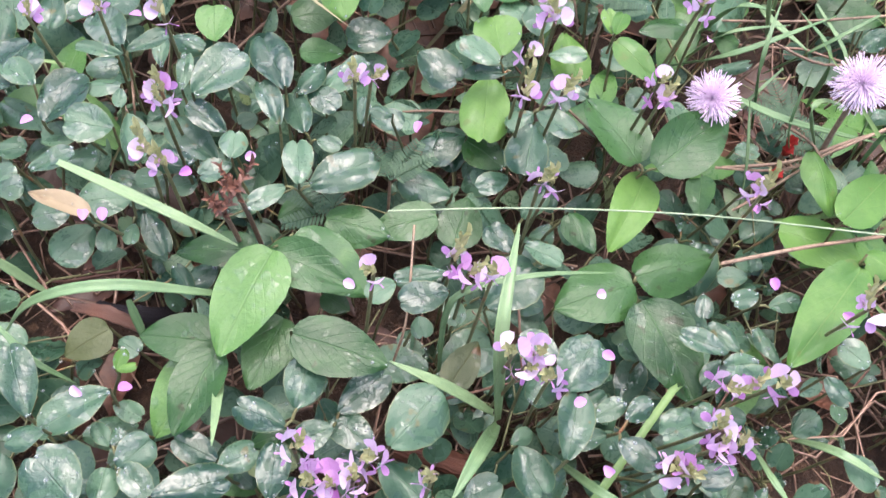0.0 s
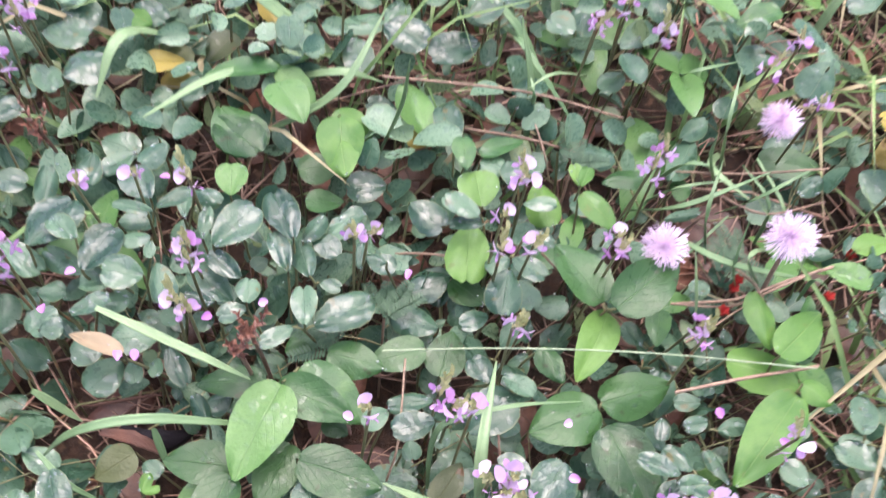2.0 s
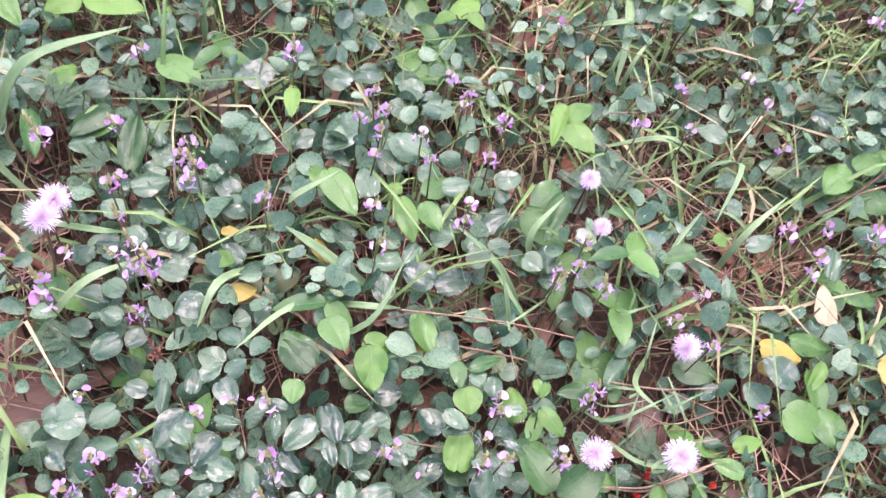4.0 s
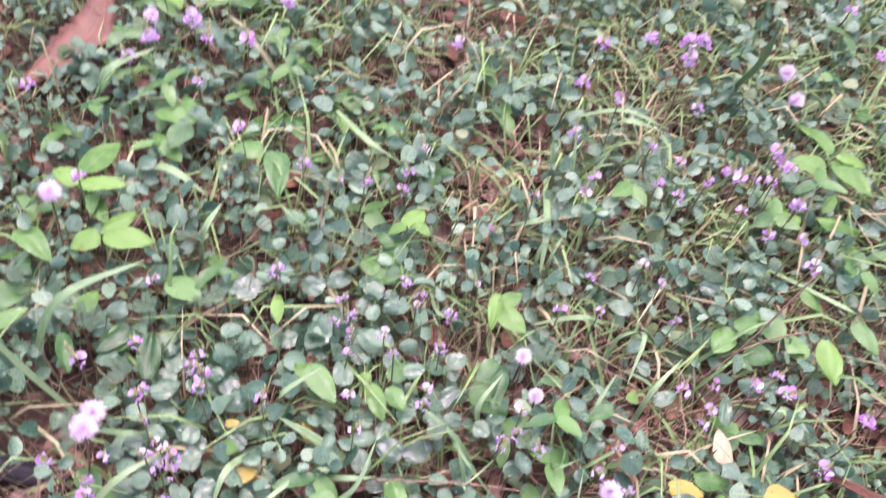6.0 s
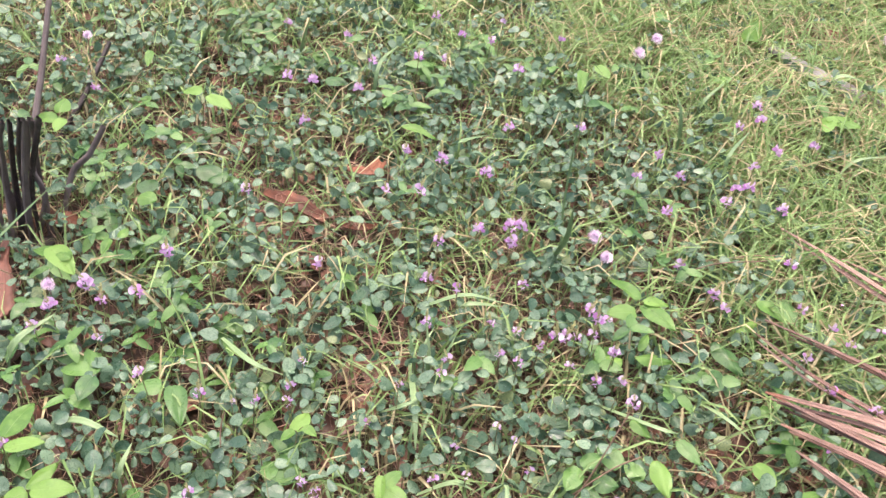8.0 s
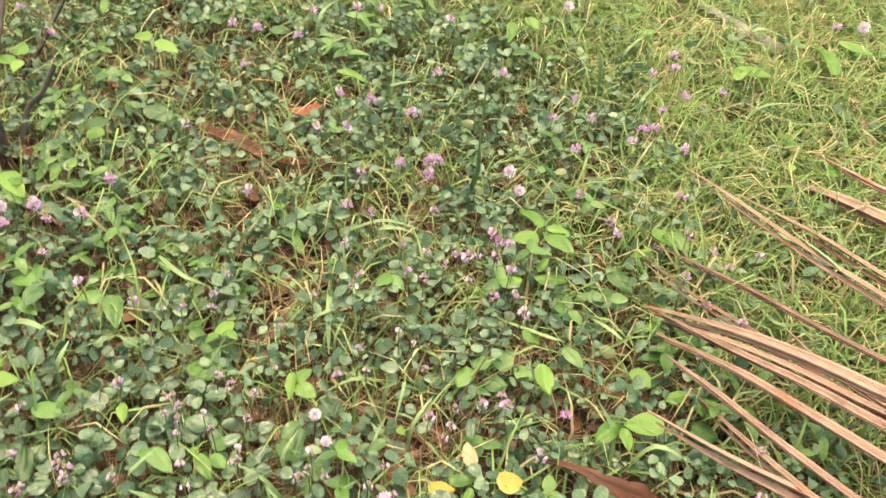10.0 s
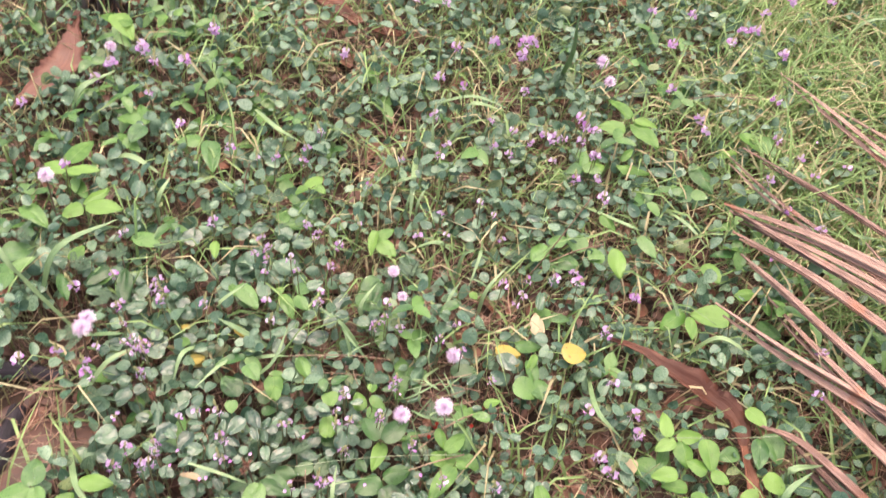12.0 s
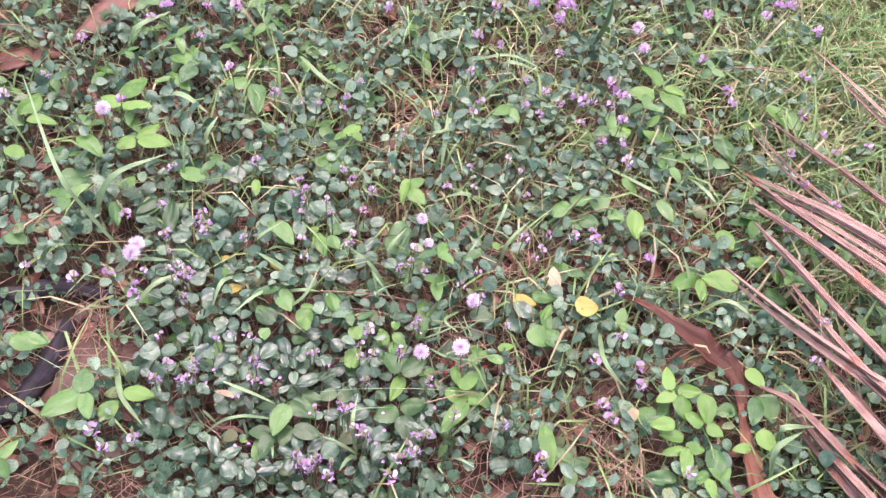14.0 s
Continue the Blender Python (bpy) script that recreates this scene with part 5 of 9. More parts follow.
sprig('rain-wet dark blue-green clover sprig with rounded leaves', (0.1425, 0.3178, 0.055, -31, 4, 0.0112, 0.0073))
sprig('rain-wet dark blue-green clover sprig with rounded leaves', (0.1524, 0.3069, 0.057, -4, -4, 0.0101, 0.0046))
sprig('rain-wet dark blue-green clover sprig with rounded leaves', (0.1607, 0.3043, 0.067, 76, 3, 0.0063, 0.0045))
sprig('clover sprig with rounded leaves under a shining film of rain', (0.1548, 0.3113, 0.055, -110, 5, 0.0102, 0.0079), material=CLOVER_WET)
sprig('clover sprig with rounded leaves under a shining film of rain', (0.1687, 0.3317, 0.057, -128, -2, 0.0152, 0.0123), material=CLOVER_WET)
sprig('rain-wet dark blue-green clover sprig with rounded leaves', (0.1904, 0.3207, 0.069, 59, 1, 0.0137, 0.0090), (0.1945, 0.3220, 0.063, 99, 1, 0.0140, 0.0052))
sprig('bright green rounded young leaf, wet', (0.1932, 0.3297, 0.059, 11, 3, 0.0140, 0.0150), (0.1895, 0.3263, 0.055, 173, 0, 0.0233, 0.0151), material=LIME, name='young_sprig', category='seedling', group='bright young sprigs')
sprig('rain-wet dark blue-green clover sprig with rounded leaves', (0.2011, 0.3109, 0.059, 121, 0, 0.0092, 0.0075), (0.2009, 0.3087, 0.063, -125, 4, 0.0129, 0.0084), (0.2056, 0.3158, 0.067, -114, -1, 0.0102, 0.0054))
sprig('rain-wet dark blue-green clover sprig with rounded leaves', (0.1991, 0.3031, 0.067, 168, -3, 0.0159, 0.0123))
sprig('rain-wet dark blue-green clover sprig with rounded leaves', (0.2081, 0.3345, 0.053, -89, 5, 0.0121, 0.0061), (0.2059, 0.3389, 0.057, 10, 0, 0.0112, 0.0094))
sprig('bright green rounded young leaf, wet', (0.2164, 0.3494, 0.045, -172, 0, 0.0188, 0.0128), material=LIME, name='young_sprig', category='seedling', group='bright young sprigs')
sprig('dark green broad pointed leaf, wet, on a thin stalk', (0.1830, 0.3086, 0.047, -126, -5, 0.0139, 0.0123), kind='ovate', material=BROAD, name='broad_leaf_sprig', category='vine', group='broad-leaved sprigs')
sprig('clover sprig with rounded leaves under a shining film of rain', (0.1931, 0.2914, 0.057, 115, 5, 0.0104, 0.0069), material=CLOVER_WET)
sprig('clover sprig with rounded leaves under a shining film of rain', (0.1785, 0.2916, 0.045, 72, 4, 0.0163, 0.0111), material=CLOVER_WET)
sprig('clover sprig with rounded leaves under a shining film of rain', (0.1834, 0.3111, 0.045, 113, 0, 0.0156, 0.0118), material=CLOVER_WET)
sprig('dark green broad pointed leaf, wet, on a thin stalk', (0.1428, 0.2797, 0.054, -105, 0, 0.0184, 0.0126), kind='ovate', material=BROAD, name='broad_leaf_sprig', category='vine', group='broad-leaved sprigs')
sprig('dark green broad pointed leaf, wet, on a thin stalk', (0.1739, 0.2837, 0.048, 106, -1, 0.0197, 0.0120), kind='ovate', material=BROAD, name='broad_leaf_sprig', category='vine', group='broad-leaved sprigs')
sprig('dark green broad pointed leaf, wet, on a thin stalk', (0.1781, 0.2749, 0.045, -18, 1, 0.0171, 0.0134), kind='ovate', material=BROAD, name='broad_leaf_sprig', category='vine', group='broad-leaved sprigs')
sprig('clover sprig with rounded leaves under a shining film of rain', (0.1932, 0.2705, 0.054, 35, -5, 0.0101, 0.0091), material=CLOVER_WET)
sprig('rain-wet dark blue-green clover sprig with rounded leaves', (0.1958, 0.2706, 0.059, -122, 5, 0.0115, 0.0071))
sprig('dark green broad pointed leaf, wet, on a thin stalk', (0.2088, 0.2808, 0.057, -149, -1, 0.0135, 0.0084), kind='ovate', material=BROAD, name='broad_leaf_sprig', category='vine', group='broad-leaved sprigs')
sprig('bright green rounded young leaf, wet', (0.2284, 0.3405, 0.056, 12, 5, 0.0092, 0.0053), (0.2278, 0.3392, 0.058, -26, -2, 0.0093, 0.0053), material=LIME, name='young_sprig', category='seedling', group='bright young sprigs')
sprig('dark green broad pointed leaf, wet, on a thin stalk', (0.2528, 0.3458, 0.055, 101, 5, 0.0168, 0.0088), kind='ovate', material=BROAD, name='broad_leaf_sprig', category='vine', group='broad-leaved sprigs')
sprig('bright yellow-green young leaves on a thin stalk', (0.2252, 0.3319, 0.066, -140, -4, 0.0174, 0.0093), kind='ovate', material=LIME, name='young_sprig', category='seedling', group='bright young sprigs')
sprig('dark green broad pointed leaf, wet, on a thin stalk', (0.2281, 0.2925, 0.064, 26, 0, 0.0260, 0.0173), (0.2307, 0.2885, 0.069, -52, 5, 0.0301, 0.0166), kind='ovate', material=BROAD, name='broad_leaf_sprig', category='vine', group='broad-leaved sprigs')
sprig('bright yellow-green young leaves on a thin stalk', (0.2321, 0.2923, 0.058, 152, 2, 0.0257, 0.0127), kind='ovate', material=LIME, name='young_sprig', category='seedling', group='bright young sprigs')
sprig('dark green broad pointed leaf, wet, on a thin stalk', (0.2290, 0.2656, 0.048, -74, -3, 0.0266, 0.0154), (0.2273, 0.2619, 0.053, 108, 5, 0.0245, 0.0182), kind='ovate', material=BROAD, name='broad_leaf_sprig', category='vine', group='broad-leaved sprigs')
sprig('dark green broad pointed leaf, wet, on a thin stalk', (0.2276, 0.2567, 0.054, -156, 4, 0.0310, 0.0187), kind='ovate', material=BROAD, name='broad_leaf_sprig', category='vine', group='broad-leaved sprigs')
sprig('bright yellow-green young leaves on a thin stalk', (0.2782, 0.2972, 0.066, -172, -2, 0.0200, 0.0096), kind='ovate', material=LIME, name='young_sprig', category='seedling', group='bright young sprigs')
sprig('bright yellow-green young leaves on a thin stalk', (0.2807, 0.2740, 0.068, -50, -5, 0.0258, 0.0129), kind='ovate', material=LIME, name='young_sprig', category='seedling', group='bright young sprigs')
sprig('bright yellow-green young leaves on a thin stalk', (0.2689, 0.2771, 0.056, -108, -2, 0.0266, 0.0155), kind='ovate', material=LIME, name='young_sprig', category='seedling', group='bright young sprigs')
sprig('bright yellow-green young leaves on a thin stalk', (0.2863, 0.2629, 0.065, 137, 4, 0.0382, 0.0156), (0.2883, 0.2665, 0.064, -126, -1, 0.0110, 0.0083), kind='ovate', material=LIME, name='young_sprig', category='seedling', group='bright young sprigs')
sprig('rain-wet dark blue-green clover sprig with rounded leaves', (0.2566, 0.3285, 0.055, -74, 5, 0.0146, 0.0046))
sprig('dark green broad pointed leaf, wet, on a thin stalk', (0.3019, 0.3619, 0.044, -97, 4, 0.0252, 0.0141), kind='ovate', material=BROAD, name='broad_leaf_sprig', category='vine', group='broad-leaved sprigs')
sprig('dark green broad pointed leaf, wet, on a thin stalk', (0.2651, 0.3480, 0.045, -88, -3, 0.0090, 0.0107), kind='ovate', material=BROAD, name='broad_leaf_sprig', category='vine', group='broad-leaved sprigs')
sprig('rain-wet dark blue-green clover sprig with rounded leaves', (0.2388, 0.3382, 0.046, 83, 3, 0.0126, 0.0097))
sprig('rain-wet dark blue-green clover sprig with rounded leaves', (0.2641, 0.3066, 0.048, -92, -1, 0.0079, 0.0068))
sprig('clover sprig with rounded leaves under a shining film of rain', (0.0741, 0.2258, 0.056, 20, 5, 0.0192, 0.0098), material=CLOVER_WET)
sprig('dark green broad pointed leaf, wet, on a thin stalk', (0.1169, 0.2447, 0.056, 84, 1, 0.0195, 0.0139), (0.1175, 0.2416, 0.059, 156, 4, 0.0226, 0.0130), kind='ovate', material=BROAD, name='broad_leaf_sprig', category='vine', group='broad-leaved sprigs')
sprig('dark green broad pointed leaf, wet, on a thin stalk', (0.1287, 0.2648, 0.066, 157, -5, 0.0258, 0.0168), kind='ovate', material=BROAD, name='broad_leaf_sprig', category='vine', group='broad-leaved sprigs')
sprig('dark green broad pointed leaf, wet, on a thin stalk', (0.1360, 0.2430, 0.069, -108, -3, 0.0247, 0.0146), kind='ovate', material=BROAD, name='broad_leaf_sprig', category='vine', group='broad-leaved sprigs')
sprig('dark green broad pointed leaf, wet, on a thin stalk', (0.1333, 0.2517, 0.054, 156, 2, 0.0208, 0.0135), kind='ovate', material=BROAD, name='broad_leaf_sprig', category='vine', group='broad-leaved sprigs')
sprig('clover sprig with rounded leaves under a shining film of rain', (0.1355, 0.2207, 0.069, 66, 1, 0.0132, 0.0078), (0.1377, 0.2255, 0.066, -12, -2, 0.0135, 0.0105), material=CLOVER_WET)
sprig('clover sprig with rounded leaves under a shining film of rain', (0.1185, 0.2158, 0.053, 64, 2, 0.0124, 0.0077), material=CLOVER_WET)
sprig('clover sprig with rounded leaves under a shining film of rain', (0.0962, 0.2133, 0.058, -47, 5, 0.0104, 0.0095), (0.0941, 0.2192, 0.055, -19, 3, 0.0046, 0.0035), material=CLOVER_WET)
sprig('clover sprig with rounded leaves under a shining film of rain', (0.0903, 0.2048, 0.067, 45, -1, 0.0157, 0.0141), material=CLOVER_WET)
sprig('rain-wet dark blue-green clover sprig with rounded leaves', (0.0922, 0.2047, 0.056, -5, -2, 0.0096, 0.0077))
sprig('rain-wet dark blue-green clover sprig with rounded leaves', (0.1052, 0.2056, 0.058, 43, 4, 0.0114, 0.0071))
sprig('clover sprig with rounded leaves under a shining film of rain', (0.1067, 0.2055, 0.069, -77, -4, 0.0178, 0.0094), material=CLOVER_WET)
sprig('rain-wet dark blue-green clover sprig with rounded leaves', (0.1193, 0.2131, 0.058, -59, -5, 0.0103, 0.0082))
sprig('clover sprig with rounded leaves under a shining film of rain', (0.1319, 0.2051, 0.063, -5, 3, 0.0134, 0.0084), material=CLOVER_WET)
sprig('rain-wet dark blue-green clover sprig with rounded leaves', (0.0930, 0.2319, 0.059, 123, 1, 0.0179, 0.0100), (0.0900, 0.2318, 0.043, -114, 4, 0.0088, 0.0057))
sprig('clover sprig with rounded leaves under a shining film of rain', (0.0813, 0.2210, 0.066, 106, -5, 0.0091, 0.0060), material=CLOVER_WET)
sprig('old olive-green broad leaf low among the stalks', (0.0878, 0.2512, 0.046, 124, -4, 0.0134, 0.0111), kind='ovate', material=OLD, name='broad_leaf_sprig', category='vine', group='broad-leaved sprigs')
sprig('rain-wet dark blue-green clover sprig with rounded leaves', (0.0898, 0.2487, 0.044, -123, -1, 0.0069, 0.0063))
sprig('bright green rounded young leaf, wet', (0.0927, 0.2377, 0.054, -7, -5, 0.0062, 0.0038), (0.0931, 0.2373, 0.056, -75, 1, 0.0052, 0.0027), material=LIME, name='young_sprig', category='seedling', group='bright young sprigs')
sprig('rain-wet dark blue-green clover sprig with rounded leaves', (0.0932, 0.2194, 0.054, 41, -3, 0.0069, 0.0047))
sprig('clover sprig with rounded leaves under a shining film of rain', (0.1081, 0.2591, 0.046, 30, -5, 0.0120, 0.0057), material=CLOVER_WET)
sprig('rain-wet dark blue-green clover sprig with rounded leaves', (0.1139, 0.2691, 0.045, 125, -2, 0.0087, 0.0074))
sprig('dark green broad pointed leaf, wet, on a thin stalk', (0.1344, 0.2241, 0.044, 106, -4, 0.0102, 0.0059), kind='ovate', material=BROAD, name='broad_leaf_sprig', category='vine', group='broad-leaved sprigs')
sprig('dark green broad pointed leaf, wet, on a thin stalk', (0.1421, 0.2615, 0.044, -122, -1, 0.0090, 0.0071), kind='ovate', material=BROAD, name='broad_leaf_sprig', category='vine', group='broad-leaved sprigs')
sprig('rain-wet dark blue-green clover sprig with rounded leaves', (0.1614, 0.2596, 0.059, 121, -3, 0.0088, 0.0072))
sprig('clover sprig with rounded leaves under a shining film of rain', (0.1759, 0.2668, 0.048, 97, -5, 0.0148, 0.0074), material=CLOVER_WET)
sprig('clover sprig with rounded leaves under a shining film of rain', (0.1744, 0.2548, 0.066, 106, 4, 0.0132, 0.0096), material=CLOVER_WET)
sprig('rain-wet dark blue-green clover sprig with rounded leaves', (0.1764, 0.2594, 0.048, -164, -5, 0.0083, 0.0065))
sprig('rain-wet dark blue-green clover sprig with rounded leaves', (0.1680, 0.2540, 0.048, -170, -2, 0.0064, 0.0064))
sprig('clover sprig with rounded leaves under a shining film of rain', (0.1853, 0.2541, 0.055, -50, 3, 0.0183, 0.0147), material=CLOVER_WET)
sprig('clover sprig with rounded leaves under a shining film of rain', (0.2036, 0.2407, 0.056, 67, -5, 0.0117, 0.0093), material=CLOVER_WET)
sprig('clover sprig with rounded leaves under a shining film of rain', (0.2027, 0.2293, 0.066, -31, -5, 0.0165, 0.0141), material=CLOVER_WET)
sprig('old olive-green broad leaf low among the stalks', (0.1749, 0.2338, 0.048, -35, -3, 0.0167, 0.0095), kind='ovate', material=OLD, name='broad_leaf_sprig', category='vine', group='broad-leaved sprigs')
sprig('clover sprig with rounded leaves under a shining film of rain', (0.1473, 0.2271, 0.053, -49, -5, 0.0166, 0.0100), (0.1461, 0.2233, 0.055, 113, 0, 0.0103, 0.0077), material=CLOVER_WET)
sprig('clover sprig with rounded leaves under a shining film of rain', (0.1560, 0.2186, 0.053, 54, -5, 0.0132, 0.0096), material=CLOVER_WET)
sprig('rain-wet dark blue-green clover sprig with rounded leaves', (0.1594, 0.2158, 0.068, -41, -4, 0.0186, 0.0147), (0.1545, 0.2189, 0.043, 123, 1, 0.0102, 0.0072), (0.1571, 0.2146, 0.057, -131, 4, 0.0152, 0.0100))
sprig('rain-wet dark blue-green clover sprig with rounded leaves', (0.1442, 0.2375, 0.046, 127, 2, 0.0107, 0.0067))
sprig('rain-wet dark blue-green clover sprig with rounded leaves', (0.1914, 0.2179, 0.055, -153, -1, 0.0138, 0.0104), (0.1916, 0.2195, 0.046, -52, -3, 0.0070, 0.0050))
sprig('rain-wet dark blue-green clover sprig with rounded leaves', (0.2017, 0.2129, 0.064, -14, 0, 0.0175, 0.0101))
sprig('rain-wet dark blue-green clover sprig with rounded leaves', (0.2080, 0.2245, 0.056, -48, 1, 0.0096, 0.0062), (0.2095, 0.2233, 0.059, -62, 3, 0.0103, 0.0057))
sprig('rain-wet dark blue-green clover sprig with rounded leaves', (0.1772, 0.2049, 0.058, -64, 4, 0.0101, 0.0078))
sprig('rain-wet dark blue-green clover sprig with rounded leaves', (0.2053, 0.2382, 0.054, 135, 0, 0.0134, 0.0084))
sprig('rain-wet dark blue-green clover sprig with rounded leaves', (0.2412, 0.2244, 0.056, 109, 5, 0.0148, 0.0108), (0.2420, 0.2210, 0.058, 34, 3, 0.0077, 0.0071), (0.2469, 0.2266, 0.048, -96, 5, 0.0077, 0.0063))
sprig('clover sprig with rounded leaves under a shining film of rain', (0.2438, 0.2381, 0.068, 68, 1, 0.0134, 0.0065), (0.2483, 0.2389, 0.057, 133, 1, 0.0108, 0.0075), material=CLOVER_WET)
sprig('rain-wet dark blue-green clover sprig with rounded leaves', (0.2519, 0.2419, 0.057, 49, -5, 0.0107, 0.0077), (0.2536, 0.2371, 0.063, 99, 5, 0.0100, 0.0060))
sprig('rain-wet dark blue-green clover sprig with rounded leaves', (0.2564, 0.2306, 0.066, 73, 0, 0.0099, 0.0063))
sprig('rain-wet dark blue-green clover sprig with rounded leaves', (0.2633, 0.2377, 0.056, 29, 1, 0.0123, 0.0048))
sprig('rain-wet dark blue-green clover sprig with rounded leaves', (0.2621, 0.2540, 0.056, -76, -2, 0.0103, 0.0060), (0.2562, 0.2550, 0.064, 107, -1, 0.0080, 0.0055))
sprig('rain-wet dark blue-green clover sprig with rounded leaves', (0.2622, 0.2661, 0.047, 91, -4, 0.0091, 0.0064))
sprig('rain-wet dark blue-green clover sprig with rounded leaves', (0.2479, 0.2607, 0.048, 176, -2, 0.0075, 0.0054))
sprig('clover sprig with rounded leaves under a shining film of rain', (0.2167, 0.2219, 0.066, -52, -5, 0.0088, 0.0059), (0.2132, 0.2167, 0.069, -124, 0, 0.0107, 0.0077), material=CLOVER_WET)
sprig('clover sprig with rounded leaves under a shining film of rain', (0.2415, 0.2099, 0.068, 108, -1, 0.0102, 0.0068), material=CLOVER_WET)
sprig('rain-wet dark blue-green clover sprig with rounded leaves', (0.2246, 0.2094, 0.054, -121, -4, 0.0055, 0.0066))
sprig('rain-wet dark blue-green clover sprig with rounded leaves', (0.2134, 0.2198, 0.059, 100, 5, 0.0110, 0.0061))
sprig('rain-wet dark blue-green clover sprig with rounded leaves', (0.2755, 0.2353, 0.054, -142, 0, 0.0096, 0.0067))
sprig('rain-wet dark blue-green clover sprig with rounded leaves', (0.2871, 0.2373, 0.056, 43, -4, 0.0095, 0.0081))
sprig('rain-wet dark blue-green clover sprig with rounded leaves', (0.2794, 0.2158, 0.048, -132, -5, 0.0122, 0.0093))
sprig('rain-wet dark blue-green clover sprig with rounded leaves', (0.2277, 0.2418, 0.046, 36, -2, 0.0069, 0.0064))
sprig('dark green broad pointed leaf, wet, on a thin stalk', (0.0712, 1.1755, 0.058, -132, 0, 0.0279, 0.0372), kind='ovate', material=BROAD, name='broad_leaf_sprig', category='vine', group='broad-leaved sprigs')
sprig('dark green broad pointed leaf, wet, on a thin stalk', (0.0978, 0.9137, 0.063, 56, 5, 0.0222, 0.0281), kind='ovate', material=BROAD, name='broad_leaf_sprig', category='vine', group='broad-leaved sprigs')
sprig('dark green broad pointed leaf, wet, on a thin stalk', (0.1450, 0.9461, 0.062, -123, -4, 0.0365, 0.0256), kind='ovate', material=BROAD, name='broad_leaf_sprig', category='vine', group='broad-leaved sprigs')
sprig('dark green broad pointed leaf, wet, on a thin stalk', (0.1559, 0.9188, 0.06, -52, 4, 0.0264, 0.0214), kind='ovate', material=BROAD, name='broad_leaf_sprig', category='vine', group='broad-leaved sprigs')
sprig('dark green broad pointed leaf, wet, on a thin stalk', (0.3219, 1.1044, 0.057, -113, 0, 0.0311, 0.0243), kind='ovate', material=BROAD, name='broad_leaf_sprig', category='vine', group='broad-leaved sprigs')
sprig('dark green broad pointed leaf, wet, on a thin stalk', (1.0250, 0.8576, 0.057, -163, 0, 0.0593, 0.0309), kind='ovate', material=BROAD, name='broad_leaf_sprig', category='vine', group='broad-leaved sprigs')
sprig('dark green broad pointed leaf, wet, on a thin stalk', (1.0469, 0.7999, 0.067, -175, -5, 0.0349, 0.0218), kind='ovate', material=BROAD, name='broad_leaf_sprig', category='vine', group='broad-leaved sprigs')
sprig('dark green broad pointed leaf, wet, on a thin stalk', (0.5894, 0.9857, 0.065, 48, -6, 0.0174, 0.0204), kind='ovate', material=BROAD, name='broad_leaf_sprig', category='vine', group='broad-leaved sprigs')
sprig('bright yellow-green young leaves on a thin stalk', (0.0186, 0.7846, 0.1, 58, -3, 0.0420, 0.0178), kind='ovate', material=LIME, name='young_sprig', category='seedling', group='bright young sprigs')
sprig('bright yellow-green young leaves on a thin stalk', (-0.0007, 0.8028, 0.1, -149, -3, 0.0409, 0.0224), kind='ovate', material=LIME, name='young_sprig', category='seedling', group='bright young sprigs')
sprig('bright yellow-green young leaves on a thin stalk', (-0.0004, 1.0412, 0.075, 61, 2, 0.0305, 0.0185), (0.0033, 1.0491, 0.081, -12, 2, 0.0300, 0.0183), (0.0072, 1.0355, 0.082, 161, 2, 0.0253, 0.0149), kind='ovate', material=LIME, name='young_sprig', category='seedling', group='bright young sprigs')
sprig('bright yellow-green young leaves on a thin stalk', (0.1622, 1.0487, 0.09, 48, -7, 0.0284, 0.0197), (0.1689, 1.0443, 0.09, -140, 0, 0.0387, 0.0193), kind='ovate', material=LIME, name='young_sprig', category='seedling', group='bright young sprigs')
sprig('bright yellow-green young leaves on a thin stalk', (0.0508, 0.8259, 0.079, 158, 5, 0.0224, 0.0103), (0.0585, 0.8318, 0.074, -36, 3, 0.0162, 0.0106), kind='ovate', material=LIME, name='young_sprig', category='seedling', group='bright young sprigs')
sprig('bright yellow-green young leaves on a thin stalk', (0.1106, 1.1733, 0.078, 170, -3, 0.0323, 0.0112), kind='ovate', material=LIME, name='young_sprig', category='seedling', group='bright young sprigs')
sprig('bright yellow-green young leaves on a thin stalk', (0.6877, 1.0582, 0.074, -169, -3, 0.0307, 0.0179), kind='ovate', material=LIME, name='young_sprig', category='seedling', group='bright young sprigs')
sprig('bright yellow-green young leaves on a thin stalk', (0.6558, 1.0360, 0.082, 154, 1, 0.0473, 0.0157), kind='ovate', material=LIME, name='young_sprig', category='seedling', group='bright young sprigs')
sprig('bright yellow-green young leaves on a thin stalk', (0.9410, 0.8860, 0.076, -113, -2, 0.0489, 0.0259), kind='ovate', material=LIME, name='young_sprig', category='seedling', group='bright young sprigs')
sprig('bright yellow-green young leaves on a thin stalk', (0.9210, 0.8604, 0.077, -45, 0, 0.0495, 0.0182), kind='ovate', material=LIME, name='young_sprig', category='seedling', group='bright young sprigs')
sprig('bright yellow-green young leaves on a thin stalk', (1.1286, 0.9217, 0.08, -133, 1, 0.0551, 0.0246), kind='ovate', material=LIME, name='young_sprig', category='seedling', group='bright young sprigs')
sprig('bright yellow-green young leaves on a thin stalk', (1.0721, 0.8441, 0.08, -18, -1, 0.1040, 0.0264), kind='ovate', material=LIME, name='young_sprig', category='seedling', group='bright young sprigs')
sprig('bright yellow-green young leaves on a thin stalk', (1.1747, 0.9156, 0.07, 126, -4, 0.0365, 0.0317), kind='ovate', material=LIME, name='young_sprig', category='seedling', group='bright young sprigs')
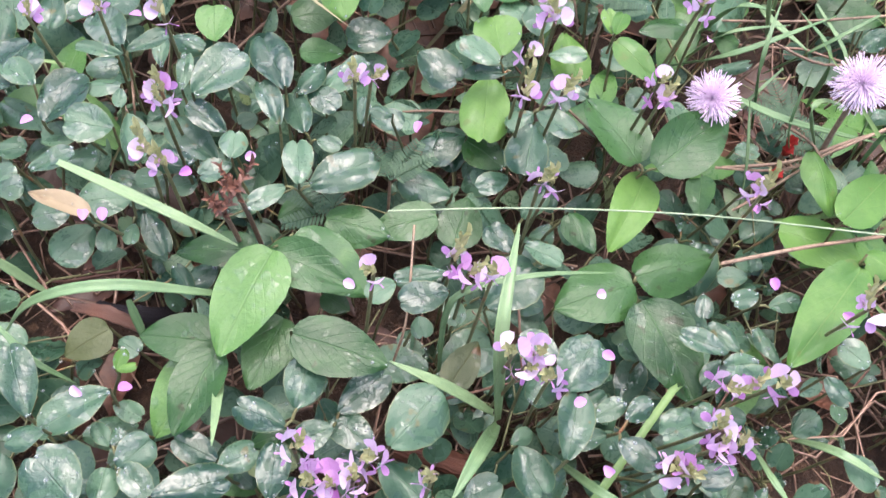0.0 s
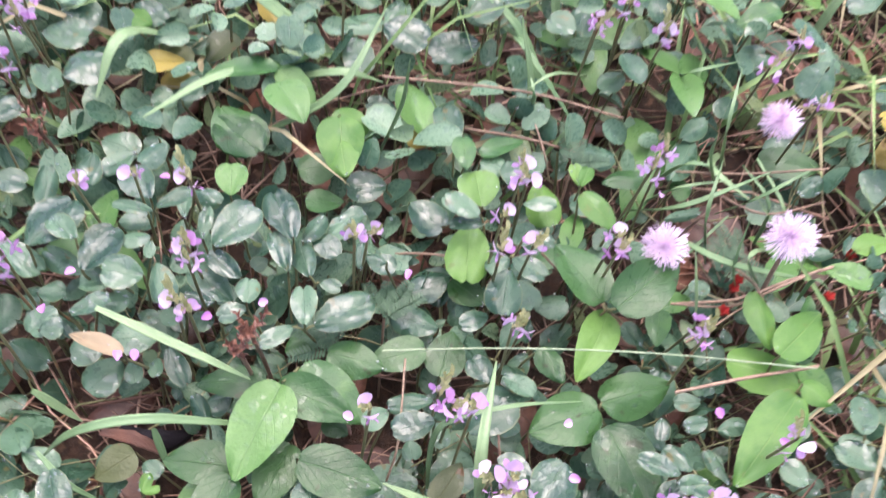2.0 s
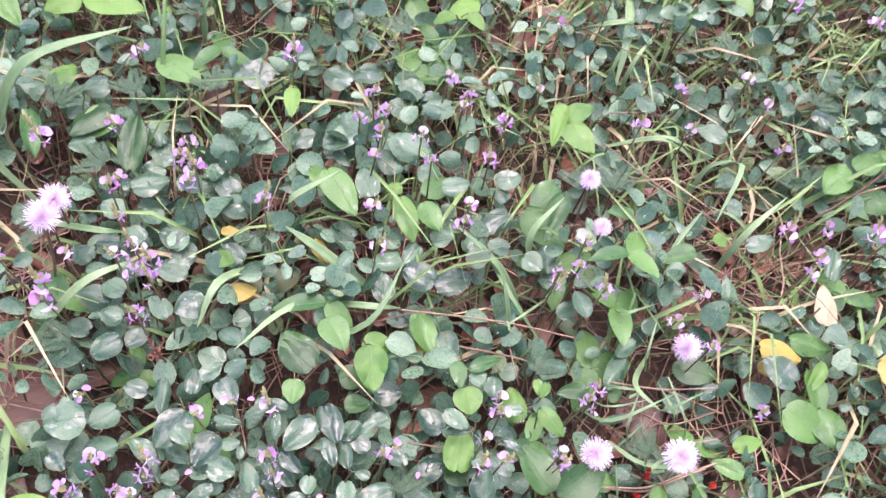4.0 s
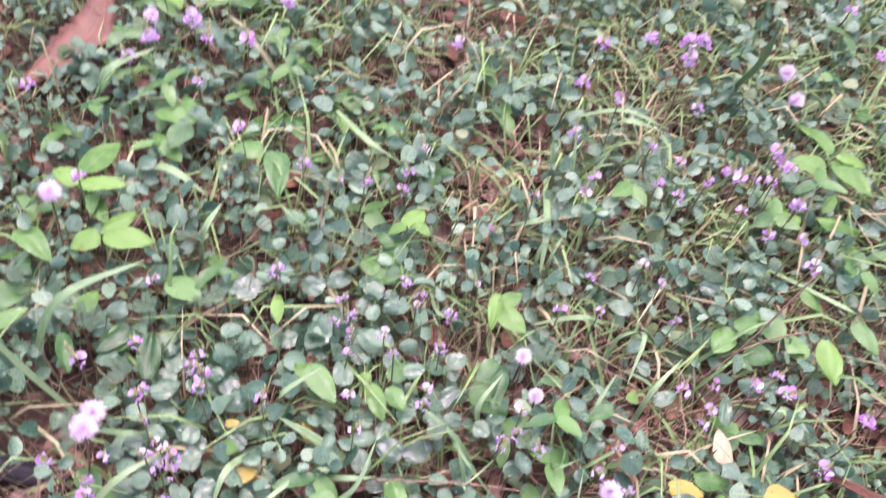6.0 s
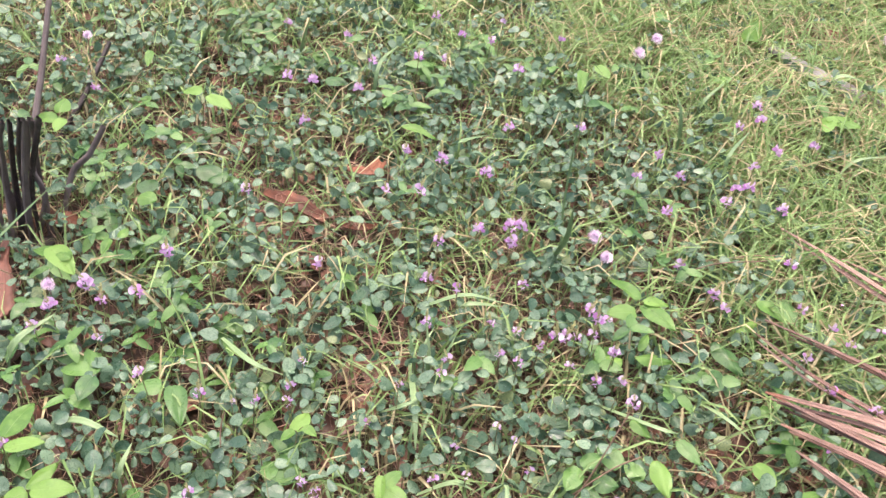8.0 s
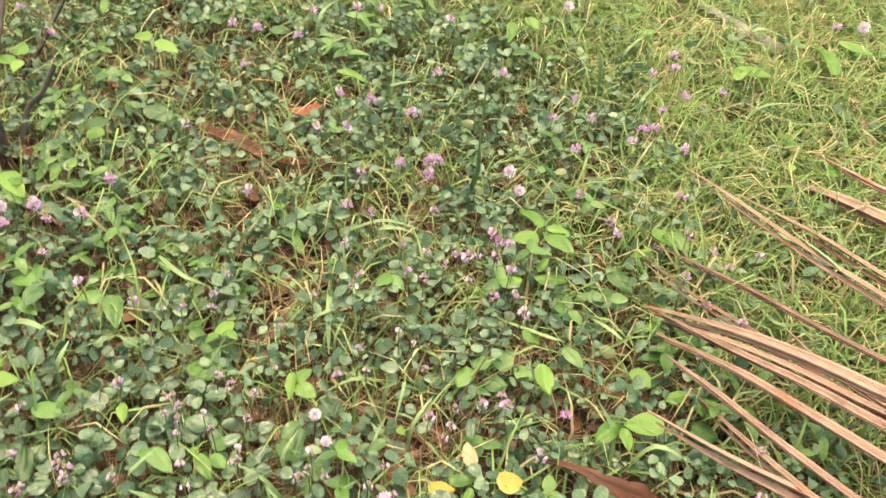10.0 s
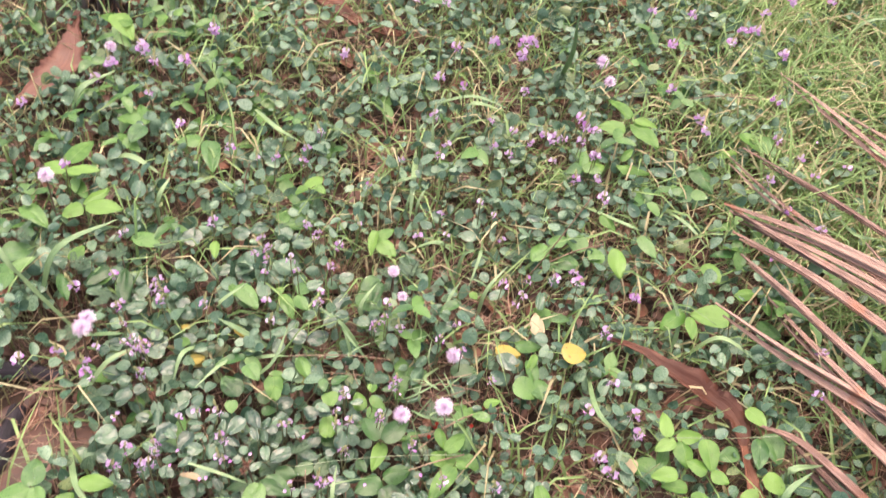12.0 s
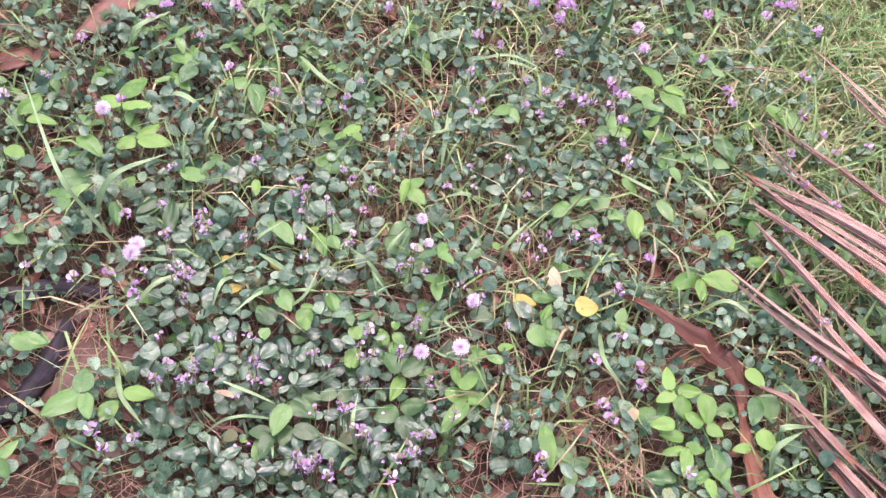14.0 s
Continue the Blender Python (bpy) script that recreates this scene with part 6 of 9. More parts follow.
sprig('bright yellow-green young leaves on a thin stalk', (0.9335, 0.7429, 0.069, 175, -5, 0.0305, 0.0231), kind='ovate', material=LIME, name='young_sprig', category='seedling', group='bright young sprigs')
sprig('bright yellow-green young leaves on a thin stalk', (0.8967, 0.6711, 0.079, 31, 0, 0.0142, 0.0150), kind='ovate', material=LIME, name='young_sprig', category='seedling', group='bright young sprigs')
sprig('bright yellow-green young leaves on a thin stalk', (0.9450, 0.6619, 0.07, -61, 0, 0.0325, 0.0201), kind='ovate', material=LIME, name='young_sprig', category='seedling', group='bright young sprigs')
sprig('bright yellow-green young leaves on a thin stalk', (0.9504, 1.0975, 0.068, -45, -1, 0.0945, 0.0266), kind='ovate', material=LIME, name='young_sprig', category='seedling', group='bright young sprigs')
sprig('bright yellow-green young leaves on a thin stalk', (0.8321, 1.1639, 0.069, -47, 1, 0.0457, 0.0224), kind='ovate', material=LIME, name='young_sprig', category='seedling', group='bright young sprigs')
sprig('bright yellow-green young leaves on a thin stalk', (0.8374, 0.9957, 0.071, -72, 0, 0.0356, 0.0191), kind='ovate', material=LIME, name='young_sprig', category='seedling', group='bright young sprigs')
sprig('bright yellow-green young leaves on a thin stalk', (0.3855, 0.9611, 0.078, -122, -1, 0.0456, 0.0146), kind='ovate', material=LIME, name='young_sprig', category='seedling', group='bright young sprigs')
sprig('bright yellow-green young leaves on a thin stalk', (0.0807, 0.8925, 0.075, -120, 3, 0.0212, 0.0205), kind='ovate', material=LIME, name='young_sprig', category='seedling', group='bright young sprigs')
sprig('yellowed leaf with brown spots in the litter', (0.3992, 0.3525, 0.07, -84, 0, 0.0245, 0.0218), kind='ovate', material=YELLOW, name='yellow_leaf_sprig', category='leaf', group='yellowed leaves')
sprig('yellowed leaf with brown spots in the litter', (0.3414, 0.3675, 0.065, -101, -9, 0.0254, 0.0154), kind='ovate', material=YELLOW, name='yellow_leaf_sprig', category='leaf', group='yellowed leaves')
sprig('yellowed leaf with brown spots in the litter', (0.3672, 0.3681, 0.044, 105, -3, 0.0180, 0.0164), kind='ovate', material=YELLOW, name='yellow_leaf_sprig', category='leaf', group='yellowed leaves')
sprig('yellowed leaf with brown spots in the litter', (0.0776, 0.4034, 0.03, -126, 4, 0.0134, 0.0124), kind='ovate', material=YELLOW, name='yellow_leaf_sprig', category='leaf', group='yellowed leaves')
sprig('yellowed leaf with brown spots in the litter', (0.4805, 0.2577, 0.03, 115, -9, 0.0120, 0.0089), kind='ovate', material=YELLOW, name='yellow_leaf_sprig', category='leaf', group='yellowed leaves')
sprig('yellowed leaf with brown spots in the litter', (0.0747, 0.3882, 0.053, -64, -7, 0.0157, 0.0104), kind='ovate', material=YELLOW, name='yellow_leaf_sprig', category='leaf', group='yellowed leaves')
sprig('yellowed leaf with brown spots in the litter', (0.1140, 0.4261, 0.05, -151, 3, 0.0178, 0.0078), kind='ovate', material=YELLOW, name='yellow_leaf_sprig', category='leaf', group='yellowed leaves')
sprig('yellowed leaf with brown spots in the litter', (0.1684, 0.3655, 0.048, -96, -17, 0.0105, 0.0077), kind='ovate', material=YELLOW, name='yellow_leaf_sprig', category='leaf', group='yellowed leaves')
sprig('pale dry leaf with brown edges', (0.3881, 0.3847, 0.055, -8, 0, 0.0259, 0.0152), kind='ovate', material=PALE, name='dry_leaf_sprig', category='leaf', group='pale dry leaves')
sprig('pale dry leaf with brown edges', (0.4420, 0.2579, 0.05, 165, -12, 0.0146, 0.0117), kind='ovate', material=PALE, name='dry_leaf_sprig', category='leaf', group='pale dry leaves')

# ---- grass, stems and flowers ----
flower_spike(0.0129, 0.4686, 0.078, 3, 0.88)
flower_spike(0.0180, 0.4299, 0.084, 3, 0.88)
flower_spike(0.0215, 0.4344, 0.082, 2, 0.88)
flower_spike(0.0517, 0.4554, 0.086, 4, 0.88)
flower_spike(0.0482, 0.4509, 0.081, 5, 0.88)
flower_spike(0.0555, 0.4459, 0.08, 5, 0.88)
flower_spike(0.0537, 0.4347, 0.083, 4, 0.88)
flower_spike(0.0912, 0.4231, 0.089, 3, 0.88)
flower_spike(0.0237, 0.4151, 0.078, 2, 0.88)
flower_spike(0.0316, 0.4015, 0.078, 5, 0.88)
flower_spike(0.0424, 0.3905, 0.084, 5, 0.88)
flower_spike(0.0363, 0.3838, 0.088, 5, 0.88)
flower_spike(0.0421, 0.3827, 0.083, 4, 0.88)
flower_spike(0.0037, 0.3926, 0.082, 2, 0.88)
flower_spike(0.0274, 0.3908, 0.087, 2, 0.88)
flower_spike(0.0400, 0.3639, 0.086, 4, 0.88)
flower_spike(0.1421, 0.5007, 0.078, 3, 0.88)
flower_spike(0.1486, 0.4810, 0.088, 4, 0.88)
flower_spike(0.1357, 0.4817, 0.079, 3, 0.88)
flower_spike(0.1464, 0.4716, 0.081, 2, 0.88)
flower_spike(0.1671, 0.4680, 0.087, 4, 0.88)
flower_spike(0.1440, 0.4558, 0.082, 2, 0.88)
flower_spike(0.1721, 0.4528, 0.087, 2, 0.88)
flower_spike(0.1434, 0.4285, 0.079, 3, 0.88)
flower_spike(0.1459, 0.4032, 0.087, 3, 0.88)
flower_spike(0.1836, 0.5137, 0.079, 4, 0.88)
flower_spike(0.1946, 0.5024, 0.079, 4, 0.88)
flower_spike(0.1895, 0.4897, 0.083, 2, 0.88)
flower_spike(0.2129, 0.4845, 0.081, 4, 0.88)
flower_spike(0.2030, 0.4587, 0.084, 4, 0.88)
flower_spike(0.1906, 0.4270, 0.088, 2, 0.88)
flower_spike(0.1894, 0.4181, 0.086, 4, 0.88)
flower_spike(0.2358, 0.5132, 0.07, 1, 0.88)
flower_spike(0.2370, 0.3977, 0.077, 3, 0.88)
flower_spike(0.2329, 0.3899, 0.081, 2, 0.88)
flower_spike(0.3132, 0.5117, 0.084, 2, 0.88)
flower_spike(0.2877, 0.4870, 0.083, 3, 0.88)
flower_spike(0.3136, 0.4833, 0.086, 3, 0.88)
flower_spike(0.3551, 0.5233, 0.083, 2, 0.88)
flower_spike(0.3656, 0.5096, 0.078, 2, 0.88)
flower_spike(0.3683, 0.4776, 0.08, 2, 0.88)
flower_spike(0.3566, 0.4229, 0.087, 4, 0.88)
flower_spike(0.3826, 0.4294, 0.081, 3, 0.88)
flower_spike(0.3720, 0.4091, 0.086, 3, 0.88)
flower_spike(0.3623, 0.3983, 0.089, 2, 0.88)
flower_spike(0.2495, 0.4130, 0.085, 3, 0.88)
flower_spike(0.2452, 0.3980, 0.085, 3, 0.88)
flower_spike(0.2570, 0.3863, 0.084, 3, 0.88)
flower_spike(0.3077, 0.3873, 0.081, 3, 0.88)
flower_spike(0.2888, 0.3694, 0.088, 3, 0.88)
flower_spike(0.3071, 0.3591, 0.083, 3, 0.88)
flower_spike(0.2475, 0.3345, 0.088, 3, 0.88)
flower_spike(0.3273, 0.3284, 0.081, 3, 0.88)
flower_spike(0.0314, 0.2979, 0.087, 5, 0.88)
flower_spike(0.0526, 0.2984, 0.086, 4, 0.88)
flower_spike(0.0530, 0.2928, 0.084, 3, 0.88)
flower_spike(0.0214, 0.2870, 0.082, 5, 0.88)
flower_spike(0.0419, 0.2860, 0.079, 5, 0.88)
flower_spike(0.0490, 0.2832, 0.086, 4, 0.88)
flower_spike(0.0237, 0.3277, 0.081, 2, 0.88)
mimosa_leaf(0.1605, 0.2931, 0.05, -20, 0.55)
mimosa_leaf(0.1464, 0.2838, 0.05, 60, 0.55)
mimosa_leaf(0.2825, 0.3155, 0.05, 30, 0.55)
mimosa_leaf(0.2941, 0.3061, 0.05, 80, 0.55)
mimosa_leaf(0.2282, 0.3538, 0.05, -40, 0.55)
flower_spike(0.0707, 0.3180, 0.086, 2, 0.88)
flower_spike(0.0844, 0.3270, 0.078, 2, 0.88)
fallen_petal(0.0905, 0.3301, 0.072)
flower_spike(0.1006, 0.3259, 0.078, 2, 0.88)
flower_spike(0.1021, 0.3033, 0.078, 3, 0.88)
flower_spike(0.1047, 0.2936, 0.088, 2, 0.88)
flower_spike(0.1011, 0.2844, 0.079, 2, 0.88)
flower_spike(0.1046, 0.2829, 0.077, 2, 0.88)
fallen_petal(0.1231, 0.2879, 0.072)
fallen_petal(0.1073, 0.2828, 0.072)
fallen_petal(0.0856, 0.2700, 0.072)
fallen_petal(0.0903, 0.2701, 0.072)
fallen_petal(0.0675, 0.2963, 0.072)
fallen_petal(0.0633, 0.2869, 0.072)
flower_spike(0.1505, 0.3019, 0.087, 2, 0.88)
flower_spike(0.1548, 0.3090, 0.078, 2, 0.88)
fallen_petal(0.1664, 0.2962, 0.072)
flower_spike(0.1942, 0.3105, 0.087, 2, 0.88)
flower_spike(0.2018, 0.3287, 0.085, 3, 0.88)
flower_spike(0.2024, 0.3226, 0.087, 3, 0.88)
flower_spike(0.1925, 0.2981, 0.088, 2, 0.88)
flower_spike(0.2030, 0.3017, 0.084, 3, 0.88)
flower_spike(0.1948, 0.2753, 0.087, 2, 0.88)
flower_spike(0.2002, 0.2799, 0.077, 2, 0.88)
flower_spike(0.2283, 0.3047, 0.086, 3, 0.88)
flower_spike(0.2294, 0.3016, 0.083, 3, 0.88)
flower_spike(0.2426, 0.3287, 0.086, 3, 0.88)
fallen_petal(0.2500, 0.3286, 0.072)
flower_spike(0.2527, 0.2801, 0.078, 3, 0.88)
flower_spike(0.2504, 0.2732, 0.086, 2, 0.88)
fallen_petal(0.2534, 0.2768, 0.072)
fallen_petal(0.0907, 0.2274, 0.072)
fallen_petal(0.1014, 0.2293, 0.072)
flower_spike(0.1552, 0.2516, 0.088, 2, 0.88)
fallen_petal(0.1509, 0.2533, 0.072)
flower_spike(0.1741, 0.2582, 0.078, 3, 0.88)
flower_spike(0.1773, 0.2535, 0.081, 3, 0.88)
flower_spike(0.1827, 0.2521, 0.084, 3, 0.88)
flower_spike(0.1861, 0.2330, 0.087, 2, 0.88)
flower_spike(0.1927, 0.2350, 0.08, 4, 0.88)
flower_spike(0.1958, 0.2299, 0.079, 4, 0.88)
flower_spike(0.1898, 0.2317, 0.08, 3, 0.88)
flower_spike(0.1537, 0.2115, 0.084, 4, 0.88)
flower_spike(0.1387, 0.2128, 0.086, 4, 0.88)
flower_spike(0.1416, 0.2063, 0.082, 6, 0.88)
flower_spike(0.1469, 0.2055, 0.081, 6, 0.88)
flower_spike(0.1510, 0.2066, 0.082, 4, 0.88)
flower_spike(0.1678, 0.2067, 0.081, 2, 0.88)
fallen_petal(0.2054, 0.2256, 0.072)
fallen_petal(0.2126, 0.2522, 0.072)
fallen_petal(0.2133, 0.2356, 0.072)
fallen_petal(0.2568, 0.2532, 0.072)
flower_spike(0.2355, 0.2263, 0.082, 3, 0.88)
flower_spike(0.2419, 0.2259, 0.078, 2, 0.88)
flower_spike(0.2485, 0.2267, 0.083, 4, 0.88)
flower_spike(0.2293, 0.2155, 0.089, 3, 0.88)
flower_spike(0.2367, 0.2129, 0.082, 4, 0.88)
flower_spike(0.2310, 0.2117, 0.086, 3, 0.88)
flower_spike(0.2219, 0.2098, 0.079, 3, 0.88)
flower_spike(0.2225, 0.2077, 0.085, 3, 0.88)
fallen_petal(0.2732, 0.2472, 0.072)
flower_spike(0.2710, 0.2434, 0.086, 4, 0.88)
fallen_petal(0.2081, 0.2105, 0.072)
flower_spike(-0.0177, 0.4538, 0.086, 4, 1.1)
flower_spike(-0.0357, 0.5932, 0.09, 3, 1.1)
flower_spike(0.0199, 0.5157, 0.08, 3, 1.1)
flower_spike(0.0992, 0.5212, 0.082, 5, 1.1)
flower_spike(0.1155, 0.6194, 0.077, 3, 1.1)
flower_spike(0.1418, 0.6048, 0.074, 2, 1.1)
flower_spike(0.1601, 0.5927, 0.089, 3, 1.1)
flower_spike(0.1873, 0.5905, 0.083, 4, 1.1)
flower_spike(0.1919, 0.5952, 0.095, 2, 1.1)
flower_spike(0.3320, 0.6609, 0.073, 5, 1.1)
flower_spike(0.4327, 0.6713, 0.093, 4, 1.1)
flower_spike(0.4860, 0.6112, 0.073, 4, 1.1)
flower_spike(0.5040, 0.6211, 0.077, 4, 1.1)
flower_spike(0.4129, 0.6296, 0.073, 3, 1.1)
flower_spike(0.3834, 0.5985, 0.085, 3, 1.1)
flower_spike(0.3359, 0.6070, 0.081, 3, 1.1)
flower_spike(0.3893, 0.6394, 0.081, 2, 1.1)
flower_spike(0.4560, 0.5942, 0.096, 2, 1.1)
flower_spike(0.4231, 0.5983, 0.087, 3, 1.1)
flower_spike(0.4848, 0.5701, 0.095, 3, 1.1)
flower_spike(0.4384, 0.5644, 0.094, 3, 1.1)
flower_spike(0.3983, 0.5884, 0.081, 3, 1.1)
flower_spike(0.2831, 0.5821, 0.089, 2, 1.1)
flower_spike(0.3256, 0.5945, 0.078, 3, 1.1)
flower_spike(0.2079, 0.6298, 0.082, 2, 1.1)
flower_spike(0.0708, 0.6437, 0.089, 4, 1.1)
flower_spike(0.2469, 0.5500, 0.087, 2, 1.1)
flower_spike(0.4642, 0.5556, 0.075, 4, 1.1)
flower_spike(0.4780, 0.5386, 0.092, 3, 1.1)
flower_spike(0.4805, 0.5167, 0.09, 5, 1.1)
flower_spike(0.4070, 0.4251, 0.087, 4, 1.1)
flower_spike(0.4303, 0.4342, 0.08, 3, 1.1)
flower_spike(0.4267, 0.4168, 0.09, 4, 1.1)
flower_spike(-0.0022, 0.3773, 0.085, 3, 1.1)
flower_spike(-0.0559, 0.3877, 0.08, 2, 1.15)
flower_spike(-0.0939, 0.3936, 0.09, 2, 1.15)
flower_spike(-0.0258, 0.3902, 0.085, 3, 1.15)
flower_spike(-0.0034, 0.3728, 0.075, 3, 1.15)
flower_spike(-0.0229, 0.2439, 0.083, 4, 1.15)
flower_spike(-0.0149, 0.2314, 0.074, 3, 1.15)
flower_spike(0.0104, 0.2329, 0.084, 3, 1.15)
flower_spike(-0.0862, 0.6893, 0.082, 4, 1.15)
flower_spike(-0.0172, 0.7199, 0.083, 3, 1.15)
flower_spike(-0.1186, 0.6427, 0.072, 2, 1.15)
flower_spike(0.0367, 0.6929, 0.085, 3, 1.15)
flower_spike(-0.1513, 0.6051, 0.081, 3, 1.15)
flower_spike(0.4780, 0.3986, 0.086, 5, 1.15)
flower_spike(0.4466, 0.3738, 0.069, 4, 1.15)
flower_spike(0.4313, 0.3124, 0.086, 3, 1.15)
flower_spike(0.4390, 0.2785, 0.091, 4, 1.15)
flower_spike(0.4414, 0.2658, 0.082, 4, 1.15)
flower_spike(0.4075, 0.2534, 0.071, 5, 1.15)
flower_spike(0.4058, 0.2319, 0.09, 4, 1.15)
flower_spike(0.4035, 0.2924, 0.081, 3, 1.15)
flower_spike(0.3135, 0.2369, 0.075, 3, 1.15)
flower_spike(0.3407, 0.2022, 0.083, 5, 1.15)
flower_spike(0.3350, 0.1854, 0.089, 4, 1.15)
flower_spike(0.4662, 0.1840, 0.081, 3, 1.15)
flower_spike(0.6381, 0.3233, 0.083, 3, 1.15)
flower_spike(0.6100, 0.2789, 0.09, 2, 1.15)
flower_spike(0.6442, 0.4386, 0.069, 2, 1.15)
fallen_petal(0.7489, 0.5835, 0.082)
flower_spike(0.7640, 0.5409, 0.086, 2, 1.15)
flower_spike(0.1638, 0.1958, 0.084, 3, 1.15)
flower_spike(0.2129, 0.1919, 0.089, 4, 1.15)
flower_spike(0.0284, 0.7580, 0.093, 7, 1.5)
flower_spike(0.1038, 0.7849, 0.093, 6, 1.5)
flower_spike(-0.0050, 0.7454, 0.082, 5, 1.5)
flower_spike(0.4382, 1.0765, 0.099, 4, 1.5)
flower_spike(0.2679, 1.0712, 0.09, 4, 1.5)
flower_spike(0.3012, 1.0772, 0.079, 4, 1.5)
flower_spike(0.3765, 1.0779, 0.098, 3, 1.5)
flower_spike(0.3465, 1.0254, 0.095, 4, 1.5)
flower_spike(0.2726, 0.9716, 0.094, 4, 1.5)
flower_spike(0.3789, 0.9158, 0.079, 4, 1.5)
flower_spike(0.4101, 0.8771, 0.095, 5, 1.5)
flower_spike(0.4569, 0.8534, 0.086, 5, 1.5)
flower_spike(0.3674, 0.8222, 0.098, 4, 1.5)
flower_spike(0.3384, 0.8453, 0.082, 3, 1.5)
flower_spike(0.3711, 0.7546, 0.086, 3, 1.5)
flower_spike(0.4198, 0.7708, 0.08, 4, 1.5)
flower_spike(0.4574, 0.7707, 0.078, 6, 1.5)
flower_spike(0.4456, 0.7384, 0.086, 6, 1.5)
flower_spike(0.4595, 0.7516, 0.095, 5, 1.5)
flower_spike(0.2444, 0.7433, 0.088, 3, 1.5)
flower_spike(0.3443, 0.7052, 0.085, 4, 1.5)
flower_spike(0.3631, 0.6706, 0.1, 2, 1.5)
flower_spike(0.1897, 0.8610, 0.095, 3, 1.5)
flower_spike(0.5565, 1.0255, 0.101, 4, 1.5)
flower_spike(0.5122, 0.9297, 0.085, 4, 1.5)
flower_spike(0.6750, 0.8482, 0.083, 3, 1.5)
flower_spike(0.5875, 0.8938, 0.101, 4, 1.5)
flower_spike(0.6319, 0.8193, 0.08, 3, 1.5)
flower_spike(0.8134, 0.8146, 0.097, 5, 1.5)
flower_spike(0.7367, 0.7548, 0.101, 5, 1.5)
flower_spike(0.7251, 0.7603, 0.095, 3, 1.5)
flower_spike(0.7711, 0.7951, 0.092, 3, 1.5)
flower_spike(0.7682, 0.7267, 0.087, 5, 1.5)
flower_spike(0.6341, 0.7501, 0.085, 4, 1.5)
flower_spike(0.8856, 0.8315, 0.08, 3, 1.5)
flower_spike(0.8517, 0.9170, 0.087, 4, 1.5)
flower_spike(0.6747, 0.7986, 0.09, 3, 1.5)
flower_spike(0.7122, 0.7537, 0.084, 4, 1.5)
flower_spike(0.5963, 0.6568, 0.101, 3, 1.5)
flower_spike(0.7115, 0.6318, 0.102, 3, 1.5)
flower_spike(0.6239, 0.6254, 0.085, 4, 1.5)
flower_spike(0.6179, 0.5977, 0.092, 3, 1.5)
flower_spike(0.4795, 0.6193, 0.099, 3, 1.5)
flower_spike(0.4866, 0.6120, 0.092, 3, 1.5)
flower_spike(0.4520, 0.6047, 0.086, 4, 1.5)
flower_spike(0.4365, 0.5966, 0.098, 4, 1.5)
flower_spike(0.4877, 0.5721, 0.091, 4, 1.5)
flower_spike(0.6952, 0.5813, 0.093, 2, 1.5)
flower_spike(0.7070, 0.5501, 0.096, 2, 1.5)
flower_spike(0.7225, 0.5323, 0.085, 2, 1.5)
flower_spike(0.6622, 0.5234, 0.094, 3, 1.5)
flower_spike(0.6704, 0.4920, 0.084, 2, 1.5)
flower_spike(0.6911, 0.4549, 0.094, 3, 1.5)
flower_spike(0.4986, 1.1975, 0.084, 3, 1.5)
flower_spike(0.5792, 1.1471, 0.097, 2, 1.5)
flower_spike(0.0727, 0.7414, 0.086, 3, 1.5)
flower_spike(0.0430, 0.7236, 0.101, 3, 1.5)
flower_spike(0.0043, 1.1596, 0.082, 3, 1.5)
flower_spike(0.0456, 1.0720, 0.095, 3, 1.5)
flower_spike(1.1261, 0.9321, 0.099, 3, 1.5)
flower_spike(0.7891, 0.8642, 0.099, 3, 1.5)
flower_spike(0.8349, 0.8813, 0.09, 3, 1.5)
flower_spike(0.6475, 1.0992, 0.091, 2, 1.5)
flower_spike(0.5548, 1.1228, 0.085, 3, 1.5)
flower_spike(0.5108, 1.1209, 0.099, 3, 1.5)
flower_spike(0.4726, 1.0693, 0.096, 2, 1.5)
flower_spike(0.3626, 1.1550, 0.09, 3, 1.5)
flower_spike(0.2900, 1.1974, 0.09, 3, 1.5)
mimosa_flower(0.2484, 0.3091, 0.072, 1.02)
mimosa_flower(0.2819, 0.3045, 0.088, 1.06)
mimosa_flower(0.3041, 0.3668, 0.062, 1)
mimosa_flower(0.2627, 0.4630, 0.062, .8)
mimosa_flower(-0.0073, 0.4086, 0.088, 1.1)
mimosa_flower(-0.0037, 0.4180, 0.088, 1.0)
mimosa_flower(-0.0482, 0.5711, 0.1, 1.0)
mimosa_flower(0.5527, 0.7507, 0.06, 1.1)
mimosa_flower(0.5576, 0.7265, 0.05, 1.0)
mimosa_flower(0.2672, 0.4348, 0.06, .7)
mimosa_flower(0.7991, 1.1007, 0.08, 1.1)
mimosa_flower(0.7547, 1.0677, 0.08, 1.2)
mimosa_flower(1.1646, 1.0480, 0.08, 1.4)
mimosa_flower(1.1962, 0.9510, 0.08, 1.3)
mimosa_flower(0.0358, 1.2172, 0.08, .8)
mimosa_flower(-0.0061, 0.7725, 0.08, .9)
grass_blade(0.0028, (0.1167, 0.2558, 0.06), (0.0950, 0.2526, 0.075), (0.0764, 0.2504, 0.07), (0.0592, 0.2512, 0.04))
grass_blade(0.0029, (0.0771, 0.2868, 0.07), (0.1046, 0.2744, 0.068), (0.1210, 0.2689, 0.06))
grass_blade(0.0029, (0.0603, 0.2653, 0.06), (0.0697, 0.2623, 0.04))
grass_blade(0.0025, (0.0941, 0.2557, 0.055), (0.0971, 0.2470, 0.04))
grass_blade(0.0018, (0.0611, 0.2506, 0.05), (0.0712, 0.2414, 0.05), (0.0795, 0.2379, 0.04))
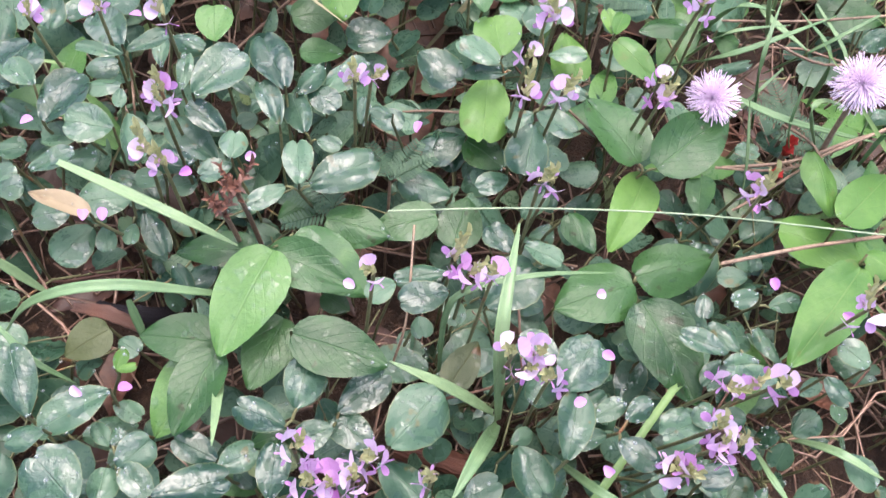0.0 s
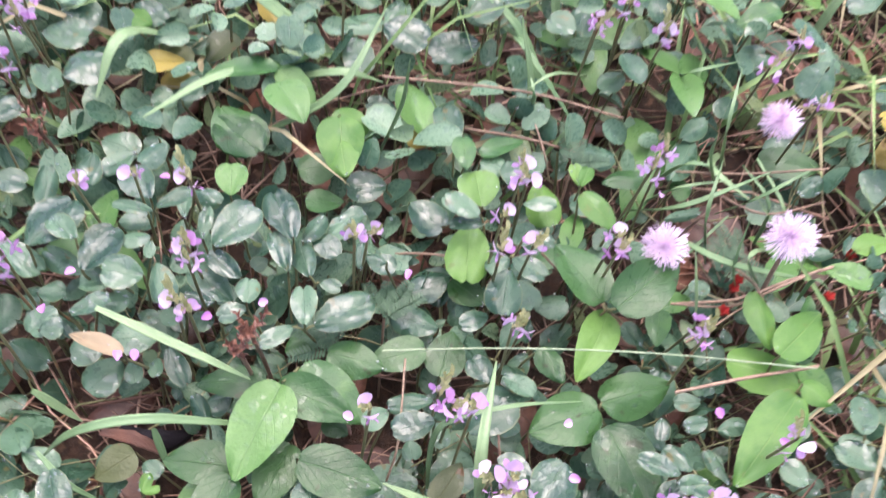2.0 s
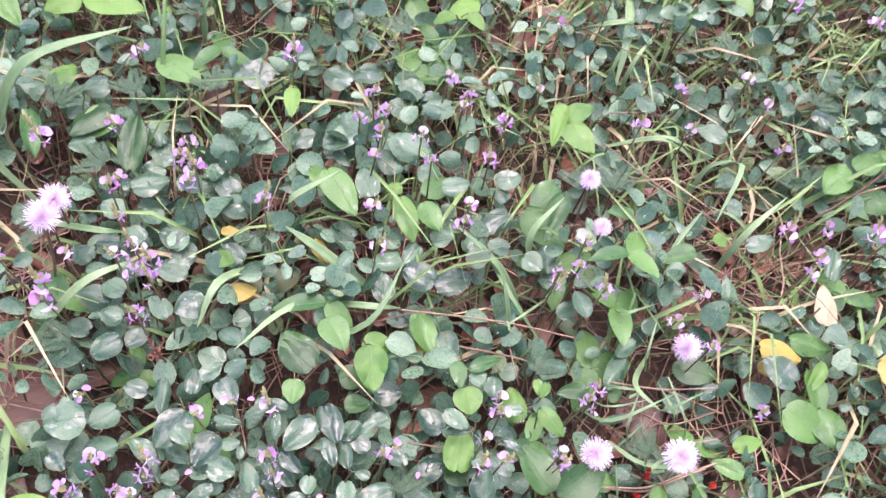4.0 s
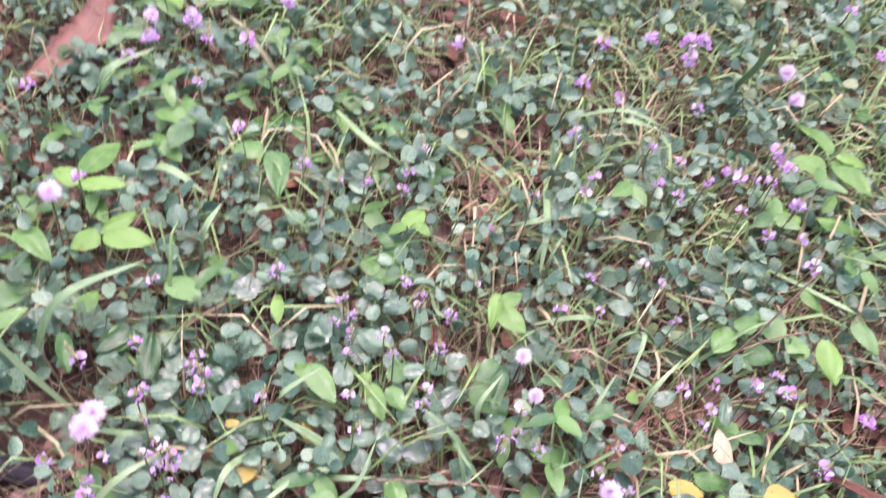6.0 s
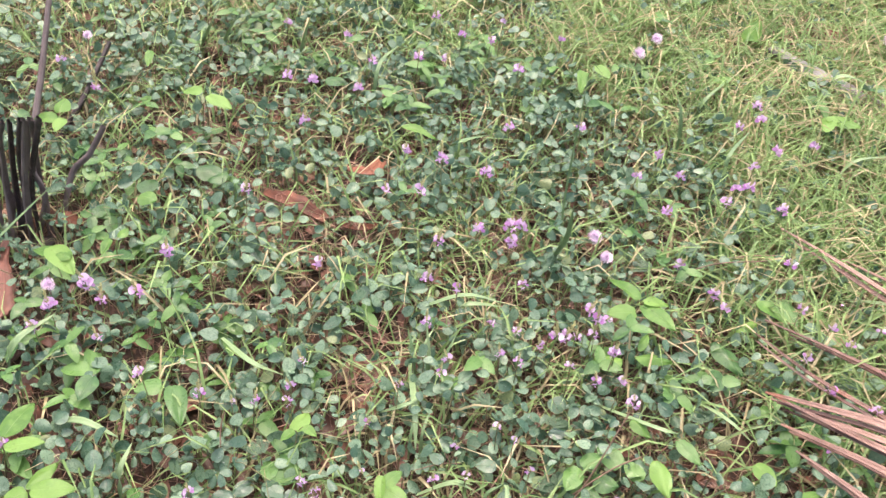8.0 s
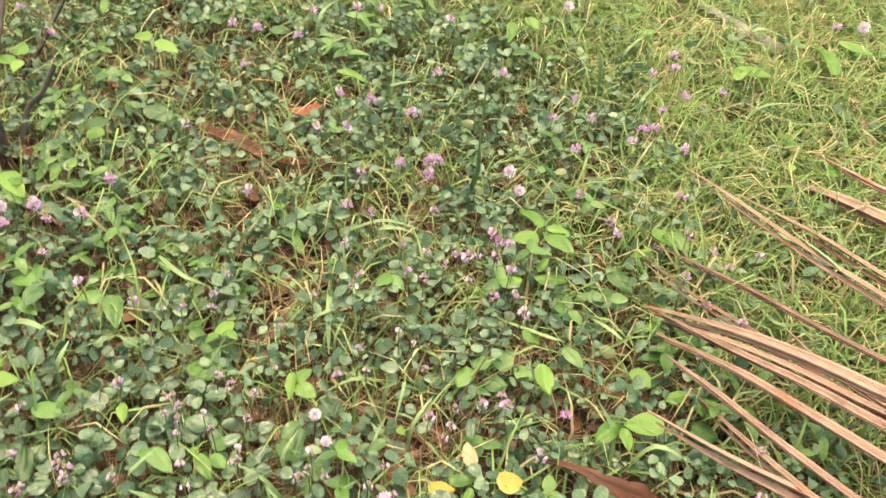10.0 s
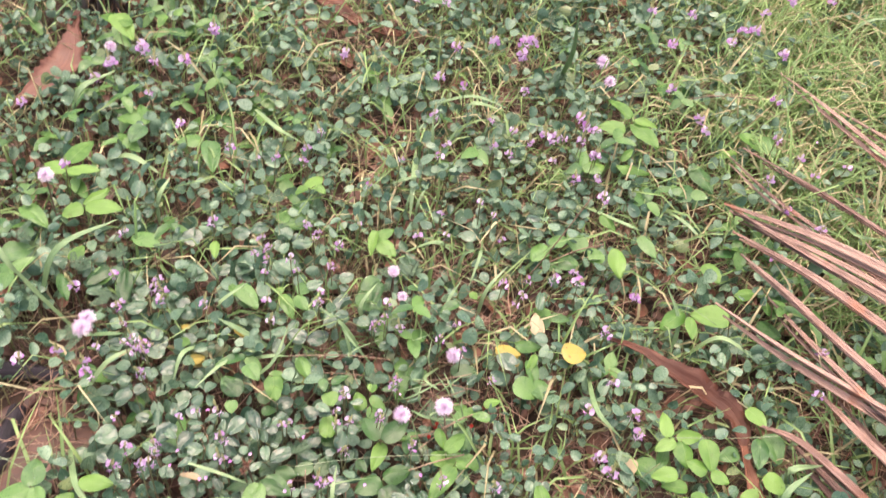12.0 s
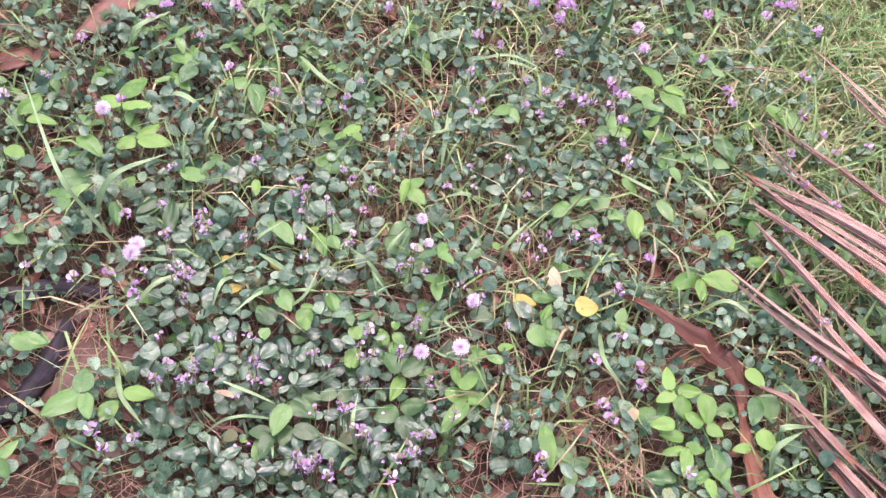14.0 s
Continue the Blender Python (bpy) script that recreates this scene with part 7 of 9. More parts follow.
grass_blade(0.0038, (0.1891, 0.2273, 0.04), (0.1846, 0.2401, 0.08), (0.1906, 0.2673, 0.08))
grass_blade(0.0034, (0.1881, 0.2293, 0.04), (0.1740, 0.2330, 0.055), (0.1597, 0.2383, 0.06))
grass_blade(0.004, (0.1891, 0.2263, 0.04), (0.1804, 0.2149, 0.065), (0.1732, 0.2038, 0.07))
grass_blade(0.0018, (0.1747, 0.2432, 0.03), (0.1740, 0.2504, 0.06), (0.1793, 0.2538, 0.07), (0.1976, 0.2578, 0.07), (0.2197, 0.2622, 0.06))
grass_blade(0.0028, (0.1146, 0.2516, 0.03), (0.1185, 0.2304, 0.06), (0.1194, 0.2164, 0.07))
grass_blade(0.0025, (0.2757, 0.2457, 0.03), (0.2847, 0.2518, 0.035), (0.3074, 0.2678, 0.04))
grass_blade(0.0025, (0.2630, 0.2216, 0.03), (0.2578, 0.2101, 0.05), (0.2620, 0.2029, 0.05))
grass_blade(0.0029, (0.2731, 0.2236, 0.03), (0.2769, 0.2161, 0.05), (0.2882, 0.2090, 0.05))
grass_blade(0.0025, (0.2073, 0.2177, 0.03), (0.2091, 0.2065, 0.06), (0.2173, 0.2023, 0.06))
grass_blade(0.0024, (0.2589, 0.3182, 0.06), (0.2732, 0.3066, 0.065), (0.3095, 0.3085, 0.05))
grass_blade(0.0021, (0.2502, 0.3408, 0.04), (0.2580, 0.3254, 0.07), (0.2912, 0.3396, 0.07))
grass_blade(0.0017, (0.2800, 0.3246, 0.03), (0.2650, 0.3215, 0.07), (0.2698, 0.3374, 0.08))
grass_blade(0.0019, (0.3005, 0.3331, 0.03), (0.2932, 0.3324, 0.06), (0.2868, 0.3488, 0.06))
grass_blade(0.0035, (0.1395, 0.4003, 0.04), (0.1057, 0.3805, 0.06), (0.0824, 0.3539, 0.07))
grass_blade(0.0058, (0.1474, 0.4002, 0.04), (0.1190, 0.4122, 0.06), (0.1013, 0.4196, 0.07))
grass_blade(0.0043, (0.1060, 0.4419, 0.04), (0.1024, 0.4349, 0.07), (0.1274, 0.4482, 0.08))
grass_blade(0.0045, (0.0868, 0.4115, 0.04), (0.0718, 0.3873, 0.07), (0.0633, 0.3683, 0.06))
grass_blade(0.004, (0.1195, 0.3928, 0.04), (0.1447, 0.3829, 0.06), (0.1605, 0.3871, 0.05))
grass_blade(0.0044, (0.3042, 0.5146, 0.03), (0.3082, 0.4884, 0.07), (0.3244, 0.4877, 0.06))
grass_blade(0.0026, (0.2082, 0.4362, 0.03), (0.2120, 0.3985, 0.06), (0.2377, 0.3683, 0.04))
grass_blade(0.0031, (0.2157, 0.3719, 0.03), (0.2132, 0.3812, 0.06), (0.2075, 0.3938, 0.08))
grass_blade(0.0031, (0.2945, 0.3735, 0.03), (0.2751, 0.3471, 0.06), (0.2862, 0.3344, 0.06))
grass_blade(0.0027, (0.2091, 0.5365, 0.03), (0.2079, 0.4990, 0.06), (0.2281, 0.4974, 0.05))
grass_blade(0.0021, (0.2239, 0.5087, 0.03), (0.2157, 0.4998, 0.06), (0.2214, 0.5081, 0.065))
grass_blade(0.0038, (0.3478, 0.4937, 0.03), (0.3479, 0.4730, 0.07), (0.3318, 0.4413, 0.06))
grass_blade(0.0037, (-0.0189, 0.4260, 0.05), (0.0130, 0.4122, 0.07), (0.0241, 0.4173, 0.06))
grass_blade(0.0067, (-0.0561, 0.4810, 0.04), (-0.0352, 0.5012, 0.08), (0.0130, 0.5299, 0.08))
grass_blade(0.0066, (-0.0088, 0.6428, 0.04), (0.0220, 0.6088, 0.08), (0.0483, 0.5934, 0.07))
grass_blade(0.0054, (0.0451, 0.5547, 0.04), (0.0496, 0.5535, 0.08), (0.0609, 0.5707, 0.09))
grass_blade(0.0032, (0.3264, 0.6349, 0.03), (0.3230, 0.6373, 0.06), (0.3389, 0.6545, 0.07))
grass_blade(0.0043, (-0.0560, 0.7901, 0.11), (-0.0418, 0.7975, 0.12), (-0.0133, 0.8095, 0.14), (0.0123, 0.8167, 0.16))
grass_blade(0.0031, (0.3224, 0.6405, 0.03), (0.3104, 0.6389, 0.06), (0.3187, 0.6493, 0.07))
grass_blade(0.0059, (0.2691, 0.5957, 0.03), (0.2845, 0.5776, 0.06), (0.3038, 0.5819, 0.06))
grass_blade(0.0047, (-0.0189, 0.3674, 0.03), (0.0091, 0.3822, 0.07), (0.0317, 0.3975, 0.07))
grass_blade(0.0054, (0.2808, 0.5007, 0.04), (0.3054, 0.4875, 0.07), (0.3236, 0.4822, 0.06))
grass_blade(0.0059, (0.1427, 0.6996, 0.05), (0.1634, 0.6402, 0.08), (0.1907, 0.6354, 0.06))
grass_blade(0.0056, (0.3685, 0.6934, 0.04), (0.3761, 0.6665, 0.08), (0.4139, 0.6742, 0.06))
grass_blade(0.005, (-0.0237, 0.4414, 0.03), (-0.0495, 0.4472, 0.1), (-0.0663, 0.4609, 0.14), (-0.1129, 0.5748, 0.14))
grass_blade(0.0083, (-0.0466, 0.7044, 0.03), (-0.0325, 0.7046, 0.08), (0.0009, 0.7335, 0.08))
grass_blade(0.0064, (0.5032, 0.7511, 0.03), (0.4941, 0.7139, 0.1), (0.4845, 0.7002, 0.16))
grass_blade(0.0068, (0.5780, 0.2224, 0.03), (0.5677, 0.2233, 0.07), (0.6051, 0.2279, 0.06))
grass_blade(0.0066, (0.5595, 0.1798, 0.03), (0.5476, 0.1984, 0.08), (0.5797, 0.2157, 0.08))
grass_blade(0.0053, (-0.0220, 0.3285, 0.03), (-0.0073, 0.2812, 0.06), (0.0096, 0.2592, 0.05))
grass_blade(0.0054, (0.4330, 0.3522, 0.03), (0.4163, 0.2955, 0.07), (0.4396, 0.2755, 0.05))
grass_blade(0.0063, (0.3154, 0.6517, 0.03), (0.2972, 0.5741, 0.06), (0.2913, 0.5437, 0.04))
grass_blade(0.0028, (0.5194, 0.7581, 0.03), (0.5201, 0.7800, 0.1), (0.5209, 0.7919, 0.26))
grass_blade(0.0061, (0.8434, 0.4640, 0.03), (0.8298, 0.4789, 0.1), (0.8107, 0.5589, 0.1))
grass_blade(0.0056, (0.3782, 1.0723, 0.03), (0.3908, 1.0929, 0.08), (0.4359, 1.1659, 0.06))
grass_blade(0.0054, (0.7409, 0.9023, 0.03), (0.7379, 0.9128, 0.08), (0.7377, 0.9241, 0.1))
grass_blade(0.006, (0.4495, 0.9663, 0.03), (0.4524, 0.9298, 0.07), (0.5017, 0.9621, 0.05))
grass_blade(0.0059, (0.5253, 1.1552, 0.03), (0.5257, 1.1514, 0.08), (0.5245, 1.1451, 0.12))
grass_blade(0.0055, (0.7957, 0.6325, 0.03), (0.8127, 0.5696, 0.08), (0.8571, 0.5439, 0.06))
grass_blade(0.005, (0.7718, 0.5212, 0.03), (0.7362, 0.4559, 0.08), (0.7892, 0.4600, 0.06))
grass_blade(0.0054, (0.3655, 1.0885, 0.03), (0.3446, 1.0600, 0.06), (0.3297, 1.0652, 0.04))
grass_blade(0.0075, (1.0102, 0.9864, 0.03), (1.0203, 0.9692, 0.08), (1.0832, 0.9602, 0.06))
grass_blade(0.0052, (0.7622, 0.8234, 0.03), (0.7613, 0.8316, 0.08), (0.8163, 0.8738, 0.08))
stem(0.00025, (0.1589, 0.2723, 0.075), (0.1936, 0.2713, 0.08), (0.2373, 0.2700, 0.08), (0.2875, 0.2674, 0.075), material=SEEDSTALK, name='seed_stalk', label='thin pale green seed stalk across the clover', group='seed stalks')
stem(0.00043, (0.1627, 0.3212, 0.04), (0.1728, 0.3185, 0.046), (0.1828, 0.3156, 0.05))
stem(0.00043, (0.2139, 0.3173, 0.05), (0.2211, 0.3037, 0.056), (0.2304, 0.2930, 0.06))
stem(0.0005, (0.2561, 0.2992, 0.05), (0.2742, 0.2963, 0.055), (0.2882, 0.3003, 0.06), (0.3030, 0.3053, 0.065))
stem(0.00058, (0.2489, 0.2650, 0.06), (0.2710, 0.2689, 0.062), (0.2969, 0.2736, 0.06))
stem(0.00036, (0.1616, 0.2436, 0.04), (0.1647, 0.2531, 0.05), (0.1668, 0.2774, 0.055))
stem(0.00036, (0.0692, 0.3398, 0.04), (0.0830, 0.3210, 0.04), (0.0888, 0.3042, 0.04))
stem(0.00036, (0.0794, 0.3470, 0.03), (0.0909, 0.3110, 0.06), (0.0849, 0.3136, 0.03))
stem(0.0005, (0.1596, 0.3818, 0.06), (0.2103, 0.3774, 0.06), (0.2496, 0.3745, 0.05))
stem(0.00043, (0.2726, 0.4896, 0.06), (0.3022, 0.4632, 0.06), (0.3372, 0.4483, 0.05))
stem(0.00043, (0.2824, 0.5184, 0.05), (0.3053, 0.5162, 0.055), (0.3234, 0.5158, 0.05))
stem(0.00043, (0.0480, 0.4871, 0.08), (0.0486, 0.4791, 0.07), (0.0495, 0.4768, 0.06))
stem(0.00043, (0.3509, 0.3594, 0.04), (0.3403, 0.3682, 0.06), (0.3472, 0.3892, 0.06))
stem(0.00058, (0.1876, 0.3679, 0.05), (0.2174, 0.3627, 0.05), (0.2479, 0.3591, 0.04))
stem(0.00065, (0.1270, 0.5610, 0.06), (0.1296, 0.5819, 0.07), (0.1351, 0.5932, 0.08))
stem(0.00072, (0.4075, 0.4646, 0.05), (0.4461, 0.4740, 0.06), (0.4772, 0.4795, 0.06))
stem(0.00072, (-0.1236, 0.7249, 0.05), (-0.1523, 0.7153, 0.07), (-0.1715, 0.7072, 0.08))
stem(0.00072, (0.6198, 0.6854, 0.05), (0.6603, 0.6756, 0.07), (0.7148, 0.6683, 0.07))
stem(0.00065, (0.3865, 0.4469, 0.05), (0.4073, 0.4529, 0.09), (0.4448, 0.4774, 0.14))
stem(0.00072, (0.6637, 0.7082, 0.04), (0.7162, 0.6970, 0.05), (0.7796, 0.6851, 0.05))
mimosa_leaf(0.0064, 0.3607, 0.055, 90)
mimosa_leaf(0.0062, 0.4583, 0.055, 60)
mimosa_leaf(0.2771, 0.4616, 0.055, -20)
mimosa_leaf(0.2626, 0.4609, 0.055, 10)
mimosa_leaf(0.0145, 0.5061, 0.055, 30)
mimosa_leaf(0.4123, 0.5304, 0.055, -50)
mimosa_leaf(-0.0149, 0.4262, 0.055, 100)
mimosa_leaf(0.3908, 0.4690, 0.055, 20)
mimosa_leaf(0.3621, 0.5619, 0.06, 20)
mimosa_leaf(0.1590, 0.5569, 0.06, 10)
mimosa_leaf(-0.0787, 0.5319, 0.06, -70)
mimosa_leaf(-0.0236, 0.4902, 0.06, -30)
mimosa_leaf(0.6593, 0.7097, 0.06, 60)
mimosa_leaf(0.6043, 0.7085, 0.06, 20)
mimosa_leaf(0.0580, 0.5074, 0.06, 20)
mimosa_leaf(0.5923, 0.6913, 0.06, 30)
mimosa_leaf(0.5526, 0.4983, 0.06, 10)
mimosa_leaf(0.3903, 0.6103, 0.06, 20)
grass_blade(0.0013, (0.2725, 0.2901, 0.02), (0.2604, 0.2937, 0.06), (0.2547, 0.3035, 0.08))
grass_blade(0.0012, (0.2989, 0.3085, 0.02), (0.2751, 0.3053, 0.06), (0.2744, 0.3150, 0.08))
grass_blade(0.0015, (0.3099, 0.3107, 0.03), (0.3017, 0.3129, 0.06), (0.3026, 0.3220, 0.07))
grass_blade(0.0012, (0.2597, 0.3500, 0.03), (0.2568, 0.3322, 0.07), (0.2765, 0.3359, 0.07))
grass_blade(0.0013, (0.2927, 0.3516, 0.06), (0.2982, 0.3304, 0.06), (0.3094, 0.3292, 0.03))
grass_blade(0.0011, (0.2775, 0.3277, 0.06), (0.2647, 0.3177, 0.05), (0.2593, 0.3170, 0.03))
grass_blade(0.0013, (0.3050, 0.3404, 0.07), (0.2882, 0.3344, 0.06), (0.2874, 0.3458, 0.03))
grass_blade(0.0016, (0.2927, 0.3653, 0.03), (0.2790, 0.3578, 0.07), (0.2837, 0.3756, 0.08))
grass_blade(0.0016, (0.2751, 0.4068, 0.03), (0.2696, 0.3810, 0.07), (0.2881, 0.3866, 0.07))
grass_blade(0.0016, (0.1592, 0.3676, 0.03), (0.1642, 0.3464, 0.09), (0.1632, 0.3237, 0.14))
grass_blade(0.0015, (0.2195, 0.3902, 0.03), (0.2116, 0.3682, 0.07), (0.2096, 0.3724, 0.075))
grass_blade(0.0013, (0.2411, 0.4019, 0.04), (0.2194, 0.3778, 0.07), (0.2096, 0.3711, 0.07))
grass_blade(0.0032, (0.3267, 0.4673, 0.03), (0.3315, 0.4757, 0.06), (0.3449, 0.4767, 0.07))
grass_blade(0.0025, (0.3711, 0.4339, 0.03), (0.3462, 0.4420, 0.06), (0.3304, 0.4516, 0.06))
grass_blade(0.0018, (0.2163, 0.4969, 0.03), (0.2071, 0.4880, 0.06), (0.2032, 0.4965, 0.065))
grass_blade(0.0024, (0.2334, 0.5168, 0.03), (0.2331, 0.5035, 0.07), (0.2428, 0.5036, 0.08))
dry_spike(0.1221, 0.2759, 0.08, 20)
dry_spike(0.1190, 0.2709, 0.08, 80)
dry_spike(0.0469, 0.3547, 0.06, 30)
red_bud(0.2798, 0.3069, 0.05)
red_bud(0.2703, 0.2934, 0.055)
red_bud(0.3079, 0.2990, 0.055)
red_bud(0.3231, 0.3173, 0.05)
red_bud(0.2779, 0.3039, 0.05)
stem(0.00032, (-0.1244, 0.3536, 0.03), (-0.0904, 0.3339, 0.04), (-0.0541, 0.3143, 0.03), material=SEEDSTALK, name='seed_stalk', label='thin pale green seed stalk across the clover', group='seed stalks')
stem(0.00032, (-0.0747, 0.3255, 0.03), (-0.0425, 0.3232, 0.035), (-0.0171, 0.3257, 0.03), material=SEEDSTALK, name='seed_stalk', label='thin pale green seed stalk across the clover', group='seed stalks')
stem(0.00036, (0.0952, 0.3570, 0.04), (0.1336, 0.3738, 0.05), (0.1765, 0.3835, 0.06))
stem(0.00029, (0.4740, 0.2693, 0.06), (0.5293, 0.2597, 0.065), (0.5844, 0.2588, 0.06), material=SEEDSTALK, name='seed_stalk', label='thin pale green seed stalk across the clover', group='seed stalks')
grass_blade(0.0029, (0.2985, 0.5490, 0.02), (0.3003, 0.5550, 0.05), (0.3139, 0.5727, 0.06))
grass_blade(0.0028, (0.2871, 0.5484, 0.02), (0.2890, 0.5535, 0.05), (0.2953, 0.5669, 0.06))
grass_blade(0.0055, (0.3373, 0.6973, 0.05), (0.3797, 0.6875, 0.07), (0.4197, 0.6772, 0.06))
grass_blade(0.0054, (0.5383, 0.3630, 0.04), (0.5548, 0.3556, 0.07), (0.5840, 0.3368, 0.06))
grass_blade(0.0042, (0.5179, 0.3626, 0.03), (0.5247, 0.3841, 0.06), (0.5158, 0.4119, 0.08))
grass_blade(0.0041, (0.3405, 0.4255, 0.02), (0.3474, 0.4345, 0.06), (0.3707, 0.4541, 0.07))
grass_blade(0.004, (0.3192, 0.3934, 0.02), (0.3071, 0.4225, 0.05), (0.3257, 0.4489, 0.06))
grass_blade(0.0039, (0.2273, 0.3920, 0.03), (0.2099, 0.4081, 0.06), (0.1834, 0.4289, 0.07))
grass_blade(0.004, (0.2339, 0.4178, 0.03), (0.2274, 0.4269, 0.06), (0.2447, 0.4459, 0.07))
grass_blade(0.0033, (0.1103, 0.3730, 0.03), (0.1437, 0.3742, 0.06), (0.1608, 0.4045, 0.07))
grass_blade(0.005, (0.4735, 0.5609, 0.03), (0.4999, 0.4971, 0.07), (0.5216, 0.4938, 0.06))
grass_blade(0.0046, (0.5651, 0.5533, 0.03), (0.5731, 0.4978, 0.06), (0.5906, 0.4751, 0.05))
grass_blade(0.0042, (0.3230, 0.6207, 0.02), (0.3252, 0.6250, 0.06), (0.3263, 0.6445, 0.09))
grass_blade(0.0036, (0.3278, 0.6199, 0.02), (0.3388, 0.6215, 0.06), (0.3528, 0.6320, 0.08))
grass_blade(0.0036, (0.3160, 0.6301, 0.02), (0.3124, 0.6352, 0.06), (0.3099, 0.6490, 0.08))
grass_blade(0.0054, (0.3036, 1.2033, 0.02), (0.3103, 1.1806, 0.08), (0.3191, 1.1708, 0.12))
grass_blade(0.0055, (0.1787, 1.2700, 0.02), (0.1882, 1.2128, 0.08), (0.2082, 1.2173, 0.12))
grass_blade(0.0055, (0.2017, 1.2498, 0.02), (0.2156, 1.2090, 0.08), (0.2377, 1.1975, 0.12))
grass_blade(0.0051, (0.7586, 0.9263, 0.02), (0.7502, 0.9254, 0.07), (0.7401, 0.9371, 0.1))
grass_blade(0.0053, (0.7976, 0.9615, 0.02), (0.8016, 0.9590, 0.07), (0.8620, 0.9932, 0.08))
grass_blade(0.0051, (0.9147, 0.8082, 0.02), (0.9287, 0.8038, 0.07), (0.9924, 0.8052, 0.07))
stem(0.00058, (0.2581, 0.2992, 0.05), (0.2752, 0.2974, 0.058), (0.2930, 0.3032, 0.06), (0.3107, 0.3089, 0.06))
stem(0.00043, (0.2593, 0.2854, 0.05), (0.2664, 0.2885, 0.055), (0.2792, 0.2963, 0.055))
stem(0.0005, (0.2653, 0.3282, 0.045), (0.2667, 0.3259, 0.06), (0.2717, 0.3290, 0.065))
stem(0.00043, (0.2649, 0.3516, 0.05), (0.2869, 0.3450, 0.06), (0.3155, 0.3448, 0.065))
stem(0.00043, (0.2701, 0.3409, 0.05), (0.2695, 0.3348, 0.065), (0.2876, 0.3259, 0.065), (0.3138, 0.3341, 0.06))
stem(0.00043, (0.2772, 0.3250, 0.04), (0.2822, 0.3014, 0.06), (0.2881, 0.2911, 0.05))
stem(0.00036, (0.2135, 0.3632, 0.06), (0.2157, 0.3507, 0.06), (0.2204, 0.3500, 0.045))
stem(0.00043, (0.2943, 0.3204, 0.05), (0.2928, 0.3161, 0.065), (0.3133, 0.3206, 0.06))
grass_blade(0.0015, (0.2901, 0.3544, 0.03), (0.2603, 0.3302, 0.09), (0.2540, 0.3255, 0.11))
grass_blade(0.002, (0.2627, 0.3541, 0.04), (0.2616, 0.3418, 0.07), (0.2725, 0.3408, 0.07))
grass_blade(0.0017, (0.2943, 0.3102, 0.04), (0.2708, 0.2994, 0.08), (0.2756, 0.3042, 0.08), (0.2987, 0.3129, 0.06))
grass_blade(0.0014, (0.3008, 0.3008, 0.05), (0.2909, 0.2943, 0.08), (0.3015, 0.2947, 0.07))

# ---- dead palm leaflets, bark and sticks ----
strip('palm_leaflet', 'long folded pinkish brown dead palm leaflet', 'palm leaflet', FROND, [0.0018, 0.0049, 0.0061, 0.0061], (0.5872, 0.2650, 0.050), (0.6024, 0.2153, 0.060), (0.6201, 0.1591, 0.070), (0.6610, 0.1369, 0.030), fold=0.5, lean=-12, group='dead palm leaflets')
strip('palm_leaflet', 'long folded pinkish brown dead palm leaflet', 'palm leaflet', FROND, [0.0015, 0.0041, 0.0051, 0.0051], (0.5995, 0.2674, 0.050), (0.6178, 0.2120, 0.060), (0.6419, 0.1604, 0.070), (0.6881, 0.1354, 0.030), fold=0.6, lean=5, group='dead palm leaflets')
strip('palm_leaflet', 'long folded pinkish brown dead palm leaflet', 'palm leaflet', FROND, [0.0026, 0.0070, 0.0087, 0.0087], (0.6240, 0.2922, 0.070), (0.6356, 0.2438, 0.080), (0.6500, 0.1960, 0.090), (0.7143, 0.1702, 0.030), fold=0.7, lean=-8, group='dead palm leaflets')
strip('palm_leaflet', 'long folded pinkish brown dead palm leaflet', 'palm leaflet', FROND, [0.0013, 0.0036, 0.0044, 0.0044], (0.5051, 0.2035, 0.040), (0.5176, 0.1711, 0.050), (0.5239, 0.1454, 0.060), (0.5516, 0.1333, 0.030), fold=0.8, lean=9, group='dead palm leaflets')
strip('palm_leaflet', 'long folded pinkish brown dead palm leaflet', 'palm leaflet', FROND, [0.0020, 0.0054, 0.0067, 0.0067], (0.5644, 0.2698, 0.060), (0.5863, 0.2474, 0.070), (0.6082, 0.1992, 0.080), (0.6745, 0.1566, 0.030), fold=0.5, lean=-4, group='dead palm leaflets')
strip('palm_leaflet', 'long folded pinkish brown dead palm leaflet', 'palm leaflet', FROND, [0.0011, 0.0044, 0.0055, 0.0061, 0.0055], (0.7740, 0.7226, 0.06), (0.7852, 0.6460, 0.08), (0.8163, 0.5199, 0.1), (0.8480, 0.4379, 0.11), (0.8776, 0.3447, 0.121), (0.9120, 0.2358, 0.03), fold=0.52, lean=-1, group='dead palm leaflets')
strip('palm_leaflet', 'long folded pinkish brown dead palm leaflet', 'palm leaflet', FROND, [0.0009, 0.0036, 0.0045, 0.0049, 0.0045], (0.7746, 0.7085, 0.058), (0.7825, 0.6460, 0.074), (0.8125, 0.5189, 0.094), (0.8442, 0.4369, 0.104), (0.8728, 0.3437, 0.115), (0.9072, 0.2337, 0.024), fold=0.58, lean=23, group='dead palm leaflets')
strip('palm_leaflet', 'long folded pinkish brown dead palm leaflet', 'palm leaflet', FROND, [0.0012, 0.0047, 0.0058, 0.0064, 0.0058], (0.8152, 0.6621, 0.06), (0.8570, 0.5591, 0.08), (0.8751, 0.4712, 0.1), (0.9077, 0.3725, 0.122), (0.9409, 0.2530, 0.03), fold=0.89, lean=-5, group='dead palm leaflets')
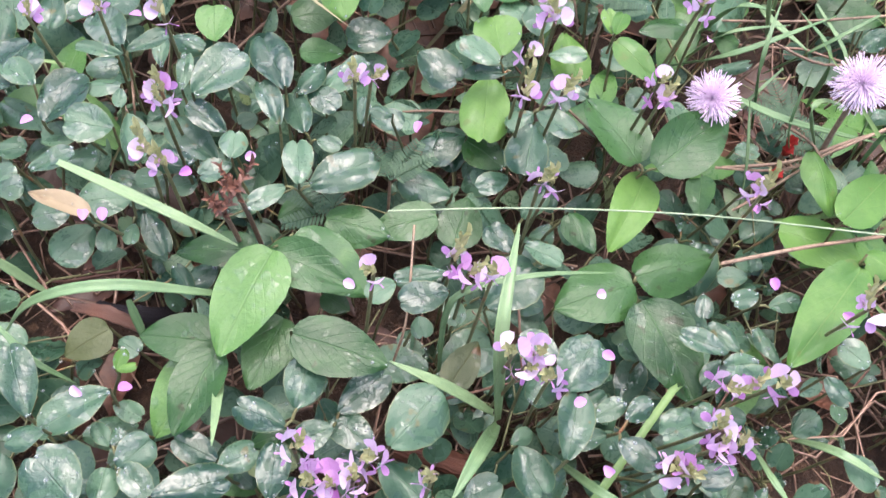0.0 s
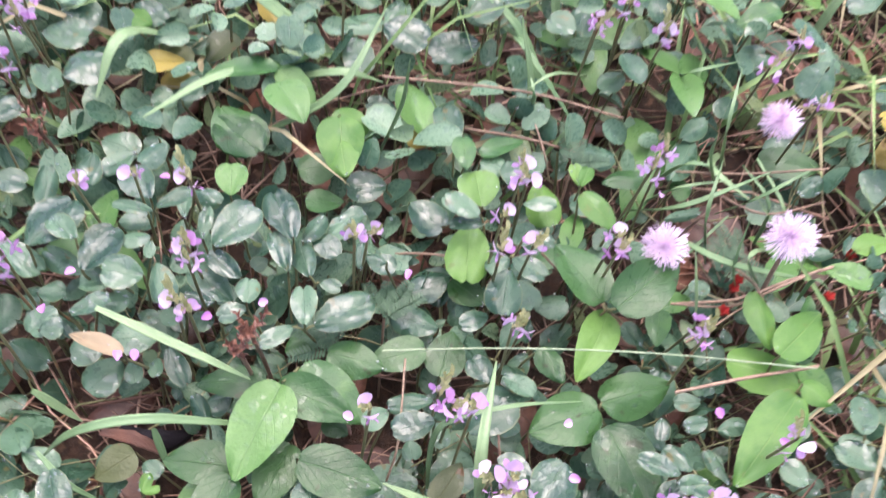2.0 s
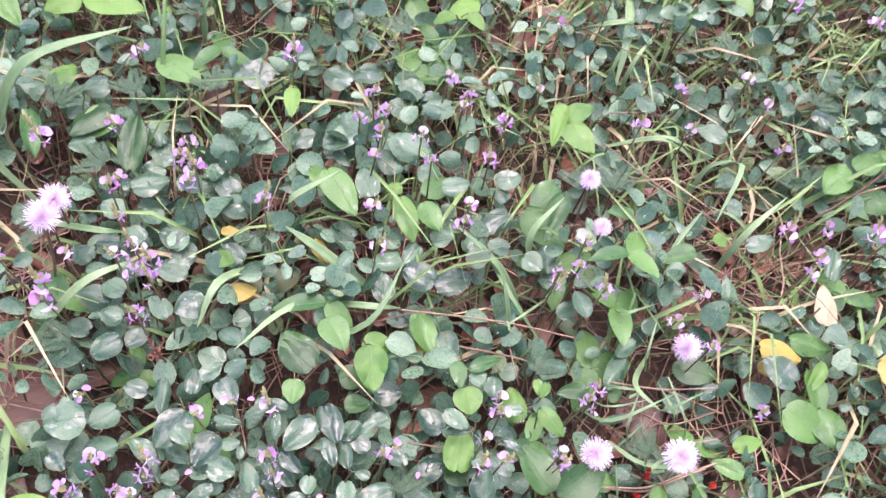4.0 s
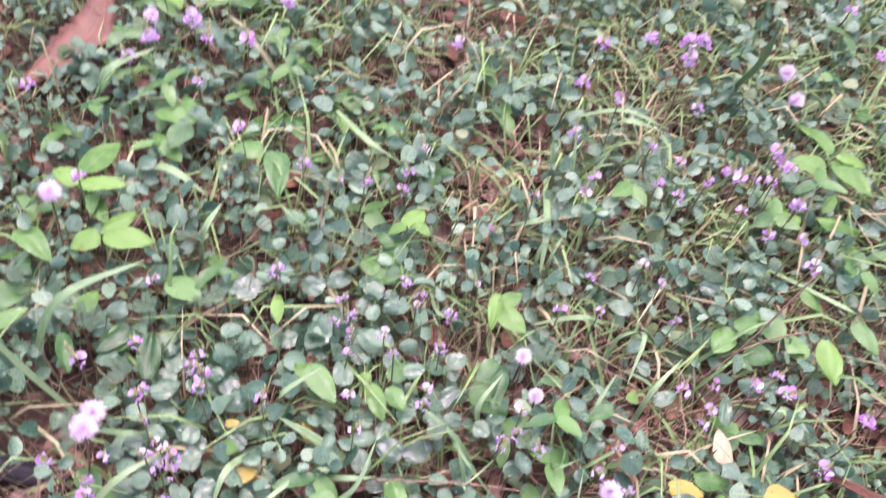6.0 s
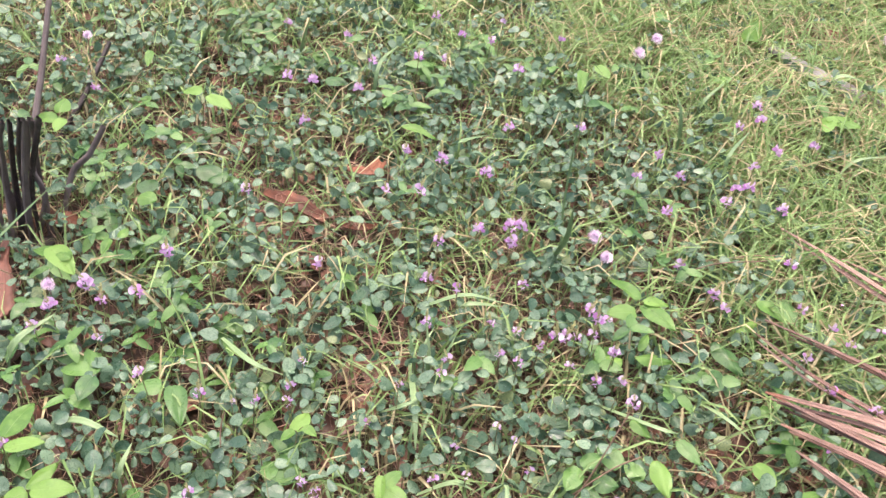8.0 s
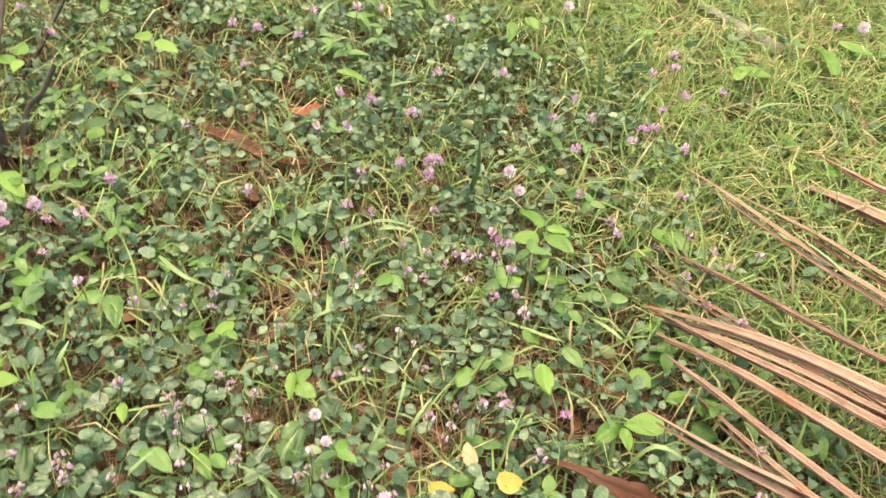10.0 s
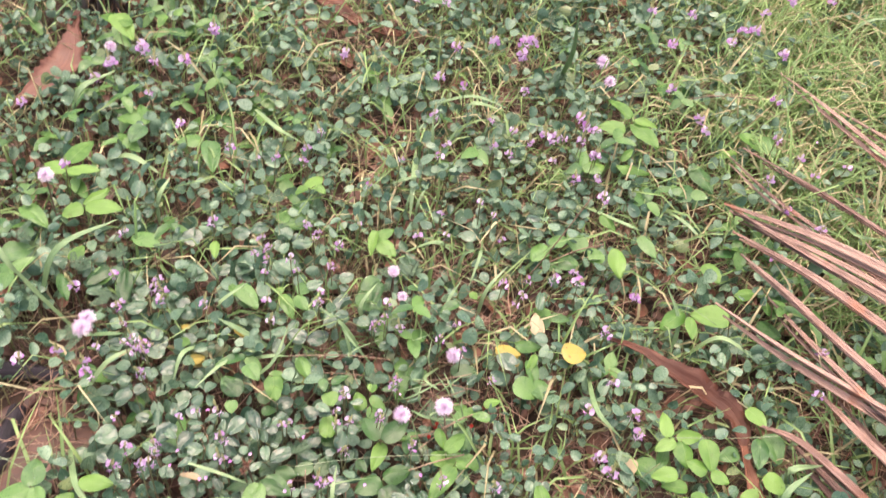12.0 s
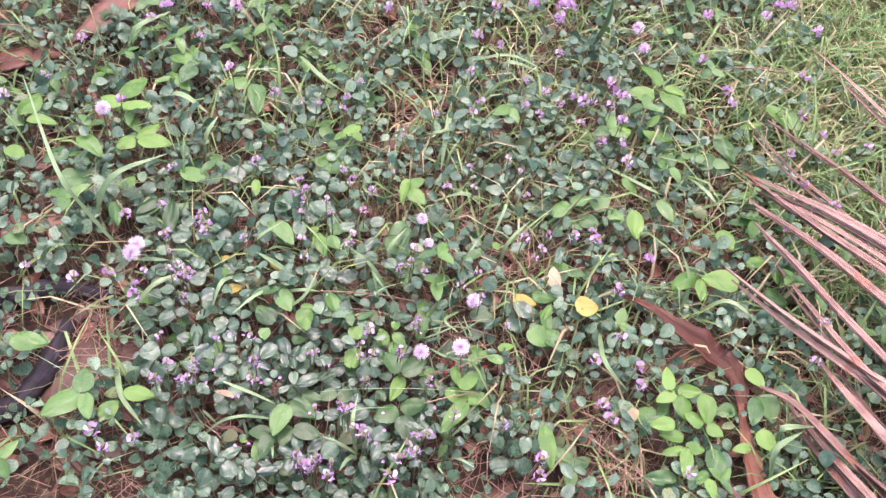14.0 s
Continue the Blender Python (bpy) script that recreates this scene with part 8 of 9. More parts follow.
strip('palm_leaflet', 'long folded pinkish brown dead palm leaflet', 'palm leaflet', FROND, [0.0009, 0.0038, 0.0047, 0.0052, 0.0047], (0.8240, 0.6366, 0.059), (0.8542, 0.5581, 0.074), (0.8723, 0.4702, 0.094), (0.9029, 0.3714, 0.116), (0.9351, 0.2519, 0.024), fold=0.68, lean=26, group='dead palm leaflets')
strip('palm_leaflet', 'long folded pinkish brown dead palm leaflet', 'palm leaflet', FROND, [0.0012, 0.0048, 0.006, 0.0066, 0.006], (0.9633, 0.7135, 0.06), (0.9647, 0.6508, 0.08), (0.9785, 0.6016, 0.09), (1.0004, 0.5486, 0.101), (1.0207, 0.4860, 0.03), fold=0.69, lean=-11, group='dead palm leaflets')
strip('palm_leaflet', 'long folded pinkish brown dead palm leaflet', 'palm leaflet', FROND, [0.001, 0.0039, 0.0048, 0.0053, 0.0048], (0.9658, 0.7022, 0.058), (0.9677, 0.6519, 0.074), (0.9825, 0.6027, 0.084), (1.0054, 0.5497, 0.095), (1.0266, 0.4871, 0.024), fold=0.63, lean=11, group='dead palm leaflets')
strip('palm_leaflet', 'long folded pinkish brown dead palm leaflet', 'palm leaflet', FROND, [0.0021, 0.0085, 0.0107, 0.0117, 0.0107], (0.9003, 0.6686, 0.06), (0.9303, 0.6227, 0.07), (0.9590, 0.5660, 0.08), (0.9893, 0.5015, 0.091), (1.0214, 0.4290, 0.03), fold=0.65, lean=23, group='dead palm leaflets')
strip('palm_leaflet', 'long folded pinkish brown dead palm leaflet', 'palm leaflet', FROND, [0.0017, 0.0069, 0.0086, 0.0095, 0.0086], (0.9017, 0.6621, 0.055), (0.9267, 0.6207, 0.064), (0.9535, 0.5631, 0.074), (0.9817, 0.4985, 0.085), (1.0119, 0.4240, 0.024), fold=1.06, lean=16, group='dead palm leaflets')
strip('palm_leaflet', 'long folded pinkish brown dead palm leaflet', 'palm leaflet', FROND, [0.0013, 0.005, 0.0063, 0.0069, 0.0063], (0.6690, 0.5924, 0.07), (0.7242, 0.5142, 0.08), (0.7645, 0.4237, 0.1), (0.7940, 0.3702, 0.11), (0.8331, 0.3049, 0.121), (0.8748, 0.2262, 0.03), fold=0.51, lean=-16, group='dead palm leaflets')
strip('palm_leaflet', 'long folded pinkish brown dead palm leaflet', 'palm leaflet', FROND, [0.001, 0.0041, 0.0051, 0.0056, 0.0051], (0.6854, 0.5718, 0.067), (0.7263, 0.5153, 0.074), (0.7675, 0.4257, 0.094), (0.7980, 0.3722, 0.104), (0.8380, 0.3070, 0.115), (0.8797, 0.2292, 0.024), fold=1.04, lean=10, group='dead palm leaflets')
strip('palm_leaflet', 'long folded pinkish brown dead palm leaflet', 'palm leaflet', FROND, [0.0008, 0.0031, 0.0038, 0.0042, 0.0038], (0.6414, 0.5717, 0.08), (0.6629, 0.5091, 0.085), (0.6973, 0.4474, 0.09), (0.7288, 0.3892, 0.09), (0.7657, 0.3259, 0.09), (0.8066, 0.2533, 0.03), fold=0.58, lean=9, group='dead palm leaflets')
strip('palm_leaflet', 'long folded pinkish brown dead palm leaflet', 'palm leaflet', FROND, [0.0006, 0.0025, 0.0031, 0.0034, 0.0031], (0.6416, 0.5670, 0.074), (0.6611, 0.5081, 0.079), (0.6955, 0.4464, 0.084), (0.7260, 0.3882, 0.084), (0.7629, 0.3239, 0.084), (0.8038, 0.2513, 0.024), fold=0.89, lean=-9, group='dead palm leaflets')
strip('palm_leaflet', 'long folded pinkish brown dead palm leaflet', 'palm leaflet', FROND, [0.0016, 0.0066, 0.0082, 0.009, 0.0082], (0.6037, 0.4992, 0.09), (0.6728, 0.4440, 0.1), (0.7216, 0.3900, 0.11), (0.7631, 0.3317, 0.12), (0.8098, 0.2713, 0.131), (0.8733, 0.1927, 0.03), fold=0.51, lean=23, group='dead palm leaflets')
strip('palm_leaflet', 'long folded pinkish brown dead palm leaflet', 'palm leaflet', FROND, [0.0013, 0.0053, 0.0066, 0.0073, 0.0066], (0.6119, 0.4898, 0.085), (0.6700, 0.4420, 0.094), (0.7179, 0.3870, 0.104), (0.7593, 0.3287, 0.114), (0.8051, 0.2663, 0.125), (0.8666, 0.1867, 0.024), fold=0.66, lean=-18, group='dead palm leaflets')
strip('palm_leaflet', 'long folded pinkish brown dead palm leaflet', 'palm leaflet', FROND, [0.0013, 0.005, 0.0063, 0.0069, 0.0063], (0.6087, 0.4945, 0.09), (0.6627, 0.4313, 0.09), (0.7079, 0.3694, 0.1), (0.7455, 0.3070, 0.11), (0.7966, 0.2358, 0.121), (0.8531, 0.1539, 0.03), fold=0.82, lean=12, group='dead palm leaflets')
strip('palm_leaflet', 'long folded pinkish brown dead palm leaflet', 'palm leaflet', FROND, [0.001, 0.004, 0.0051, 0.0056, 0.0051], (0.6138, 0.4918, 0.084), (0.6657, 0.4323, 0.084), (0.7108, 0.3714, 0.094), (0.7484, 0.3090, 0.104), (0.8005, 0.2388, 0.115), (0.8580, 0.1569, 0.024), fold=1.06, lean=32, group='dead palm leaflets')
strip('palm_leaflet', 'long folded pinkish brown dead palm leaflet', 'palm leaflet', FROND, [0.0011, 0.0045, 0.0056, 0.0061, 0.0056], (0.6127, 0.4975, 0.08), (0.6542, 0.4494, 0.09), (0.7041, 0.3916, 0.1), (0.7579, 0.3170, 0.11), (0.8181, 0.2401, 0.121), (0.8900, 0.1477, 0.03), fold=0.56, lean=-1, group='dead palm leaflets')
strip('palm_leaflet', 'long folded pinkish brown dead palm leaflet', 'palm leaflet', FROND, [0.0009, 0.0036, 0.0045, 0.0049, 0.0045], (0.6200, 0.4872, 0.076), (0.6524, 0.4484, 0.084), (0.7023, 0.3896, 0.094), (0.7542, 0.3140, 0.104), (0.8154, 0.2371, 0.115), (0.8862, 0.1446, 0.024), fold=0.62, lean=24, group='dead palm leaflets')
strip('palm_leaflet', 'long folded pinkish brown dead palm leaflet', 'palm leaflet', FROND, [0.0016, 0.0064, 0.0079, 0.0087, 0.0079], (0.6058, 0.4705, 0.08), (0.6547, 0.4070, 0.09), (0.6892, 0.3438, 0.1), (0.7261, 0.2745, 0.11), (0.7665, 0.1999, 0.121), (0.8152, 0.1106, 0.03), fold=0.66, lean=3, group='dead palm leaflets')
strip('palm_leaflet', 'long folded pinkish brown dead palm leaflet', 'palm leaflet', FROND, [0.0013, 0.0051, 0.0064, 0.007, 0.0064], (0.6129, 0.4649, 0.075), (0.6577, 0.4090, 0.084), (0.6931, 0.3458, 0.094), (0.7310, 0.2775, 0.104), (0.7723, 0.2029, 0.115), (0.8220, 0.1147, 0.024), fold=0.68, lean=24, group='dead palm leaflets')
strip('palm_leaflet', 'long folded pinkish brown dead palm leaflet', 'palm leaflet', FROND, [0.0013, 0.0051, 0.0064, 0.007, 0.0064], (0.6038, 0.4426, 0.08), (0.6230, 0.3899, 0.09), (0.6526, 0.3285, 0.09), (0.6785, 0.2608, 0.1), (0.7089, 0.1810, 0.111), (0.7415, 0.0904, 0.03), fold=0.56, lean=-6, group='dead palm leaflets')
strip('palm_leaflet', 'long folded pinkish brown dead palm leaflet', 'palm leaflet', FROND, [0.001, 0.0041, 0.0051, 0.0056, 0.0051], (0.6101, 0.4321, 0.076), (0.6250, 0.3909, 0.084), (0.6565, 0.3295, 0.084), (0.6834, 0.2628, 0.094), (0.7139, 0.1830, 0.105), (0.7474, 0.0924, 0.024), fold=0.89, lean=32, group='dead palm leaflets')
strip('palm_leaflet', 'long folded pinkish brown dead palm leaflet', 'palm leaflet', FROND, [0.0011, 0.0042, 0.0053, 0.0058, 0.0053], (0.6182, 0.3966, 0.07), (0.6307, 0.3387, 0.08), (0.6516, 0.2720, 0.09), (0.6746, 0.2029, 0.101), (0.7049, 0.1164, 0.03), fold=0.81, lean=-1, group='dead palm leaflets')
strip('palm_leaflet', 'long folded pinkish brown dead palm leaflet', 'palm leaflet', FROND, [0.0009, 0.0034, 0.0043, 0.0047, 0.0043], (0.6208, 0.3773, 0.067), (0.6289, 0.3377, 0.074), (0.6487, 0.2709, 0.084), (0.6708, 0.2018, 0.095), (0.7000, 0.1153, 0.024), fold=0.65, lean=-21, group='dead palm leaflets')
strip('palm_leaflet', 'long folded pinkish brown dead palm leaflet', 'palm leaflet', FROND, [0.0014, 0.0055, 0.0069, 0.0075, 0.0069], (0.5566, 0.3886, 0.08), (0.5996, 0.3284, 0.085), (0.6476, 0.2729, 0.09), (0.6961, 0.2112, 0.095), (0.7584, 0.1432, 0.03), fold=0.81, lean=-30, group='dead palm leaflets')
strip('palm_leaflet', 'long folded pinkish brown dead palm leaflet', 'palm leaflet', FROND, [0.0011, 0.0044, 0.0055, 0.0061, 0.0055], (0.5619, 0.3771, 0.075), (0.5978, 0.3264, 0.079), (0.6448, 0.2699, 0.084), (0.6923, 0.2081, 0.089), (0.7537, 0.1391, 0.024), fold=0.85, lean=18, group='dead palm leaflets')
strip('palm_leaflet', 'long folded pinkish brown dead palm leaflet', 'palm leaflet', FROND, [0.001, 0.004, 0.005, 0.0055, 0.005], (0.7435, 0.4455, 0.08), (0.7485, 0.3867, 0.09), (0.7693, 0.3289, 0.1), (0.7965, 0.2642, 0.111), (0.8277, 0.1948, 0.03), fold=0.71, lean=-24, group='dead palm leaflets')
strip('palm_leaflet', 'long folded pinkish brown dead palm leaflet', 'palm leaflet', FROND, [0.0008, 0.0032, 0.004, 0.0044, 0.004], (0.7472, 0.4263, 0.077), (0.7506, 0.3877, 0.084), (0.7723, 0.3299, 0.094), (0.8005, 0.2652, 0.105), (0.8326, 0.1959, 0.024), fold=0.93, lean=3, group='dead palm leaflets')
strip('palm_leaflet', 'long folded pinkish brown dead palm leaflet', 'palm leaflet', FROND, [0.0017, 0.0068, 0.0085, 0.0093, 0.0085], (0.5894, 0.2609, 0.05), (0.6052, 0.1916, 0.07), (0.6235, 0.1437, 0.08), (0.6379, 0.0946, 0.091), (0.6613, 0.0282, 0.03), fold=0.99, lean=-13, group='dead palm leaflets')
strip('palm_leaflet', 'long folded pinkish brown dead palm leaflet', 'palm leaflet', FROND, [0.0014, 0.0055, 0.0068, 0.0075, 0.0068], (0.5887, 0.2540, 0.046), (0.6013, 0.1905, 0.064), (0.6186, 0.1416, 0.074), (0.6311, 0.0925, 0.085), (0.6534, 0.0260, 0.024), fold=0.53, lean=6, group='dead palm leaflets')
strip('palm_leaflet', 'long folded pinkish brown dead palm leaflet', 'palm leaflet', FROND, [0.0012, 0.0046, 0.0058, 0.0064, 0.0058], (0.6006, 0.2503, 0.05), (0.6176, 0.2085, 0.06), (0.6399, 0.1549, 0.08), (0.6687, 0.0923, 0.102), (0.6954, 0.0199, 0.03), fold=0.91, lean=-35, group='dead palm leaflets')
strip('palm_leaflet', 'long folded pinkish brown dead palm leaflet', 'palm leaflet', FROND, [0.0009, 0.0037, 0.0047, 0.0051, 0.0047], (0.6047, 0.2445, 0.046), (0.6205, 0.2095, 0.054), (0.6438, 0.1569, 0.074), (0.6726, 0.0943, 0.096), (0.7003, 0.0219, 0.024), fold=0.76, lean=-8, group='dead palm leaflets')
strip('palm_leaflet', 'long folded pinkish brown dead palm leaflet', 'palm leaflet', FROND, [0.0009, 0.0036, 0.0045, 0.0049, 0.0045], (0.6443, 0.2932, 0.06), (0.6506, 0.2504, 0.07), (0.6652, 0.1948, 0.08), (0.6764, 0.1280, 0.091), (0.6893, 0.0516, 0.03), fold=1.05, lean=14, group='dead palm leaflets')
strip('palm_leaflet', 'long folded pinkish brown dead palm leaflet', 'palm leaflet', FROND, [0.0007, 0.0029, 0.0036, 0.004, 0.0036], (0.6447, 0.2815, 0.057), (0.6487, 0.2503, 0.064), (0.6623, 0.1947, 0.074), (0.6735, 0.1269, 0.085), (0.6854, 0.0515, 0.024), fold=0.93, lean=25, group='dead palm leaflets')
strip('curled_dead_leaf', 'curled wet dark brown dead leaf on the ground', 'dead leaf', BROWN, [0.0035, 0.007, 0.0198, 0.0268, 0.0222, 0.0105], (0.4556, 0.3769, 0.05), (0.4766, 0.3560, 0.06), (0.4978, 0.3321, 0.06), (0.5270, 0.3104, 0.05), (0.5493, 0.2874, 0.044), (0.5511, 0.2610, 0.04), fold=0.8)
strip('dry_husk', 'wet brown folded husk strip in the litter', 'husk', BROWN, [0.0068, 0.0113, 0.017, 0.0215], (0.5491, 0.2600, 0.044), (0.5443, 0.2247, 0.042), (0.5441, 0.1982, 0.04), (0.5442, 0.1598, 0.04), fold=0.6)
strip('bark_piece', 'flat reddish brown piece of bark on the ground', 'bark', BARK, [0.0059, 0.0235, 0.0396, 0.0411, 0.022, 0.0147, 0.0073], (-0.1169, 0.7415, 0.025), (-0.0930, 0.7606, 0.03), (-0.0758, 0.7777, 0.035), (-0.0606, 0.7976, 0.04), (-0.0569, 0.8246, 0.042), (-0.0580, 0.8525, 0.042), (-0.0554, 0.8860, 0.04), fold=0.25, thick=0.004)
strip('bark_piece', 'flat reddish brown piece of bark on the ground', 'bark', BARK, [0.0192, 0.0325, 0.0251, 0.0148], (-0.2041, 0.7021, 0.02), (-0.1724, 0.7017, 0.03), (-0.1504, 0.7115, 0.03), (-0.1274, 0.7273, 0.02), fold=0.25, thick=0.004)
strip('burnt_stick', 'grey-black burnt stick standing in the clover', 'stick', BURNT, [0.0049, 0.0055, 0.0037], (-0.0411, 0.9239, -0), (-0.0289, 0.9033, 0.09), (-0.0062, 0.8721, 0.2), fold=-0.7, thick=0.005)
strip('burnt_stick', 'grey-black burnt stick standing in the clover', 'stick', BURNT, [0.0055, 0.0049, 0.0031], (-0.0612, 0.9215, 0), (-0.0470, 0.9121, 0.09), (-0.0270, 0.8725, 0.2), fold=-0.7, thick=0.005)
strip('burnt_stick', 'grey-black burnt stick standing in the clover', 'stick', BURNT, [0.0037, 0.0037, 0.0025], (-0.0126, 0.9356, 0), (0.0108, 0.9473, 0.07), (0.0344, 0.9429, 0.1), (0.0551, 0.9332, 0.14), fold=-0.7, thick=0.005)
strip('burnt_stick', 'grey-black burnt stick standing in the clover', 'stick', BURNT, [0.0044, 0.0044, 0.0031], (-0.0230, 0.9280, -0), (-0.0167, 0.9288, 0.08), (-0.0006, 0.8855, 0.19), fold=-0.7, thick=0.005)
strip('burnt_stick', 'grey-black burnt stick standing in the clover', 'stick', BURNT, [0.0044, 0.0044, 0.0031], (-0.0497, 0.9199, 0), (-0.0414, 0.9227, 0.08), (-0.0205, 0.8859, 0.19), fold=-0.7, thick=0.005)
strip('burnt_stick', 'grey-black burnt stick standing in the clover', 'stick', BURNT, [0.0037, 0.0037, 0.0025], (-0.0316, 0.9250, 0), (-0.0233, 0.9108, 0.09), (0.0071, 0.8724, 0.2), fold=-0.7, thick=0.005)
strip('burnt_stick', 'grey-black burnt stick standing in the clover', 'stick', BURNT, [0.0037, 0.0037, 0.0025], (-0.0726, 0.9278, 0), (-0.0594, 0.9201, 0.09), (-0.0403, 0.8731, 0.2), fold=-0.7, thick=0.005)
strip('burnt_stick', 'grey-black burnt stick standing in the clover', 'stick', BURNT, [0.0029, 0.0035, 0.0023], (-0.0364, 0.9295, 0), (-0.0128, 0.9133, 0.08), (-0.0148, 0.8968, 0.14), (-0.0005, 0.8722, 0.2), fold=-0.7, thick=0.005)
strip('burnt_stick', 'grey-black burnt stick standing in the clover', 'stick', BURNT, [0.0029, 0.0029, 0.0023], (-0.0574, 0.9272, -0), (-0.0347, 0.9178, 0.07), (-0.0233, 0.8975, 0.14), (-0.0090, 0.8729, 0.2), fold=-0.7, thick=0.005)
strip('burnt_stick', 'grey-black burnt stick standing in the clover', 'stick', BURNT, [0.003, 0.0036, 0.0024], (-0.0679, 0.9279, 0), (-0.0470, 0.9193, 0.07), (-0.0433, 0.9053, 0.14), (-0.0232, 0.8726, 0.2), fold=-0.7, thick=0.005)
# added low lump, no stick: its dark colour gives the shade at the sticks' foot
strip('burnt_stick', 'grey-black burnt stick standing in the clover', 'stick', BURNT, [0.0142, 0.0194, 0.0129], (-0.0563, 0.9096, 0), (-0.0344, 0.9116, 0.01), (-0.0126, 0.9308, 0.005), fold=-0.7, thick=0.005)
strip('curled_dead_leaf', 'curled wet dark brown dead leaf on the ground', 'dead leaf', BROWN, [0.0129, 0.0219, 0.0154], (-0.0261, 0.9450, 0.015), (-0.0040, 0.9211, 0.025), (0.0160, 0.9228, 0.015), fold=0.8)
strip('charred_stick', 'blackened charred stick lying in the clover', 'stick', CHAR, [0.0133, 0.0181, 0.0157, 0.0085], (-0.1566, 0.4079, 0.02), (-0.1197, 0.4096, 0.026), (-0.0867, 0.4180, 0.024), (-0.0302, 0.4067, 0.016), fold=-0.7, thick=0.008)
strip('charred_stick', 'blackened charred stick lying in the clover', 'stick', CHAR, [0.017, 0.023, 0.020, 0.011], (-0.1291, 0.2827, 0.02), (-0.0970, 0.3037, 0.03), (-0.0806, 0.3438, 0.026), (-0.0719, 0.3817, 0.02), fold=-0.7, thick=0.008)
strip('wood_slab', 'dull brown worn slab of wood in the litter', 'wood', SLAB, [0.034, 0.060, 0.056, 0.026], (-0.094, 0.313, 0.012), (-0.067, 0.329, 0.016), (-0.038, 0.337, 0.016), (-0.008, 0.354, 0.010), fold=-0.12, thick=0.010)
strip('burnt_stick', 'grey-black burnt stick standing in the clover', 'stick', BURNT, [0.0042, 0.0059, 0.0067], (0.0091, 1.1278, 0.18), (-0.0103, 1.0863, 0.12), (-0.0307, 1.0431, 0.06), fold=-0.7, thick=0.005)
strip('burnt_stick', 'grey-black burnt stick standing in the clover', 'stick', BURNT, [0.0035, 0.0053, 0.0053], (0.0624, 1.1821, 0.09), (0.0283, 1.1227, 0.06), (-0.0128, 1.0775, 0.02), fold=-0.7, thick=0.005)
strip('grey_stick', 'flat weathered grey stick on the grass', 'stick', GREYWOOD, [0.0161, 0.0322, 0.0342, 0.0221], (1.0054, 1.1034, 0.05), (1.0354, 1.0398, 0.05), (1.0815, 0.9914, 0.04), (1.1170, 0.9461, 0.03), fold=-0.4, thick=0.005)
strip('dry_husk', 'pale dry folded husk strip', 'husk', FROND, [0.0073, 0.011, 0.0073], (1.1022, 0.8268, 0.05), (1.0898, 0.7760, 0.04), (1.0776, 0.7164, 0.03), fold=0.6)
strip('curled_dead_leaf', 'curled wet dark brown dead leaf on the ground', 'dead leaf', BROWN, [0.0118, 0.0251, 0.0147], (0.2134, 0.9239, 0.03), (0.2426, 0.8844, 0.04), (0.2738, 0.8631, 0.03), fold=0.8)
strip('curled_dead_leaf', 'curled wet dark brown dead leaf on the ground', 'dead leaf', BROWN, [0.0087, 0.0159, 0.0101], (0.2873, 0.8674, 0.02), (0.3077, 0.8433, 0.03), (0.3336, 0.8525, 0.02), fold=0.8)
strip('curled_dead_leaf', 'curled wet dark brown dead leaf on the ground', 'dead leaf', BROWN, [0.0077, 0.0184, 0.0123], (0.3161, 0.9494, 0.03), (0.3413, 0.9246, 0.04), (0.3628, 0.9560, 0.03), fold=0.8)
strip('bark_piece', 'flat reddish brown piece of bark on the ground', 'bark', BARK, [0.0224, 0.0224], (1.1602, 1.1898, 0.02), (1.1903, 1.1283, 0.02), fold=0.25, thick=0.004)
strip('bark_piece', 'flat reddish brown piece of bark on the ground', 'bark', BARK, [0.0086, 0.012, 0.0086], (1.0429, 0.8099, 0.03), (0.9723, 0.7481, 0.03), (0.9389, 0.7201, 0.02), fold=0.25, thick=0.004)
strip('fallen_branch', 'wet reddish brown fallen branch under leaves', 'branch', BROWN, [0.0063, 0.0075, 0.0075, 0.0069], (0.1624, 0.2238, 0.025), (0.1747, 0.2198, 0.028), (0.1900, 0.2136, 0.028), (0.2032, 0.2074, 0.025), fold=-0.8, thick=0.006)
strip('dry_husk', 'pale dry folded husk strip', 'husk', FROND, [0.0026, 0.0039, 0.0029], (0.0728, 0.2619, 0.03), (0.0840, 0.2580, 0.036), (0.0922, 0.2557, 0.03), fold=0.6)
strip('charred_stick', 'blackened charred stick lying in the clover', 'stick', CHAR, [0.003, 0.0043, 0.0036], (0.0770, 0.2647, 0.025), (0.0912, 0.2608, 0.03), (0.0995, 0.2653, 0.02), fold=-0.7, thick=0.008)

# ---- the cover between: clover carpet, grass and litter ----
def bare(x, y):
    """How bare the ground is, 0 to 1: litter shows in a few patches."""
    b = 0.0
    for cx, cy, rx, ry, k in BARE:
        d = ((x - cx) / rx) ** 2 + ((y - cy) / ry) ** 2
        b = max(b, k * max(0.0, 1 - d * d))
    if 0.0 < x < 0.33 and 0.16 < y < 0.37:
        return b
    return b + 0.9 * max(0.0, noise.noise((x * 13, y * 13, 5.0)) - 0.12)


def grassy(x, y):
    """Where grass takes over from the clover."""
    edge = min(1.0, max(0.0, (x - 0.60 - 0.07 * math.sin(y * 9)) / 0.26))
    far = min(1.0, max(0.0, (y - 1.18 - 0.08 * math.sin(x * 8)) / 0.3))
    left = min(1.0, max(0.0, (-0.42 - x - 0.08 * math.sin(y * 7)) / 0.25))
    back = min(1.0, max(0.0, (-0.12 - y - 0.07 * math.sin(x * 9)) / 0.25))
    return max(edge, far, left, back)


